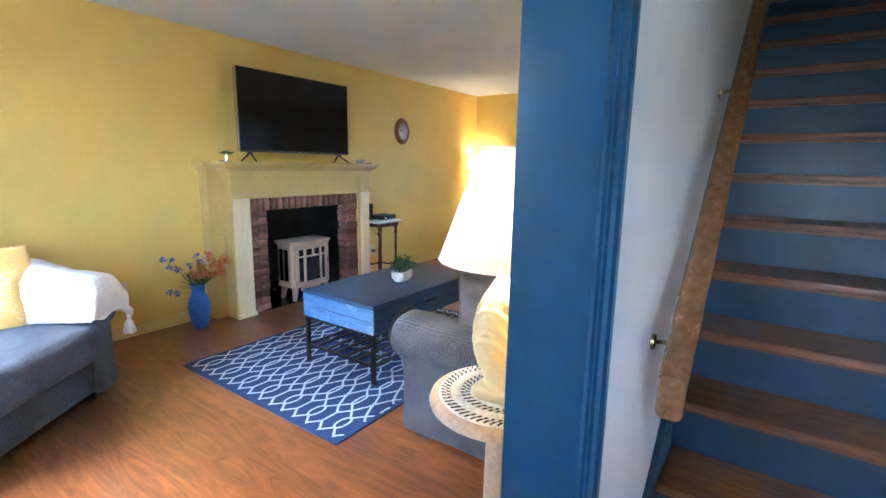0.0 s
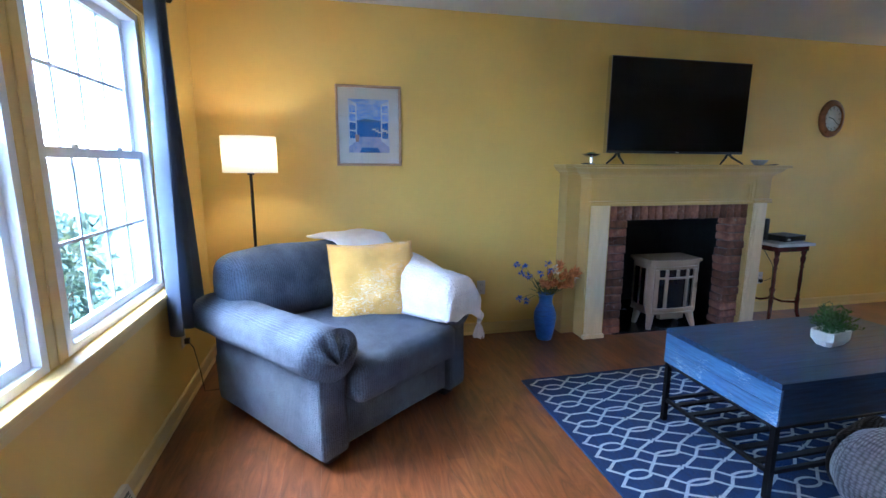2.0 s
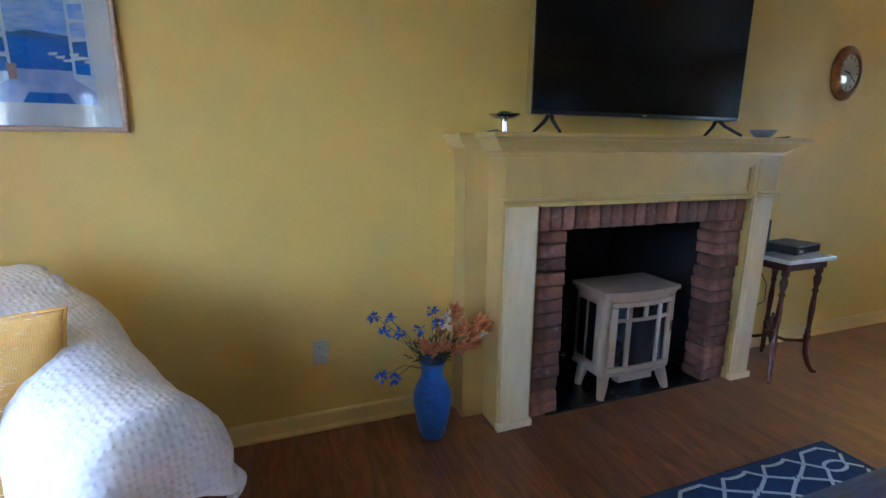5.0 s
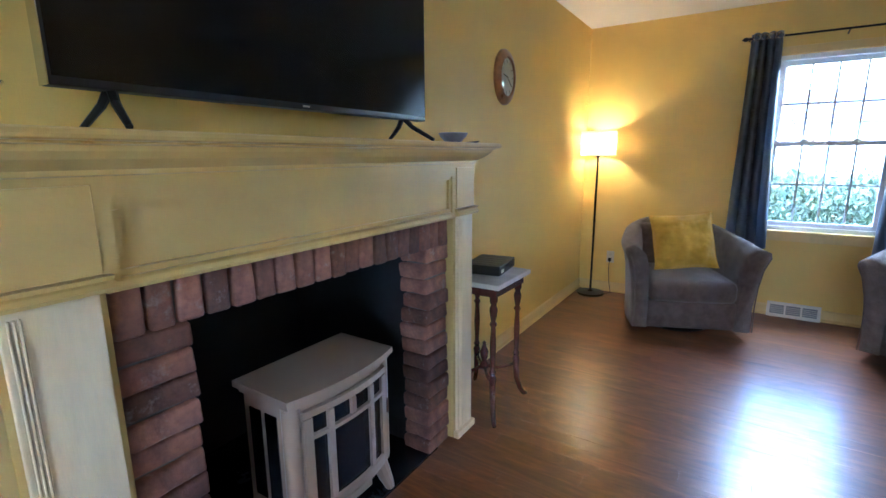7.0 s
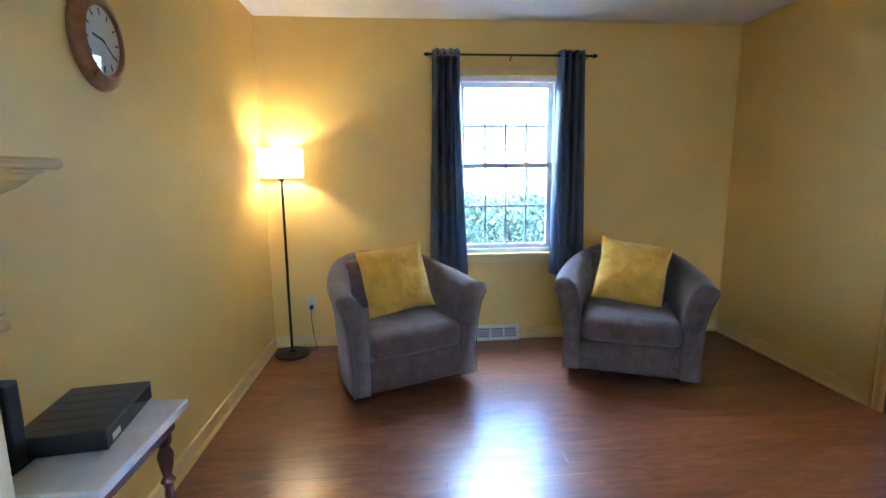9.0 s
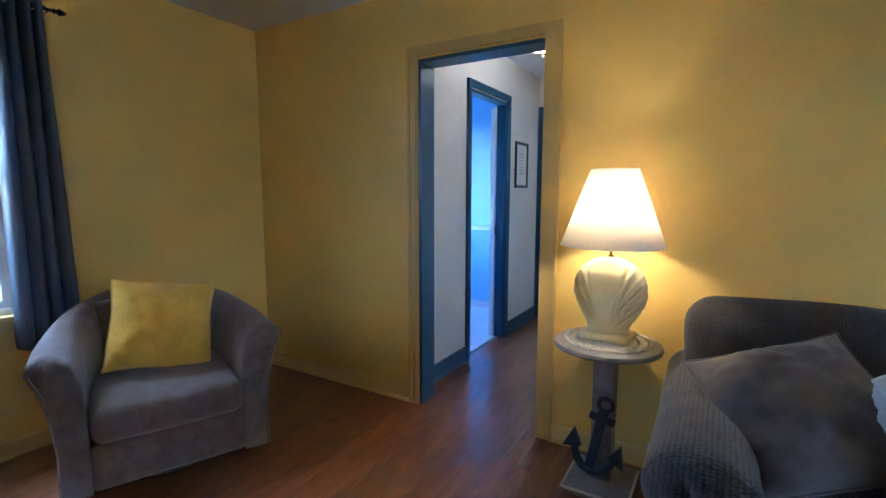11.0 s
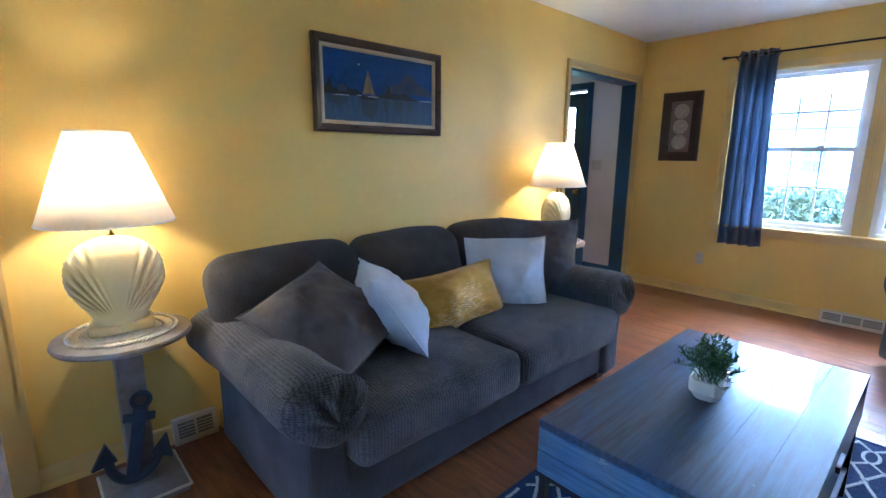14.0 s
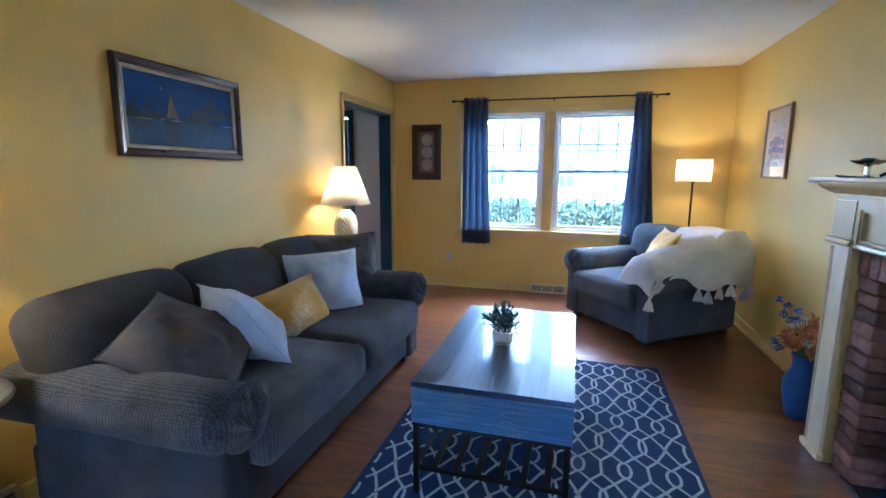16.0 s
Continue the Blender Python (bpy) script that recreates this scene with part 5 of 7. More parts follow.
for i in range(64):
    a, lean = rng.uniform(0, 6.28), rng.uniform(0.1, 1.0)
    b0 = Vector((rng.uniform(-0.065, 0.065), rng.uniform(-0.032, 0.032), 0.055))
    tip = b0 + Vector((math.cos(a) * 0.10 * lean, math.sin(a) * 0.10 * lean, rng.uniform(0.06, 0.135) * (1.2 - 0.65 * lean)))
    mid = (b0 + tip) / 2 + Vector((0, 0, 0.02))
    tube([b0, mid, tip], 0.0012, 4, st)
    for k in range(12):
        t = 0.3 + 0.7 * k / 11
        p = b0.lerp(mid, t * 2) if t < 0.5 else mid.lerp(tip, t * 2 - 1)
        d = (Vector((rng.gauss(0, 1), rng.gauss(0, 1), rng.uniform(-0.2, 1.0))).normalized() + (tip - b0).normalized() * 0.7).normalized()
        side = d.orthogonal().normalized()
        s = rng.uniform(0.018, 0.032)
        q = [lv.verts.new(p + v) for v in (Vector(), d * s * 0.5 + side * s * 0.16, d * s, d * s * 0.5 - side * s * 0.16)]
        lv.faces.new(q)
tagged(part("foliage_stem", st, M_PLANT, plant), kind="stuff")
tagged(part("leaves", lv, M_PLANT, plant), kind="stuff")

# ---- rug ----
M_RUG = mat("navy_rug_pile", (0.006, 0.034, 0.125), 0.95, vary=0.25, scale=16, bump=0.6, bump_scale=300, stretch=(6, 1, 1), second=(0.004, 0.018, 0.066))
M_RUGLINE = mat("grey_white_rug_yarn", (0.47, 0.53, 0.58), 0.95, vary=0.2, scale=90, bump=0.6, bump_scale=300)
RGX0, RGX1, RGY0, RGY1 = 2.005, 4.135, 1.268, 2.782
rug = thing("rug", "navy rug with a pale interlaced trellis pattern", "rug", pose((RGX0 + RGX1) / 2, (RGY0 + RGY1) / 2, 0))
rw, rd = RGX1 - RGX0, RGY1 - RGY0
part("rug_field", soft((-rw / 2, -rd / 2, 0), (rw / 2, rd / 2, 0.009), 0.004, 6, 2), M_RUG, rug)


def ribbon(bm, pts, w=0.0145, z=0.0105):
    pts = [Vector((p[0], p[1], 0)) for p in pts]
    rows = []
    for i, p in enumerate(pts):
        d = (pts[min(i + 1, len(pts) - 1)] - pts[max(i - 1, 0)]).normalized()
        o = Vector((-d.y, d.x, 0)) * w / 2
        if abs(p.x) > rw / 2 - 0.02 or abs(p.y) > rd / 2 - 0.02:
            rows.append(None)
            continue
        rows.append([bm.verts.new((p + o * k + Vector((0, 0, zz)))) for k, zz in ((1, 0.0088), (0.7, z), (-0.7, z), (-1, 0.0088))])
    for a, b in zip(rows, rows[1:]):
        if a and b:
            for k in range(3):
                bm.faces.new((a[k], a[k + 1], b[k + 1], b[k]))


def line(a, b, n=12):
    return [(a[0] + (b[0] - a[0]) * i / n, a[1] + (b[1] - a[1]) * i / n) for i in range(n + 1)]


def oval(cx, cy, rx, ry, n=22):
    return [(cx + rx * math.cos(2 * math.pi * i / n), cy + ry * math.sin(2 * math.pi * i / n)) for i in range(n + 1)]


pat = bmesh.new()
P, Q = 0.212, 0.231
kinds = "BABBABABBABA"
for r, kd in enumerate(kinds):
    x = -rw / 2 + 0.15 + (r - 1) * Q
    for c in range(-1, 16):
        y = rd / 2 - 0.022 - c * P / 2
        even = c % 2 == 0
        if kd == "A" and even:
            end = Q * 0.24
            ribbon(pat, line((x - end, y), (x + end, y)))
        elif kd == "A":
            end = Q * 0.25
            ribbon(pat, oval(x, y, end, P * 0.135))
        elif even:
            end = Q * 0.27
            ribbon(pat, oval(x, y, end, P * 0.075))
        else:
            end = Q * 0.06
            ribbon(pat, [(x - end, y + P * 0.06), (x - end, y - P * 0.05), (x + end, y + P * 0.05), (x + end, y - P * 0.06)])
        for e in (-1, 1):
            for k in (-1, 1):
                ribbon(pat, line((x + e * end, y + k * P * 0.012), (x + e * Q * 0.5, y + k * P * 0.25), 6))
tagged(part("trellis_pattern", pat, M_RUGLINE, rug, "pale trellis yarn"), kind="stuff")
hem = bmesh.new()
for lo, hi in (((-rw / 2 - 0.004, -rd / 2 - 0.004, 0), (rw / 2 + 0.004, -rd / 2 + 0.008, 0.0105)), ((-rw / 2 - 0.004, rd / 2 - 0.008, 0), (rw / 2 + 0.004, rd / 2 + 0.004, 0.0105)), ((-rw / 2 - 0.0042, -rd / 2 + 0.008, 0), (-rw / 2 + 0.008, rd / 2 - 0.008, 0.0105)), ((rw / 2 - 0.008, -rd / 2 + 0.008, 0), (rw / 2 + 0.0042, rd / 2 - 0.008, 0.0105))):
    box(hem, lo, hi)
part("bound_edge", hem, M_RUG, rug)


# ---- lamps ----
M_DRUM = shade_mat("white_drum_shade", (0.86, 0.82, 0.74), 0.62)
M_CONE = shade_mat("white_pleat_shade", (0.86, 0.80, 0.70), 0.6)
# ivory, yellowed so the colour carries some of the bulb's warm light
M_SHELL = mat("ivory_ceramic", (0.74, 0.60, 0.30), 0.4, vary=0.05, scale=10)
M_LAMPPOLE = mat("dark_bronze", (0.025, 0.02, 0.018), 0.4, 0.7, vary=0.15, scale=20)


def shade_bm(r0, r1, z0, z1, seg=48):
    return lathe([(r0, z0), (r1, z1)], seg)


def floor_lamp(x, y, r, label):
    th = thing("floor_lamp", label, "lamp", pose(x, y, 0))
    part("base", lathe([(0, 0), (0.125, 0), (0.13, 0.008), (0.125, 0.02), (0.03, 0.028), (0.014, 0.045), (0, 0.045)], 32), M_LAMPPOLE, th, smooth=True)
    part("pole", lathe([(0, 0.045), (0.0095, 0.045), (0.0095, 0.7), (0.0115, 0.702), (0.0115, 0.722), (0.0095, 0.724), (0.0095, 1.30), (0, 1.30)], 14), M_LAMPPOLE, th, smooth=True)
    part("socket", lathe([(0, 1.30), (0.02, 1.30), (0.02, 1.36), (0.012, 1.38), (0, 1.38)], 14), M_LAMPPOLE, th, smooth=True)
    sh = part("shade", shade_bm(r, r, 1.315, 1.527), M_DRUM, th, "glowing white drum shade", smooth="all")
    solid(sh, 0.0015)
    for z in (1.316, 1.526):
        part("hoop", tube([(r * math.cos(2 * math.pi * i / 40), r * math.sin(2 * math.pi * i / 40), z) for i in range(41)], 0.0022, 6), M_WHITE, sh)
    for a in (0, 2.1, 4.2):
        part("spider_arm", tube([(0, 0, 1.335), (r * math.cos(a), r * math.sin(a), 1.335)], 0.0018, 6), M_LAMPPOLE, sh)
    return th


floor_lamp(0.385, 3.25, 0.156, "slim black floor lamp with a white drum shade, lit")
floor_lamp(7.0, 3.5, 0.155, "slim black corner floor lamp with a white drum shade, lit")


def shell_body(w, h):
    """A scallop shell: a smooth middle, and ribs at both sides that fan out from the base."""
    bm = bmesh.new()
    nu, nv = 120, 56
    for s in (1, -1):
        rows = []
        for i in range(nu + 1):
            a = math.sin(math.pi / 2 * (2 * i / nu - 1))
            row = []
            for j in range(nv + 1):
                t = j / nv
                if t < 0.52:
                    q = max(0.0, (t - 0.06) / 0.46)
                    half = w * (0.285 + 0.215 * (q * q * (3 - 2 * q)) ** 0.8 + 0.03 * max(0.0, 0.06 - t) / 0.06)
                else:
                    half = w * 0.5 * max(0.0, 1 - ((t - 0.52) / 0.48) ** 2.5) ** 0.5
                z = h * t
                bulge = 0.5 + 0.5 * math.sin(math.pi * min(1, 0.15 + t * 0.75))
                depth = 0.082 * math.sqrt(max(0.0, 1 - a * a)) * bulge * (1 - max(0.0, t - 0.8) * 1.5)
                ang = math.atan2(abs(a) * half, z + 0.005)
                fan = max(0.0, min(1.0, (ang - 0.16) * 4)) * max(0.0, min(1.0, (t - 0.08) * 6)) * min(1.0, abs(a) * 1.6)
                rib = 0.019 * (abs(math.cos(27 * ang)) - 0.6) * fan
                x = half * a + math.copysign(rib * 0.8 * abs(a) ** 3, a)
                row.append(bm.verts.new((x, -s * (depth + rib * math.sqrt(max(0.0, 1 - a ** 8))), z)))
            rows.append(row)
        for i in range(nu):
            for j in range(nv):
                q = (rows[i][j], rows[i + 1][j], rows[i + 1][j + 1], rows[i][j + 1])
                bm.faces.new(q if s > 0 else q[::-1])
    bmesh.ops.remove_doubles(bm, verts=bm.verts[:], dist=0.0006)
    bmesh.ops.recalc_face_normals(bm, faces=bm.faces[:])
    return bm


def shell_lamp(m, label):
    th = thing("table_lamp", label, "lamp", m, "shell lamps")
    part("foot", soft((-0.105, -0.07, 0), (0.105, 0.07, 0.04), 0.016, 5, 3, lump=0.006, lump_scale=9), M_SHELL, th, smooth="all")
    part("shell", shell_body(0.305, 0.33), M_SHELL, th, "ivory ceramic scallop shell", smooth="all", m=pose(0, 0, 0.032))
    part("neck", lathe([(0, 0.35), (0.013, 0.35), (0.013, 0.372), (0.007, 0.376), (0.007, 0.41), (0.016, 0.415), (0.016, 0.47), (0, 0.47)], 14), M_BRASS, th, smooth=True)
    sh = part("shade", shade_bm(0.212, 0.096, 0.412, 0.732, 56), M_CONE, th, "glowing white empire shade", smooth="all")
    solid(sh, 0.0015)
    for r, z in ((0.212, 0.413), (0.096, 0.731)):
        part("hoop", tube([(r * math.cos(2 * math.pi * i / 48), r * math.sin(2 * math.pi * i / 48), z) for i in range(49)], 0.003, 6), M_WHITE, sh)
    return th


sl = shell_lamp(pose(4.62, 0.24, 0.676, 0, 0, 172), "ivory scallop-shell lamp with a white shade, lit, on a round table")
sl2 = copy_thing(sl, pose(1.785, 0.24, 0.701, 0, 0, 184))
tagged(sl2, "ivory scallop-shell lamp, lit, on the wooden table by the doorway")

# ---- round side tables ----
M_GREYTABLE = mat("worn_grey_paint", (0.26, 0.25, 0.26), 0.55, vary=0.25, scale=12, bump=0.2, bump_scale=40, second=(0.17, 0.15, 0.14))
M_PINE = wood("raw_pine", (0.34, 0.24, 0.15), (0.48, 0.36, 0.24), 0.5, "X", 0.8)
M_NAUTIC = mat("navy_paint", (0.02, 0.04, 0.075), 0.5, vary=0.2, scale=20)
M_ROPE = mat("white_rope", (0.66, 0.62, 0.55), 0.9, vary=0.1, scale=60)
M_LACE = mat("cream_crochet", (0.76, 0.72, 0.64), 0.95, vary=0.15, scale=60, bump=0.8, bump_scale=160)


def round_top(r, z0, z1):
    e = (z1 - z0) / 2
    return lathe([(0, z0), (r - e, z0), (r - 0.3 * e, z0 + 0.3 * e), (r, z0 + e), (r - 0.3 * e, z1 - 0.3 * e), (r - e, z1), (0, z1)], 56)


tabE = thing("side_table", "round grey pedestal table with a navy anchor", "table", pose(4.62, 0.243, 0, 0, 0, 0))
part("tabletop", round_top(0.228, 0.638, 0.668), M_GREYTABLE, tabE, smooth=True)
part("post", bevelled(((-0.045, -0.045, 0.04), (0.045, 0.045, 0.639)), r=0.006), M_GREYTABLE, tabE)
part("base_plate", bevelled(((-0.135, -0.13, 0), (0.135, 0.155, 0.035)), r=0.006), M_GREYTABLE, tabE)
part("rope_edge", tube([(-0.138, 0.158, 0.028), (0.138, 0.158, 0.028), (0.138, -0.13, 0.028)], 0.0065, 8), M_ROPE, tabE)
part("rope_edge", tube([(-0.138, -0.13, 0.028), (-0.138, 0.158, 0.028)], 0.0065, 8), M_ROPE, tabE)
anc = part("anchor", bevelled(((-0.02, 0.05, 0.13), (0.02, 0.072, 0.37)), r=0.005), M_NAUTIC, tabE, "navy wooden anchor")
part("anchor_stock", bevelled(((-0.048, 0.051, 0.325), (0.048, 0.071, 0.352)), r=0.005), M_NAUTIC, anc)
part("anchor_ring", tube([(0.026 * math.cos(i / 20 * 6.2832), 0.061, 0.398 + 0.026 * math.sin(i / 20 * 6.2832)) for i in range(21)], 0.0085, 8), M_NAUTIC, anc, smooth="all")
part("anchor_crown", tube([(0.08 * math.sin(a), 0.061, 0.235 - 0.12 * math.cos(a)) for a in [(-1.25 + 2.5 * i / 18) for i in range(19)]], 0.016, 10), M_NAUTIC, anc, smooth="all")
anc.matrix_basis = Matrix.Translation((0.012, 0, 0.245)) @ Matrix.Rotation(radians(-11), 4, "Y") @ Matrix.Diagonal((1.14, 1, 1.14, 1)) @ Matrix.Translation((0, 0, -0.26))
for s in (-1, 1):
    fl = bmesh.new()
    pts = [(s * 0.118, 0.172), (s * 0.05, 0.198), (s * 0.09, 0.262)]
    a = [fl.verts.new((x, 0.05, z)) for x, z in pts]
    b = [fl.verts.new((x, 0.072, z)) for x, z in pts]
    fl.faces.new(a)
    fl.faces.new(b[::-1])
    for i in range(3):
        fl.faces.new((a[i], a[(i + 1) % 3], b[(i + 1) % 3], b[i]))
    bmesh.ops.recalc_face_normals(fl, faces=fl.faces[:])
    part("anchor_fluke", fl, M_NAUTIC, anc)
tabW = thing("side_table", "round bare-wood pedestal table by the doorway", "table", pose(1.78, 0.243, 0) @ Matrix.Diagonal((1, 1, 1.088, 1)))
part("tabletop", round_top(0.23, 0.605, 0.635), M_PINE, tabW, smooth=True)
part("post", lathe([(0, 0.03), (0.06, 0.03), (0.055, 0.1), (0.05, 0.5), (0.056, 0.6), (0, 0.605)], 24), M_PINE, tabW, smooth=True)
part("base_plate", lathe([(0, 0), (0.17, 0), (0.17, 0.025), (0.16, 0.032), (0, 0.034)], 36), M_PINE, tabW, smooth=True)


def braid_ring(r, z, rope, n, bm):
    """Two strands wound round each other in a ring."""
    for ph in (0, math.pi):
        tube([((r + rope * math.cos(n * a + ph)) * math.cos(a), (r + rope * math.cos(n * a + ph)) * math.sin(a), z + rope * 0.6 * math.sin(n * a + ph)) for a in [2 * math.pi * i / (n * 6) for i in range(n * 6 + 1)]], rope * 0.62, 5, bm)


doily = thing("doily", "cream crocheted doily under the shell lamp", "doily", pose(4.62, 0.243, 0.6685))
part("cloth", lathe([(0, 0), (0.165, 0), (0.168, 0.002), (0.165, 0.0035), (0, 0.0035)], 48), M_LACE, doily)
for r, n, c in ((0.172, 40, 0.006), (0.13, 30, 0.004)):
    bm = bmesh.new()
    braid_ring(r, 0.005, c, n, bm)
    part("crochet_edge", bm, M_LACE, doily)
mat_w = thing("braided_mat", "round braided jute mat with black flecks under the lamp", "mat", pose(1.78, 0.243, 0.6915))
part("weave", lathe([(0, 0), (0.198, 0), (0.2, 0.003), (0.198, 0.005), (0, 0.005)], 48), M_LACE, mat_w)
M_BLACKYARN = mat("black_yarn", (0.03, 0.028, 0.026), 0.9, vary=0.2, scale=60)
for r in (0.186, 0.172, 0.125, 0.112):
    for ph, mm in ((0, M_LACE), (1, M_BLACKYARN)):
        bm = bmesh.new()
        n = int(r * 330)
        tube([((r + 0.006 * math.cos(n * a + ph * math.pi)) * math.cos(a), (r + 0.006 * math.cos(n * a + ph * math.pi)) * math.sin(a), 0.006 + 0.0025 * math.sin(n * a + ph * math.pi)) for a in [2 * math.pi * i / (n * 6) for i in range(n * 6 + 1)]], 0.0032 - 0.0008 * ph, 5, bm)
        part("braid", bm, mm, mat_w)
for r in (0.158, 0.148, 0.138, 0.098, 0.088):
    part("jute_coil", tube([(r * math.cos(2 * math.pi * i / 64), r * math.sin(2 * math.pi * i / 64), 0.006) for i in range(65)], 0.0045, 6), M_LACE, mat_w, smooth="all")

# ---- stand by the fireplace ----
M_CHERRY = mat("cherry_varnish", (0.085, 0.02, 0.014), 0.25, vary=0.25, scale=12, coat=0.3)
M_MARBLE = mat("white_marble", (0.68, 0.66, 0.63), 0.2, vary=0.1, scale=7)
stand = thing("plant_stand", "turned cherry-wood stand with a white marble top", "table", pose(4.645, 3.42, 0))
part("marble_top", bevelled(((-0.195, -0.172, 0.702), (0.195, 0.172, 0.727)), r=0.005), M_MARBLE, stand)
part("apron", bevelled(((-0.165, -0.145, 0.655), (0.165, 0.145, 0.7015)), r=0.004), M_CHERRY, stand)
for sx in (-1, 1):
    for sy in (-1, 1):
        prof = [(0, 0.16), (0.012, 0.16), (0.016, 0.2), (0.02, 0.23), (0.012, 0.25), (0.018, 0.262), (0.012, 0.275), (0.012, 0.3), (0.016, 0.4), (0.011, 0.5), (0.019, 0.515), (0.011, 0.53), (0.017, 0.56), (0.021, 0.59), (0.013, 0.615), (0.02, 0.63), (0.02, 0.656), (0, 0.656)]
        leg = part("leg", lathe(prof, 14, m=pose(sx * 0.142, sy * 0.122, 0)), M_CHERRY, stand, smooth=True)
        part("cabriole_foot", tube([(sx * 0.142, sy * 0.122, 0.2), (sx * 0.146, sy * 0.126, 0.12), (sx * 0.165, sy * 0.14, 0.05), (sx * 0.185, sy * 0.155, 0.012), (sx * 0.2, sy * 0.165, 0.011)], 0.016, 8, None, 0.65), M_CHERRY, leg, smooth="all")
        part("stretcher", tube([(sx * 0.142, sy * 0.122, 0.2), (sx * 0.06, sy * 0.05, 0.19), (0, 0, 0.215)], 0.0095, 8), M_CHERRY, stand, smooth="all")
part("finial", lathe([(0, 0.2), (0.022, 0.2), (0.026, 0.22), (0.012, 0.24), (0.02, 0.265), (0.024, 0.29), (0.012, 0.32), (0.008, 0.335), (0.011, 0.345), (0, 0.355)], 14), M_CHERRY, stand, smooth=True)
M_BOX = mat("black_plastic", (0.014, 0.014, 0.015), 0.4, vary=0.15, scale=20)
cb = thing("cable_box", "flat black cable box on the marble stand", "cable box", pose(4.70, 3.42, 0.728, 0, 0, 8))
part("case", bevelled(((-0.13, -0.095, 0.006), (0.13, 0.095, 0.055)), r=0.004), M_BOX, cb)
part("front_panel", boxes(((-0.12, -0.0965, 0.012), (0.12, -0.0952, 0.048))), M_STOVEGLASS, cb)
part("status_label", boxes(((-0.11, -0.0975, 0.018), (-0.07, -0.0968, 0.034))), M_PLATE, cb)
for k in range(5):
    part("vent_slot", boxes(((-0.1 + 0.045 * k, -0.07, 0.0551), (-0.07 + 0.045 * k, 0.07, 0.0562))), M_TVBLACK, cb)
rt = thing("router", "slim upright black router behind the cable box", "router", pose(4.55, 3.53, 0.728))
part("case", bevelled(((-0.02, -0.07, 0.006), (0.02, 0.07, 0.19)), r=0.006), M_BOX, rt)
part("stand_foot", bevelled(((-0.035, -0.075, 0), (0.035, 0.075, 0.006)), r=0.002), M_BOX, rt)
M_CABLE = mat("cable_rubber", (0.012, 0.012, 0.012), 0.5, vary=0.1)
tagged(part("cable", tube([(4.68, 3.53, 0.75), (4.68, 3.62, 0.72), (4.74, 3.63, 0.6), (4.86, 3.63, 0.45), (4.88, 3.64, 0.33), (4.8, 3.65, 0.3), (4.72, 3.655, 0.33)], 0.003, 6), M_CABLE, smooth="all"), "thin black cable hanging behind the stand", "cable")
tagged(part("cable", tube([(7.165, 3.372, 0.33), (7.12, 3.37, 0.24), (7.13, 3.36, 0.1), (7.08, 3.33, 0.012), (7.02, 3.38, 0.01), (7.0, 3.46, 0.012)], 0.003, 6), M_CABLE, smooth="all"), "black lamp cord from the outlet to the floor", "cable")
tagged(part("cable", tube([(0.02, 2.99, 0.37), (0.05, 3.0, 0.32), (0.07, 3.02, 0.16), (0.08, 3.03, 0.03), (0.16, 3.08, 0.01), (0.3, 3.17, 0.01), (0.375, 3.22, 0.012)], 0.003, 6), M_CABLE, smooth="all"), "black lamp cord by the window wall", "cable")

# ---- vase ----
M_VASE = mat("blue_glazed_clay", (0.035, 0.13, 0.42), 0.45, vary=0.2, scale=20, bump=0.4, bump_scale=60, stretch=(1, 1, 3))
vase = thing("vase", "blue clay vase of dried flowers by the mantel", "vase", pose(2.475, 3.455, 0))
part("vase_body", lathe([(0, 0), (0.055, 0), (0.06, 0.01), (0.075, 0.08), (0.088, 0.17), (0.086, 0.215), (0.07, 0.26), (0.054, 0.29), (0.05, 0.32), (0.056, 0.36), (0.064, 0.372), (0.058, 0.372), (0.045, 0.34), (0.04, 0.3), (0, 0.28)], 40), M_VASE, vase, smooth=True)
FLOWER = {k: mat("flower_" + k, c, 0.8, vary=0.25, scale=40, island=0.25) for k, c in (("stem", (0.09, 0.11, 0.04)), ("blue", (0.05, 0.13, 0.55)), ("rust", (0.66, 0.25, 0.08)), ("cream", (0.65, 0.58, 0.45)), ("green", (0.07, 0.11, 0.04)))}
rng = random.Random(33)


def petal(bm, p, d, s, w):
    side = d.cross(Vector((0, 0, 1)))
    side = (side if side.length > 0.1 else d.orthogonal()).normalized()
    up = side.cross(d) * s * 0.12
    q = [bm.verts.new(p + v) for v in (Vector(), d * s * 0.5 + side * w, d * s - up, d * s * 0.5 - side * w, d * s * 0.55 + up)]
    for i in range(4):
        bm.faces.new((q[4], q[i], q[(i + 1) % 4]))


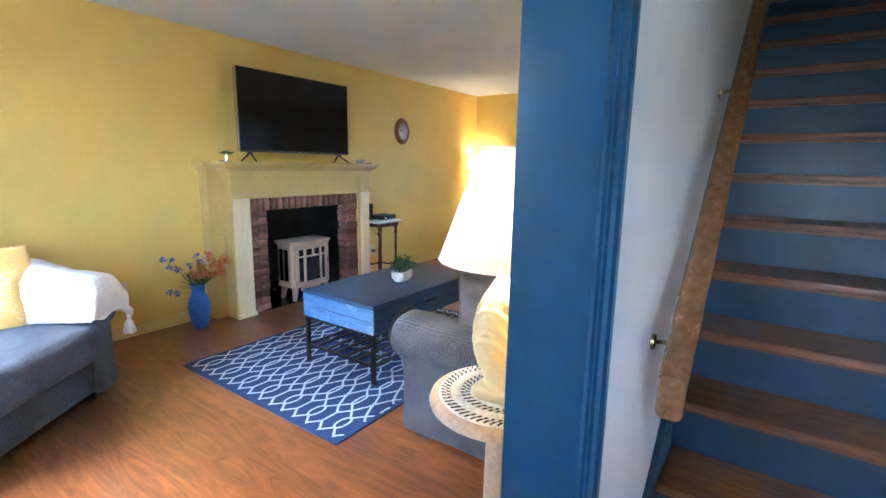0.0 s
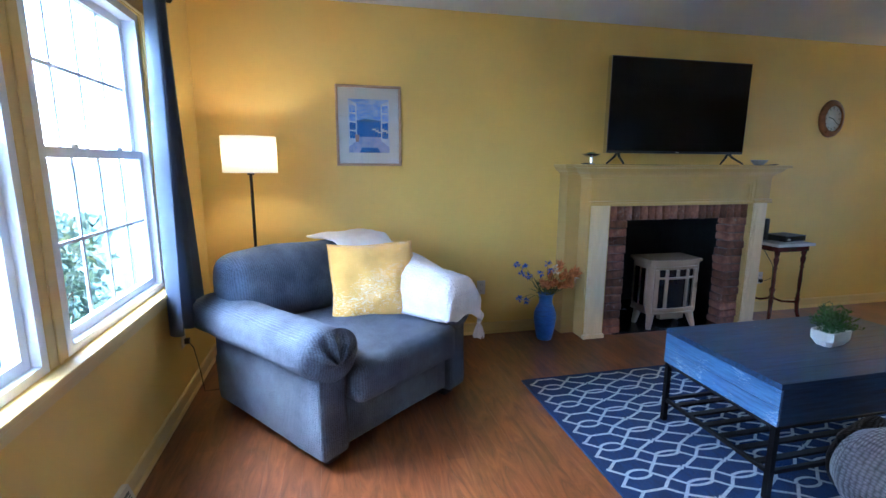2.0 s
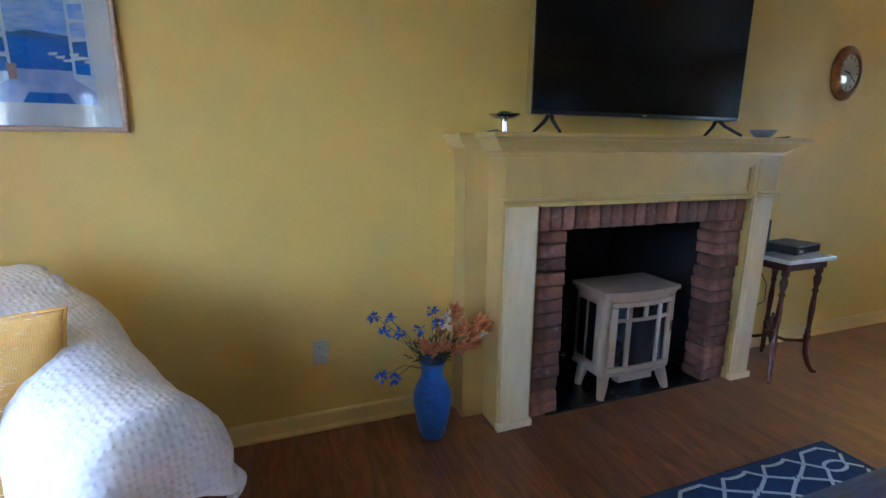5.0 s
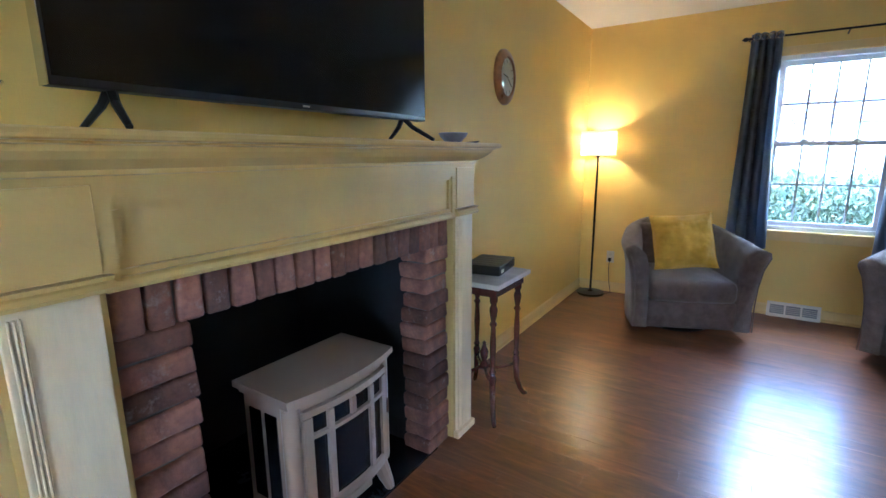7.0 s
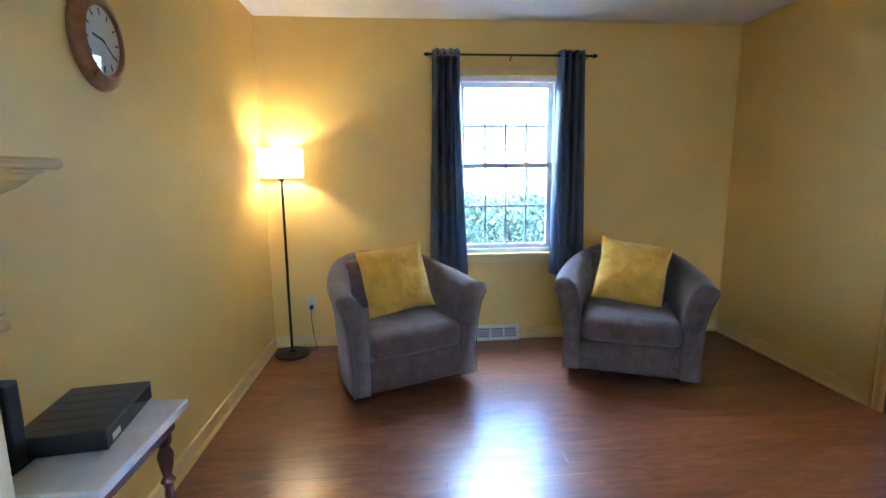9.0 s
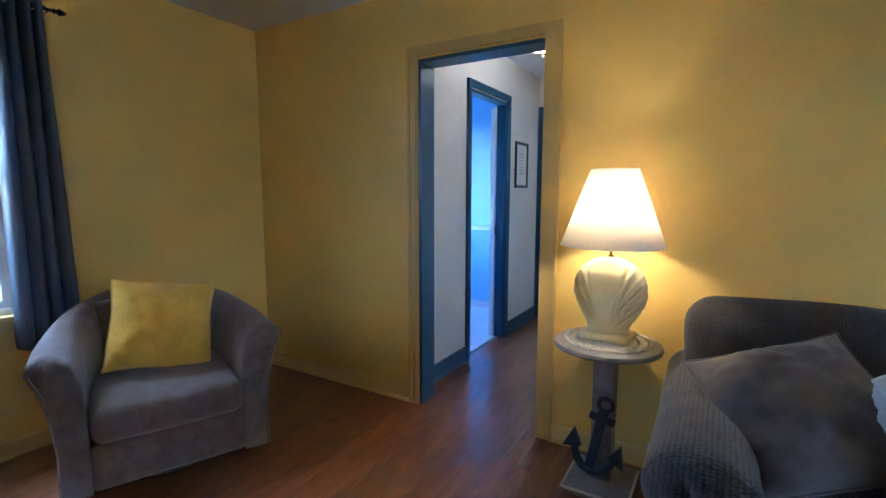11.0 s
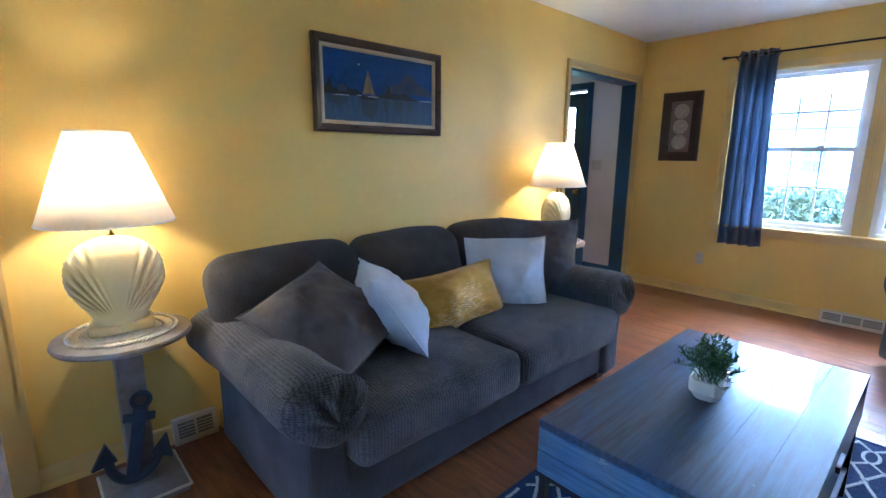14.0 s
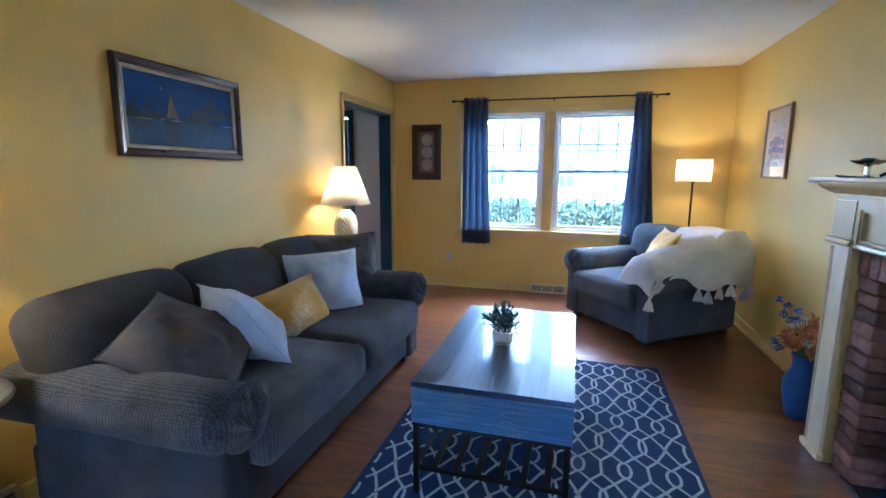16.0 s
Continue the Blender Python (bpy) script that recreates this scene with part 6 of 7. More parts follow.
for k, (x, y, z, kind) in enumerate([(-0.27, -0.05, 0.63, "blue"), (-0.23, -0.04, 0.55, "blue"), (-0.25, -0.06, 0.36, "blue"), (-0.19, -0.05, 0.34, "blue"), (-0.20, -0.03, 0.60, "blue"), (-0.02, -0.05, 0.62, "blue"), (-0.08, -0.06, 0.55, "blue"), (0.0, -0.06, 0.57, "blue"), (-0.15, 0.0, 0.52, "blue"),
                                     (0.05, -0.04, 0.59, "cream"), (0.03, -0.08, 0.56, "cream"), (0.2, -0.08, 0.50, "cream"), (0.1, -0.02, 0.60, "rust"), (0.12, -0.07, 0.54, "rust"), (0.2, -0.06, 0.55, "rust"), (0.16, -0.1, 0.50, "rust"), (0.02, -0.1, 0.48, "rust"), (-0.03, -0.09, 0.46, "rust"), (0.24, -0.04, 0.52, "rust"), (0.08, -0.11, 0.46, "rust"), (0.18, -0.05, 0.44, "rust"), (-0.06, -0.06, 0.47, "rust"), (0.05, 0.03, 0.52, "rust")]):
    tip = Vector((x, y, z))
    root = Vector((x * 0.12, y * 0.1, 0.33))
    stem = part("stem", tube([root, root.lerp(tip, 0.5) + Vector((0, 0, 0.04)), tip], 0.0016, 4), FLOWER["stem"], vase)
    bm = bmesh.new()
    for j in range(46 if kind == "rust" else 18):
        d = Vector((rng.gauss(0, 1), rng.gauss(0, 1), rng.gauss(0.2, 0.8))).normalized()
        if kind == "rust":
            d = (d * 0.7 + (tip - root).normalized()).normalized()
            petal(bm, tip - (tip - root) * rng.uniform(0.0, 0.3), d, rng.uniform(0.035, 0.07), 0.011)
        else:
            petal(bm, tip + d * rng.uniform(0, 0.012), d, rng.uniform(0.02, 0.034), 0.009)
    part({"rust": "dried_bloom", "blue": "blue_flower", "cream": "cream_flower"}[kind], bm, FLOWER[kind], stem)
for k in range(14):
    bm = bmesh.new()
    a = rng.uniform(0, 6.28)
    d = Vector((math.cos(a), math.sin(a) * 0.6, rng.uniform(0.3, 1.6))).normalized()
    for j in range(5):
        petal(bm, Vector((0, 0, 0.35)) + d * (0.03 + 0.022 * j), (d + Vector((rng.gauss(0, 0.4), rng.gauss(0, 0.4), 0.2))).normalized(), rng.uniform(0.04, 0.07), 0.007)
    part("leaf_spray", bm, FLOWER["green"], vase)

# ---- curtains ----


def curtain_rod(name, x, y0, y1, z, s):
    th = thing(name, "thin black curtain rod with pointed finials", "curtain rod", group="curtain rods")
    part("rod", tube([(x, y0, z), (x, y1, z)], 0.008, 10), M_BLACK, th, smooth="all")
    for y, d in ((y0, -1), (y1, 1)):
        part("finial", lathe([(0, -0.0), (0.008, 0), (0.013, 0.008), (0.008, 0.016), (0.017, 0.03), (0.012, 0.045), (0, 0.062)], 14, m=Matrix.Translation((x, y, z)) @ Matrix.Rotation(-d * math.pi / 2, 4, "X")), M_BLACK, th, smooth=True)
    for y in ((y0 + 0.06), (y0 + y1) / 2, (y1 - 0.06)):
        part("bracket", tube([(x, y, z - 0.004), (x - s * 0.04, y, z - 0.012), (x - s * 0.078, y, z - 0.02)], 0.005, 6), M_BLACK, th)


def curtain(x, y0t, y1t, y0b, y1b, zt, zb, folds, seed, label):
    """Grommet curtain pushed to one side: deep folds that spread towards the hem."""
    th = thing("curtain", label, "curtain", group="curtains")

    def f(u, v):
        z = zt + (zb - zt) * v
        ya, yb = y0t + (y0b - y0t) * v ** 1.3, y1t + (y1b - y1t) * v ** 1.3
        ph = 2 * math.pi * folds * u + seed + 0.35 * math.sin(v * 3 + seed)
        amp = 0.032 + 0.012 * v
        return (x + amp * math.sin(ph) + 0.008 * math.sin(ph * 0.5 + v * 4), ya + (yb - ya) * u + 0.012 * math.cos(ph) * (0.4 + v), z + 0.006 * math.sin(ph + 1) * v)

    solid(part("panel", sheet(f, folds * 14, 40), M_CURTAIN, th, smooth="all"), 0.003)
    for k in range(folds * 2):
        u = (k + 0.5) / (folds * 2)
        p = f(u, 0.022)
        part("grommet", tube([(p[0] + 0.0, p[1] + 0.021 * math.cos(a), p[2] + 0.021 * math.sin(a)) for a in [2 * math.pi * i / 16 for i in range(17)]], 0.004, 6), M_CHROME, th, smooth="all")


curtain_rod("curtain_rod", 0.085, 0.79, 2.98, 2.19, 1)
curtain_rod("curtain_rod", RX - 0.085, 1.235, 2.415, 2.19, -1)
curtain(0.085, 0.885, 1.16, 0.87, 1.205, 2.225, 0.56, 4, 0.5, "slate-blue satin curtain drawn beside the front window")
curtain(0.085, 2.71, 2.87, 2.63, 2.99, 2.225, 0.52, 3, 2.0, "slate-blue satin curtain drawn beside the front window")
curtain(RX - 0.085, 1.265, 1.47, 1.225, 1.487, 2.225, 0.55, 4, 1.2, "slate-blue satin curtain drawn beside the back window")
curtain(RX - 0.085, 2.215, 2.415, 2.165, 2.455, 2.225, 0.575, 4, 3.0, "slate-blue satin curtain drawn beside the back window")

# ---- pictures ----
M_OAKFRAME = wood("pale_oak_frame", (0.36, 0.23, 0.15), (0.52, 0.36, 0.25), 0.4, "X", 0.6)
M_DARKFRAME = mat("dark_walnut_frame", (0.05, 0.022, 0.014), 0.3, vary=0.25, scale=12)
M_MATBOARD = mat("white_mat_board", (0.72, 0.72, 0.71), 0.8, vary=0.02, scale=10)
M_GOLDLINER = mat("cream_liner", (0.55, 0.44, 0.30), 0.5, vary=0.1, scale=20)


def frame_bm(w, h, t, d):
    """Mitred frame in the plane of x and z, facing -y."""
    bm = bmesh.new()
    prof = [(0, 0), (0, -d * 0.8), (t * 0.25, -d), (t * 0.7, -d * 0.9), (t, -d * 0.55), (t, 0)]
    rings = []
    for sx, sz in ((-1, -1), (1, -1), (1, 1), (-1, 1)):
        rings.append([bm.verts.new((sx * (w / 2 - i), y, sz * (h / 2 - i))) for i, y in prof])
    for k in range(4):
        a, b = rings[k], rings[(k + 1) % 4]
        for i in range(len(prof)):
            j = (i + 1) % len(prof)
            bm.faces.new((a[i], b[i], b[j], a[j]))
    bmesh.ops.recalc_face_normals(bm, faces=bm.faces[:])
    return bm


def poly(pts, y, y2):
    bm = bmesh.new()
    a = [bm.verts.new((x, y, z)) for x, z in pts]
    b = [bm.verts.new((x, y2, z)) for x, z in pts]
    bm.faces.new(a)
    bm.faces.new(b[::-1])
    for i in range(len(pts)):
        j = (i + 1) % len(pts)
        bm.faces.new((a[i], a[j], b[j], b[i]))
    bmesh.ops.recalc_face_normals(bm, faces=bm.faces[:])
    return bm


def rect(x0, x1, z0, z1, y, t=0.0006):
    return boxes(((x0, y - t, z0), (x1, y, z1)))


def paint(name, c, s=None, scale=12, stretch=(1, 1, 1)):
    return mat(name, c, 0.55, vary=0.2, scale=scale, second=s, stretch=stretch, spec=0.2)


# print of open doors over a harbour
pic = thing("framed_print", "framed print of open white doors over a blue harbour", "picture", pose(1.137, 3.668, 1.635))
part("frame", frame_bm(0.462, 0.56, 0.018, 0.022), M_OAKFRAME, pic)
part("mat_board", boxes(((-0.214, -0.008, -0.268), (0.214, -0.004, 0.268))), M_MATBOARD, pic)
P_SKY, P_SEA = paint("print_sky", (0.09, 0.28, 0.78), (0.55, 0.68, 0.85), 14, (1, 1, 3)), paint("print_sea", (0.015, 0.11, 0.48), (0.05, 0.22, 0.6), 20, (1, 1, 4))
P_TERR, P_LEAF, P_ROSE = paint("print_terrace", (0.45, 0.48, 0.68), (0.26, 0.36, 0.66), 20), paint("print_doors", (0.68, 0.74, 0.82), (0.5, 0.6, 0.75), 20), paint("print_rose", (0.45, 0.30, 0.28), None, 20)
y = -0.0085
part("sky", rect(-0.145, 0.145, 0.04, 0.185, y), P_SKY, pic)
part("sea", rect(-0.145, 0.145, -0.075, 0.0395, y), P_SEA, pic)
part("terrace", rect(-0.145, 0.145, -0.185, -0.0755, y), P_TERR, pic)
part("far_shore", poly([(-0.10, 0.03), (-0.03, 0.05), (0.05, 0.042), (0.1, 0.03)], y - 0.0007, y - 0.0013), paint("print_shore", (0.10, 0.22, 0.48)), pic)
part("step", poly([(-0.07, -0.185), (0.08, -0.185), (0.06, -0.15), (-0.05, -0.15)], y - 0.0007, y - 0.0013), P_SEA, pic)
for s in (-1, 1):
    leaf = part("door_leaf", poly([(s * 0.145, 0.178), (s * 0.085, 0.155), (s * 0.085, -0.10), (s * 0.145, -0.145)], y - 0.0014, y - 0.002), P_LEAF, pic)
    for k in range(4):
        z = 0.125 - 0.06 * k
        part("door_pane", poly([(s * 0.136, z + 0.02), (s * 0.094, z + 0.014), (s * 0.094, z - 0.03), (s * 0.136, z - 0.032)], y - 0.0021, y - 0.0026), P_SEA if k > 1 else P_SKY, leaf)
for k in range(6):
    x = 0.02 + 0.02 * k
    part("boat", poly([(x, -0.02 - 0.01 * (k % 3)), (x + 0.03, -0.015 - 0.01 * (k % 3)), (x + 0.026, -0.026 - 0.01 * (k % 3)), (x + 0.005, -0.028 - 0.01 * (k % 3))], y - 0.0027, y - 0.003), M_MATBOARD, pic)
part("flower_pot", poly([(-0.10, -0.06), (-0.07, -0.06), (-0.075, -0.11), (-0.095, -0.11)], y - 0.0027, y - 0.0032), P_ROSE, pic)
pg = part("glazing", boxes(((-0.213, -0.0135, -0.267), (0.213, -0.0125, 0.267))), M_GLASS, pic)
pg.visible_shadow = False

# painting of a sailing boat at night
pt = thing("framed_painting", "dark-framed painting of a sailing boat on blue water at dusk", "painting", pose(3.233, 0.002, 1.6985, 0, 0, 180))
part("frame", frame_bm(0.87, 0.487, 0.042, 0.032), M_DARKFRAME, pt)
part("liner", frame_bm(0.79, 0.407, 0.022, 0.018), M_GOLDLINER, pt)
y = -0.006
part("sky", boxes(((-0.385, y, -0.04), (0.385, y + 0.004, 0.195))), paint("dusk_sky", (0.007, 0.04, 0.17), (0.016, 0.075, 0.26), 5, (1, 1, 3)), pt)
part("water", boxes(((-0.385, y, -0.195), (0.385, y + 0.004, -0.0401))), paint("dusk_water", (0.02, 0.06, 0.15), (0.07, 0.11, 0.17), 16, (3, 1, 0.8)), pt)
P_CLOUD, P_GREYCLOUD, P_DARK = paint("dusk_cloud", (0.007, 0.034, 0.135), (0.014, 0.06, 0.21), 9), paint("grey_cloud", (0.02, 0.04, 0.10), (0.075, 0.07, 0.085), 9), paint("dark_shore", (0.006, 0.012, 0.016), (0.02, 0.022, 0.02), 30)
P_SAIL, P_FOAM, P_MIRROR = paint("tan_sail", (0.30, 0.20, 0.105), (0.2, 0.13, 0.065), 20), paint("pale_foam", (0.5, 0.52, 0.53), (0.26, 0.32, 0.38), 30), paint("water_mirror", (0.05, 0.055, 0.06), (0.03, 0.06, 0.12), 24, (4, 1, 0.6))


def ragged(x0, x1, z0, h, n, sd, foot=0.0):
    """A painted mass with an uneven upper edge."""
    up = []
    for i in range(n + 1):
        e = max(0.0, math.sin(math.pi * i / n)) ** 0.5
        up.append((x1 + (x0 - x1) * i / n, z0 + h * (0.15 + 0.85 * e) * (0.65 + 0.7 * noise.noise(Vector((i * 0.24, sd * 3.7, 0.4))) + 0.12 * noise.noise(Vector((i * 0.9, sd, 1.4))))))
    return [(x0 + (x1 - x0) * i / n, z0 - foot * abs(noise.noise(Vector((i * 0.9, sd, 2.0))))) for i in range(n + 1)] + up


for x0, x1, z0, h, sd, mt in ((-0.384, -0.06, -0.03, 0.15, 1, P_CLOUD), (-0.10, 0.16, -0.03, 0.12, 2, P_CLOUD), (0.02, 0.383, -0.01, 0.11, 3, P_GREYCLOUD)):
    part("cloud", poly(ragged(x0, x1, z0, h, 26, sd), y - 0.0004 * sd, y - 0.0004 * sd - 0.0003), mt, pt)
part("moon", lathe([(0, 0), (0.005, 0), (0.005, 0.0004), (0, 0.0004)], 16, m=pose(-0.155, y - 0.002, 0.118, 90)), P_FOAM, pt)
for x0, x1, z in ((-0.06, -0.035, 0.068), (0.0, 0.055, 0.09), (-0.19, -0.16, 0.125)):
    part("cloud_rim", poly([(x0, z), ((x0 + x1) / 2, z + 0.012), (x1, z + 0.016), ((x0 + x1) / 2, z + 0.007)], y - 0.0022, y - 0.0025), P_GREYCLOUD, pt)
for x0, x1, h, sd in ((-0.384, -0.30, 0.10, 5), (-0.34, -0.12, 0.055, 6), (-0.05, 0.06, 0.03, 7), (0.03, 0.26, 0.045, 8), (0.015, 0.055, 0.075, 9)):
    part("shore", poly(ragged(x0, x1, -0.045, h, 22, sd, 0.01), y - 0.0018 - 0.0001 * sd, y - 0.0019 - 0.0001 * sd), P_DARK, pt)
for x0, x1, z1, sd in ((-0.36, -0.22, -0.11, 1), (-0.15, -0.02, -0.17, 2), (0.0, 0.05, -0.14, 3), (0.08, 0.15, -0.13, 4), (0.17, 0.22, -0.11, 5)):
    part("reflection", poly([(x0, -0.052), (x1, -0.052), (x1 - 0.01, (z1 - 0.05) / 2), ((x0 + x1) / 2 + 0.01, z1), (x0 + 0.012, z1 * 0.8)], y - 0.0004, y - 0.0008), P_MIRROR, pt)
for x0, x1, z in ((-0.33, -0.22, -0.052), (-0.18, -0.14, -0.046), (0.25, 0.384, -0.043)):
    part("foam_line", poly([(x0, z), (x1, z + 0.002), (x1, z + 0.005), ((x0 + x1) / 2, z + 0.006)], y - 0.0029, y - 0.0032), P_FOAM, pt)
part("house", poly([(-0.29, -0.03), (-0.235, -0.03), (-0.235, -0.005), (-0.262, 0.006), (-0.29, -0.004)], y - 0.0029, y - 0.0031), P_GREYCLOUD, pt)
part("sail", poly([(-0.135, -0.035), (-0.118, 0.03), (-0.098, 0.098), (-0.09, -0.03)], y - 0.0033, y - 0.0036), P_SAIL, pt)
part("sail", poly([(-0.086, -0.032), (-0.096, 0.09), (-0.075, 0.02), (-0.055, -0.036)], y - 0.0033, y - 0.0036), P_SAIL, pt)
part("hull", poly([(-0.16, -0.046), (-0.03, -0.044), (-0.045, -0.06), (-0.14, -0.064)], y - 0.0037, y - 0.004), P_DARK, pt)
part("deck", poly([(-0.10, -0.043), (-0.03, -0.041), (-0.035, -0.046), (-0.10, -0.047)], y - 0.0041, y - 0.0043), P_FOAM, pt)

# three sand-dollar panel
dp = thing("shadow_box", "dark framed panel with three pale sand-dollar discs", "wall art", pose(0.002, 0.411, 1.622, 0, 0, 90))
part("frame", frame_bm(0.362, 0.648, 0.085, 0.03), M_DARKFRAME, dp)
part("backing", boxes(((-0.11, -0.008, -0.255), (0.11, -0.002, 0.255))), paint("grey_slate", (0.14, 0.13, 0.13), (0.22, 0.12, 0.09), 9), dp)
for k in (-1, 0, 1):
    dsk = part("disc", lathe([(0, 0), (0.068, 0), (0.07, 0.004), (0.062, 0.009), (0.05, 0.01), (0.045, 0.007), (0.03, 0.009), (0, 0.012)], 32, m=Matrix.Translation((0.0, -0.009, k * 0.145)) @ Matrix.Rotation(math.pi / 2, 4, "X")), mat("pale_plaster", (0.42, 0.36, 0.27), 0.7, vary=0.2, scale=40, bump=0.5, bump_scale=120), dp, "pale plaster disc", smooth=True)

# clock
M_CLOCKWOOD = mat("oak_clock_rim", (0.28, 0.11, 0.035), 0.3, vary=0.25, scale=18)
clock = thing("wall_clock", "oval oak wall clock with a white face", "clock", pose(5.335, 3.668, 1.796))
sq = Matrix.Rotation(math.pi / 2, 4, "X") @ Matrix.Diagonal((0.86, 1, 1, 1))
part("rim", lathe([(0.112, 0.004), (0.11, 0.028), (0.118, 0.034), (0.13, 0.032), (0.142, 0.024), (0.158, 0.02), (0.166, 0.01), (0.166, 0)], 56, m=sq), M_CLOCKWOOD, clock, smooth=True)
part("face", lathe([(0, 0.006), (0.113, 0.006), (0.113, 0.0), (0, 0)], 48, m=sq), M_MATBOARD, clock)
for k in range(12):
    a = 2 * math.pi * k / 12
    part("hour_mark", boxes(((-0.003, -0.0078, -0.011), (0.003, -0.0065, 0.011))), M_BLACK, clock, m=Matrix.Translation((0.078 * math.sin(a), 0, 0.092 * math.cos(a))) @ Matrix.Rotation(a, 4, "Y"))
for ln, w, a in ((0.05, 0.0035, 4.95), (0.075, 0.0025, 2.25)):
    part("hand_pointer", boxes(((-w, -0.0105, -0.012), (w, -0.009, ln))), M_BLACK, clock, m=Matrix.Rotation(a, 4, "Y"))
cg = part("lens", lathe([(0.112, 0.026), (0.08, 0.031), (0.04, 0.034), (0, 0.035)], 48, m=sq), M_GLASS, clock, smooth="all")
cg.visible_shadow = False

# ---- outlets, registers, switch ----


def outlet(m, plug, label):
    th = thing("outlet", label, "outlet", m, "outlets")
    part("plate", bevelled(((-0.035, -0.006, -0.057), (0.035, 0, 0.057)), r=0.003), M_PLATE, th)
    for z in (-0.024, 0.024):
        so = part("socket", lathe([(0, 0), (0.0165, 0), (0.0165, 0.0025), (0, 0.0025)], 20, m=pose(0, -0.006, z, 90)), M_PLATE, th)
        for x in (-0.006, 0.006):
            part("slot", boxes(((x - 0.001, -0.0092, z - 0.005), (x + 0.001, -0.0086, z + 0.006))), M_BLACK, so)
    if plug:
        part("plug", bevelled(((-0.014, -0.035, -0.04), (0.014, -0.0093, -0.008)), r=0.004), M_BLACK, th)


outlet(pose(2.006, RY - 0.001, 0.391), False, "cream duplex outlet on the yellow wall")
outlet(pose(0.001, 0.711, 0.368, 0, 0, 90), False, "cream duplex outlet under the wall panel")
outlet(pose(RX - 0.001, 3.372, 0.345, 0, 0, -90), True, "cream duplex outlet with a lamp plugged in")
outlet(pose(0.001, 2.99, 0.39, 0, 0, 90), True, "cream duplex outlet with a plug beside the armchair")
outlet(pose(4.76, RY - 0.001, 0.33), True, "cream duplex outlet with cords behind the stand")


def register(m, w, h, label):
    """Baseboard heat register: a sloped metal front with louvres."""
    th = thing("floor_register", label, "register", m, "registers")
    part("housing", extrude([(0, 0), (-0.05, 0), (-0.05, 0.018), (-0.022, h), (0, h)], -w / 2, w / 2), M_PLATE, th)
    n = max(2, int(w / 0.11))
    for k in range(n):
        x0 = -w / 2 + 0.02 + k * (w - 0.03) / n
        x1 = x0 + (w - 0.03) / n - 0.012
        g = bmesh.new()
        vs = [g.verts.new(p) for p in ((x0, -0.0475, 0.028), (x1, -0.0475, 0.028), (x1, -0.029, h - 0.018), (x0, -0.029, h - 0.018))]
        g.faces.new(vs)
        gr2 = solid(part("grille", g, mat("register_grille", (0.16, 0.16, 0.16), 0.5, 0.4, vary=0.1), th), 0.003, 0)
        for j in range(1, 5):
            t = j / 5
            part("louvre", boxes(((x0, -0.0475 + 0.0185 * t - 0.004, 0.028 + (h - 0.046) * t - 0.0015), (x1, -0.0475 + 0.0185 * t, 0.028 + (h - 0.046) * t + 0.0015))), M_PLATE, gr2)


register(pose(0.0, 1.898, 0.002, 0, 0, 90), 0.41, 0.10, "cream metal baseboard register under the front window")
register(pose(RX, 1.905, 0.002, 0, 0, -90), 0.355, 0.115, "cream metal baseboard register under the back window")
register(pose(4.365, 0.0, 0.002, 0, 0, 180), 0.19, 0.115, "cream metal baseboard register beside the sofa")
sw = thing("light_switch", "cream double light switch by the front door", "switch", pose(0.001, -0.455, 1.24, 0, 0, 90))
part("plate", bevelled(((-0.058, -0.006, -0.057), (0.058, 0, 0.057)), r=0.003), M_PLATE, sw)
for x in (-0.023, 0.023):
    part("toggle", bevelled(((x - 0.005, -0.018, -0.004), (x + 0.005, -0.006, 0.012)), r=0.002), M_PLATE, sw)

# ---- front door ----
fd = tagged(thing("door_1", "dark green front door with a glazed upper part, closed", "door"), kind="structure")
dl = bmesh.new()
for lo, hi in (((-0.075, FRONT[0] + 0.02, 0.01), (-0.03, FRONT[1] - 0.02, 1.10)), ((-0.075, FRONT[0] + 0.02, 1.10), (-0.03, FRONT[0] + 0.15, 2.04)), ((-0.075, FRONT[1] - 0.15, 1.10), (-0.03, FRONT[1] - 0.02, 2.04)), ((-0.075, FRONT[0] + 0.15, 1.9), (-0.03, FRONT[1] - 0.15, 2.04))):
    box(dl, lo, hi)
part("leaf", dl, M_GREENDOOR, fd)
gy0, gy1 = FRONT[0] + 0.15, FRONT[1] - 0.15
for i in range(3):
    for j in range(3):
        w = (gy1 - gy0) / 3
        pn = part("pane", boxes(((-0.056, gy0 + w * i + 0.012, 1.11 + 0.262 * j + 0.01), (-0.052, gy0 + w * (i + 1) - 0.012, 1.11 + 0.262 * (j + 1) - 0.01))), M_GLASS, fd)
        pn.visible_shadow = False
for i in range(4):
    w = (gy1 - gy0) / 3
    part("glazing_bar", boxes(((-0.066, gy0 + w * i - 0.0118, 1.10), (-0.04, gy0 + w * i + 0.0118, 1.90))), M_GREENDOOR, fd)
    part("glazing_bar", boxes(((-0.0655, gy0, 1.11 + 0.262 * i - 0.0098), (-0.0405, gy1, 1.11 + 0.262 * i + 0.0098))), M_GREENDOOR, fd)
for i in range(2):
    part("raised_panel", bevelled(((-0.0298, FRONT[0] + 0.1 + 0.36 * i, 0.2), (-0.022, FRONT[0] + 0.4 + 0.36 * i, 0.95)), r=0.003), M_GREENDOOR, fd)
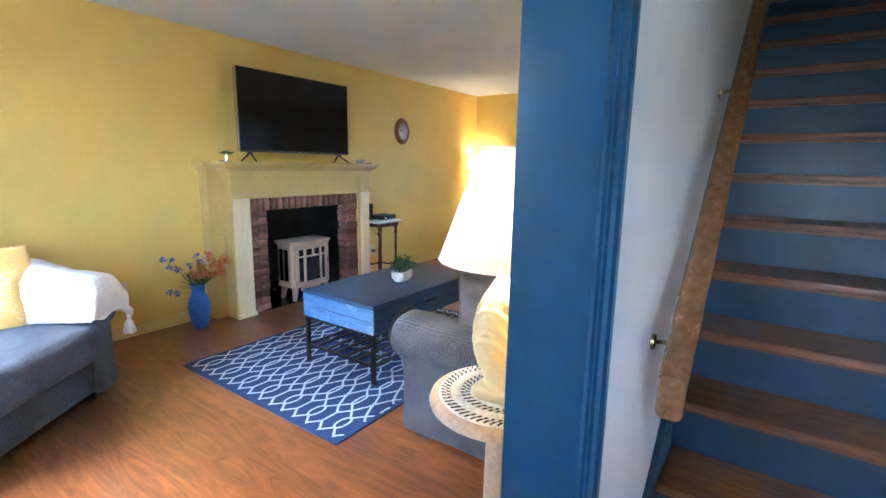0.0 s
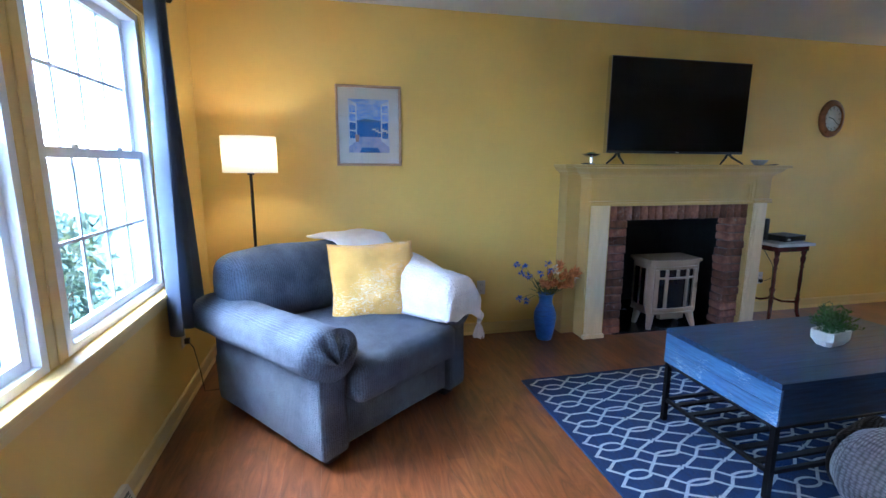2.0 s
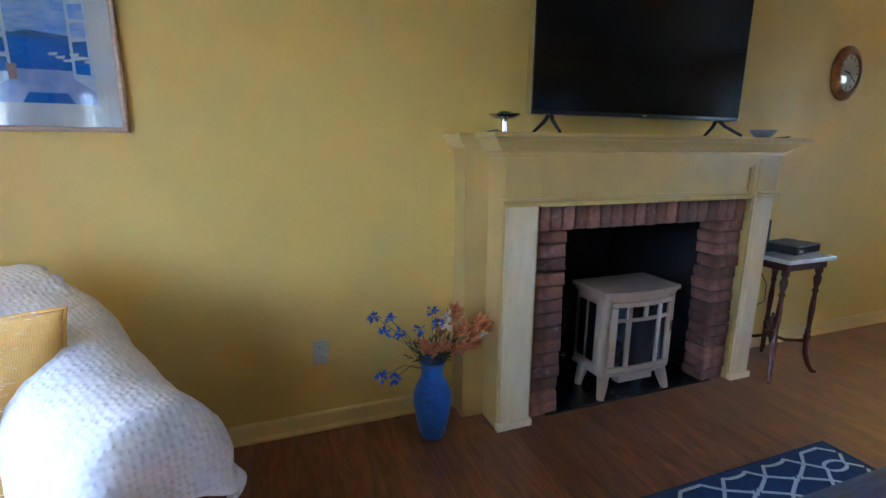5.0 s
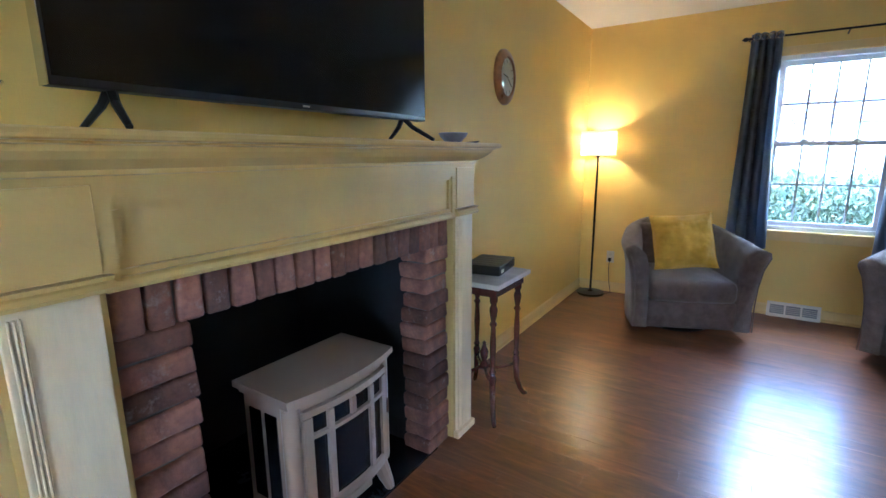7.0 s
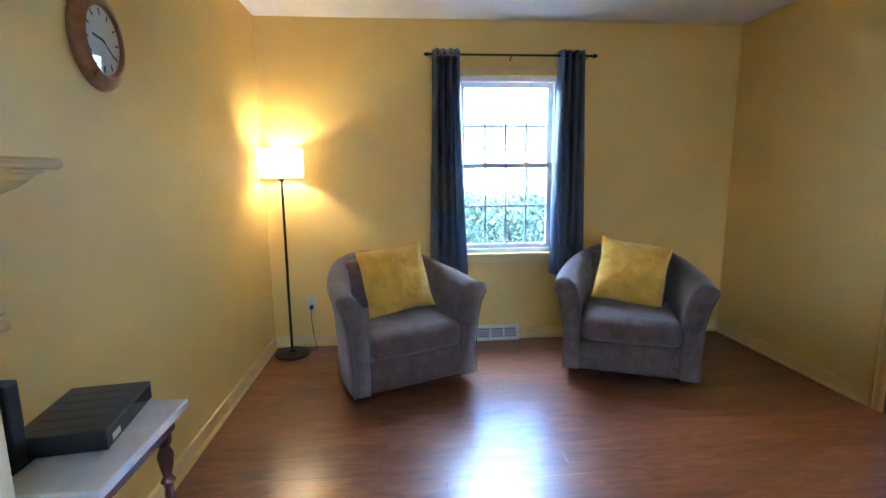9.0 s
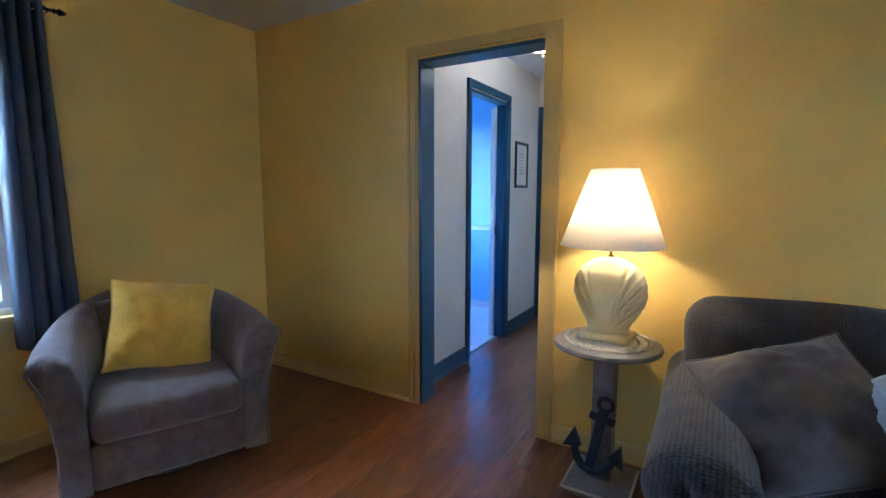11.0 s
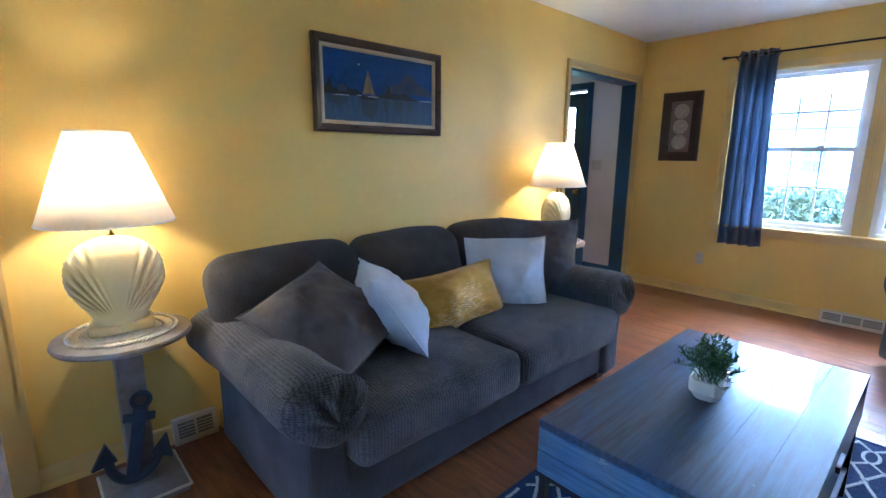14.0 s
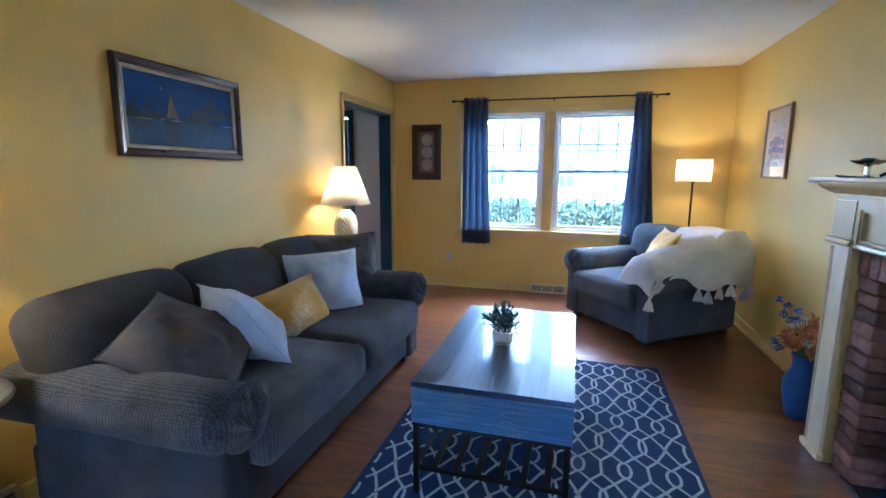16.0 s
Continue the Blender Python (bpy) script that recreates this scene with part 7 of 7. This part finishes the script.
part("door_knob", lathe([(0, 0), (0.03, 0), (0.03, 0.006), (0.012, 0.01), (0.011, 0.03), (0.024, 0.038), (0.028, 0.05), (0.02, 0.062), (0, 0.066)], 24, m=Matrix.Translation((-0.03, FRONT[1] - 0.08, 0.93)) @ Matrix.Rotation(math.pi / 2, 4, "Y")), M_BRASS, fd, smooth=True)
part("deadbolt", lathe([(0, 0), (0.028, 0), (0.026, 0.012), (0, 0.014)], 20, m=Matrix.Translation((-0.03, FRONT[1] - 0.08, 1.06)) @ Matrix.Rotation(math.pi / 2, 4, "Y")), M_BRASS, fd, smooth=True)

# ---- stairs ----
stairs = tagged(thing("staircase", "blue-risered staircase with varnished oak treads", "stairs"), kind="structure")
SX0, RUN, RISE = 1.878, 0.228, 0.195
for k in range(13):
    x, z = SX0 + k * RUN, (k + 1) * RISE
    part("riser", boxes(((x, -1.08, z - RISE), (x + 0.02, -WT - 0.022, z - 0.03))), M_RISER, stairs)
    tr = bevelled(((x - 0.032, -1.08, z - 0.03), (x + RUN + 0.02, -WT - 0.022, z)), r=0.011, seg=3)
    part("tread", tr, M_STAIRWOOD, stairs)
    part("scotia", boxes(((x - 0.014, -1.079, z - 0.044), (x - 0.0005, -WT - 0.0225, z - 0.0302))), M_STAIRWOOD, stairs)
pts = [(SX0 - 0.13, 0.0), (SX0 - 0.13, 0.12)] + [(SX0 + 0.0, 0.29), (SX0 + 12 * RUN, 12 * RISE + 0.29), (SX0 + 12 * RUN, 12 * RISE - 0.4), (SX0 + 0.5, 0.0)]
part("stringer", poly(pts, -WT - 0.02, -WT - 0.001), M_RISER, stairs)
tagged(part("wall_stair_end", boxes(((SX0 + 12 * RUN + 0.03, -1.08, 0), (4.829, -WT - 0.021, 2.43))), M_WHITEWALL), "plain white wall under the landing", "wall", kind="structure")
hr = thing("handrail", "varnished oak handrail on the white stair wall", "handrail")
sl_ = RISE / RUN
a, b = Vector((1.73, -0.222, 0.885)), Vector((1.73 + 2.9, -0.222, 0.885 + 2.9 * sl_))
d = (b - a).normalized()
up = Vector((0, 1, 0)).cross(d) * -1
bm = bmesh.new()
prof = [(-0.03, -0.02), (-0.026, -0.032), (0.026, -0.032), (0.03, -0.02), (0.027, 0.0), (0.032, 0.016), (0.024, 0.03), (0.0, 0.035), (-0.024, 0.03), (-0.032, 0.016), (-0.027, 0.0)]
e = [[bm.verts.new(p + Vector((0, 1, 0)) * o + up * h) for o, h in prof] for p in (a, b)]
for i in range(len(prof)):
    j = (i + 1) % len(prof)
    bm.faces.new((e[0][i], e[0][j], e[1][j], e[1][i]))
bm.faces.new(e[0])
bm.faces.new(e[1][::-1])
bmesh.ops.recalc_face_normals(bm, faces=bm.faces[:])
part("rail", bm, M_RAILWOOD, hr)
part("end_block", soft((1.695, -0.253, 0.80), (1.77, -0.191, 0.91), 0.02, 2, 3), M_RAILWOOD, hr, smooth="all")
for t in (0.14, 1.3, 2.4):
    p = a + d * t
    br = part("bracket", tube([p - up * 0.03, p - up * 0.06 + Vector((0, 0.04, 0)), p - up * 0.07 + Vector((0, 0.083, 0))], 0.006, 8), M_BRASS, hr, smooth="all")
    part("rosette", lathe([(0, 0), (0.022, 0), (0.02, 0.008), (0, 0.01)], 16, m=Matrix.Translation((p.x - up.x * 0.07, -WT - 0.001, p.z - up.z * 0.07)) @ Matrix.Rotation(math.pi / 2, 4, "X")), M_BRASS, br, smooth=True)

# ---- hall ----
ha = thing("framed_print", "small dark-framed print on the white hall wall", "picture", pose(5.878, -1.877, 1.566, 0, 0, -90))
part("frame", frame_bm(0.30, 0.42, 0.025, 0.02), M_DARKFRAME, ha)
part("sheet", boxes(((-0.13, -0.008, -0.19), (0.13, -0.003, 0.19))), M_MATBOARD, ha)
for k in range(7):
    part("text_bar", boxes(((-0.06, -0.0088, 0.1 - 0.03 * k), (0.06 - 0.015 * (k % 3), -0.0082, 0.106 - 0.03 * k))), M_GREYTABLE, ha)


def dome_light(x, y, z, label):
    th = thing("ceiling_light", label, "ceiling light", pose(x, y, z), "ceiling lights")
    part("canopy", lathe([(0, 0), (0.15, 0), (0.15, -0.015), (0.12, -0.03), (0, -0.03)], 36), M_BRASS, th, smooth=True)
    gl = part("glass_dome", lathe([(0.145, -0.03), (0.15, -0.06), (0.13, -0.11), (0.08, -0.145), (0, -0.16)], 36), M_DOME, th, "glowing frosted glass dome", smooth="all")
    part("finial", lathe([(0, -0.16), (0.012, -0.162), (0.008, -0.175), (0.012, -0.185), (0, -0.195)], 12), M_BRASS, gl, smooth=True)


M_DOME = shade_mat("frosted_glass", (0.9, 0.88, 0.82), 0.7)
dome_light(5.38, -1.0, RZ, "frosted glass dome ceiling light, lit, in the hall")
dome_light(6.05, -4.4, RZ, "frosted glass dome ceiling light, lit, in the kitchen")
part_b = thing("door_2", "white pocket door slid open into the wall", "door", pose(5.958, -1.515, 0.01, 0, 0, -4), kind="structure")
part("leaf", bevelled(((0, 0, 0), (0.045, 0.035, 2.03)), r=0.002), M_WHITE, part_b)
part("strike", boxes(((-0.002, 0.008, 0.93), (-0.0003, 0.027, 1.0))), M_BRASS, part_b)
for yy, s in ((-WT - 0.012, -1), (-2.348, 1)):
    lo, hi = sorted((yy, yy + s * 0.018))
    tagged(part("chair_rail", boxes(((5.952, lo, 0.90), (RX, hi, 0.95))), M_WHITE), "white chair rail on the blue bathroom wall", "trim", kind="structure")
lo = RX - 0.018
tagged(part("chair_rail", boxes(((lo, -2.33, 0.855), (RX, -0.18, 0.895))), M_WHITE), "white chair rail on the blue bathroom wall", "trim", kind="structure")

# ---- kitchen glimpsed beyond the hall ----
M_CAB = mat("white_cabinet_paint", (0.72, 0.72, 0.73), 0.4, vary=0.04, scale=5)
M_COUNTER = mat("beige_laminate", (0.55, 0.45, 0.34), 0.3, vary=0.15, scale=60)
cab = thing("kitchen_cabinet", "white base cabinet beside the kitchen doorway", "cabinet", pose(6.0, -2.75, 0))
part("body", bevelled(((-0.18, -0.24, 0.1), (1.1, 0.26, 0.87)), r=0.003), M_CAB, cab)
part("toe_kick", boxes(((-0.12, -0.18, 0), (1.1, 0.25, 0.0995))), M_FOOT, cab)
wt = thing("worktop", "beige worktop on the white cabinet", "worktop", pose(6.0, -2.75, 0.871))
part("slab", bevelled(((-0.2, -0.26, 0), (1.12, 0.262, 0.035)), r=0.004), M_COUNTER, wt)
isl = thing("kitchen_island", "white peninsula cabinet with a pale top", "cabinet", pose(6.2, -4.5, 0))
part("body", bevelled(((-0.46, -0.6, 0.0), (0.5, 0.7, 0.88)), r=0.003), M_CAB, isl)
part("top", bevelled(((-0.5, -0.66, 0.881), (0.54, 0.73, 0.918)), r=0.004), M_COUNTER, isl)
yb = thing("bowl", "yellow ceramic bowl on the peninsula", "bowl", pose(6.1, -4.62, 0.919))
part("bowl_body", lathe([(0, 0), (0.06, 0), (0.07, 0.01), (0.12, 0.07), (0.13, 0.1), (0.122, 0.1), (0.06, 0.02), (0, 0.015)], 28), mat("yellow_glaze", (0.65, 0.4, 0.03), 0.25, vary=0.1), yb, smooth=True)
stl = thing("bar_stool", "dark bar stool by the peninsula", "stool", pose(5.46, -4.7, 0))
part("seat", lathe([(0, 0.62), (0.17, 0.62), (0.18, 0.64), (0.17, 0.66), (0, 0.665)], 28), M_FOOT, stl, smooth=True)
for a in (0.8, 2.36, 3.93, 5.5):
    part("leg", tube([(0.12 * math.cos(a), 0.12 * math.sin(a), 0.62), (0.2 * math.cos(a), 0.2 * math.sin(a), 0)], 0.012, 8), M_BLACK, stl)
part("footrest", tube([(0.172 * math.cos(i / 20 * 6.2832), 0.172 * math.sin(i / 20 * 6.2832), 0.22) for i in range(21)], 0.008, 6), M_BLACK, stl)
tagged(part("header_beam", boxes(((6.152, -5.72, 1.965), (RX - 0.002, -5.58, 2.028))), M_DARKFRAME), "dark wooden header beam across the dining opening", "beam", kind="structure")
pk = thing("framed_print", "small dark-framed picture on the beige dining wall", "picture", pose(6.9, -7.198, 1.63, 0, 0, 180))
part("frame", frame_bm(0.24, 0.32, 0.03, 0.02), M_DARKFRAME, pk)
part("sheet", boxes(((-0.1, -0.008, -0.14), (0.1, -0.003, 0.14))), paint("dim_print", (0.2, 0.16, 0.1)), pk)
dt = thing("sideboard", "low dark sideboard under the dining wall", "sideboard", pose(6.5, -6.95, 0))
part("body", bevelled(((-0.6, -0.22, 0.08), (0.6, 0.22, 0.86)), r=0.005), M_DARKFRAME, dt)
for sx in (-1, 1):
    for sy in (-1, 1):
        part("leg", boxes(((sx * 0.55 - 0.03, sy * 0.18 - 0.03, 0), (sx * 0.55 + 0.03, sy * 0.18 + 0.03, 0.08))), M_DARKFRAME, dt)
kl = thing("table_lamp", "small dining-room lamp with a cream shade, lit", "lamp", pose(6.52, -6.9, 0.861))
part("base", lathe([(0, 0), (0.06, 0), (0.05, 0.03), (0.02, 0.08), (0.03, 0.16), (0.01, 0.22), (0, 0.22)], 20), M_BRASS, kl, smooth=True)
solid(part("shade", shade_bm(0.15, 0.09, 0.2, 0.4), M_CONE, kl, smooth="all"), 0.0015)
bulb("bulb_dining_lamp", 6.52, -6.9, 1.16, 0.9, WARM)
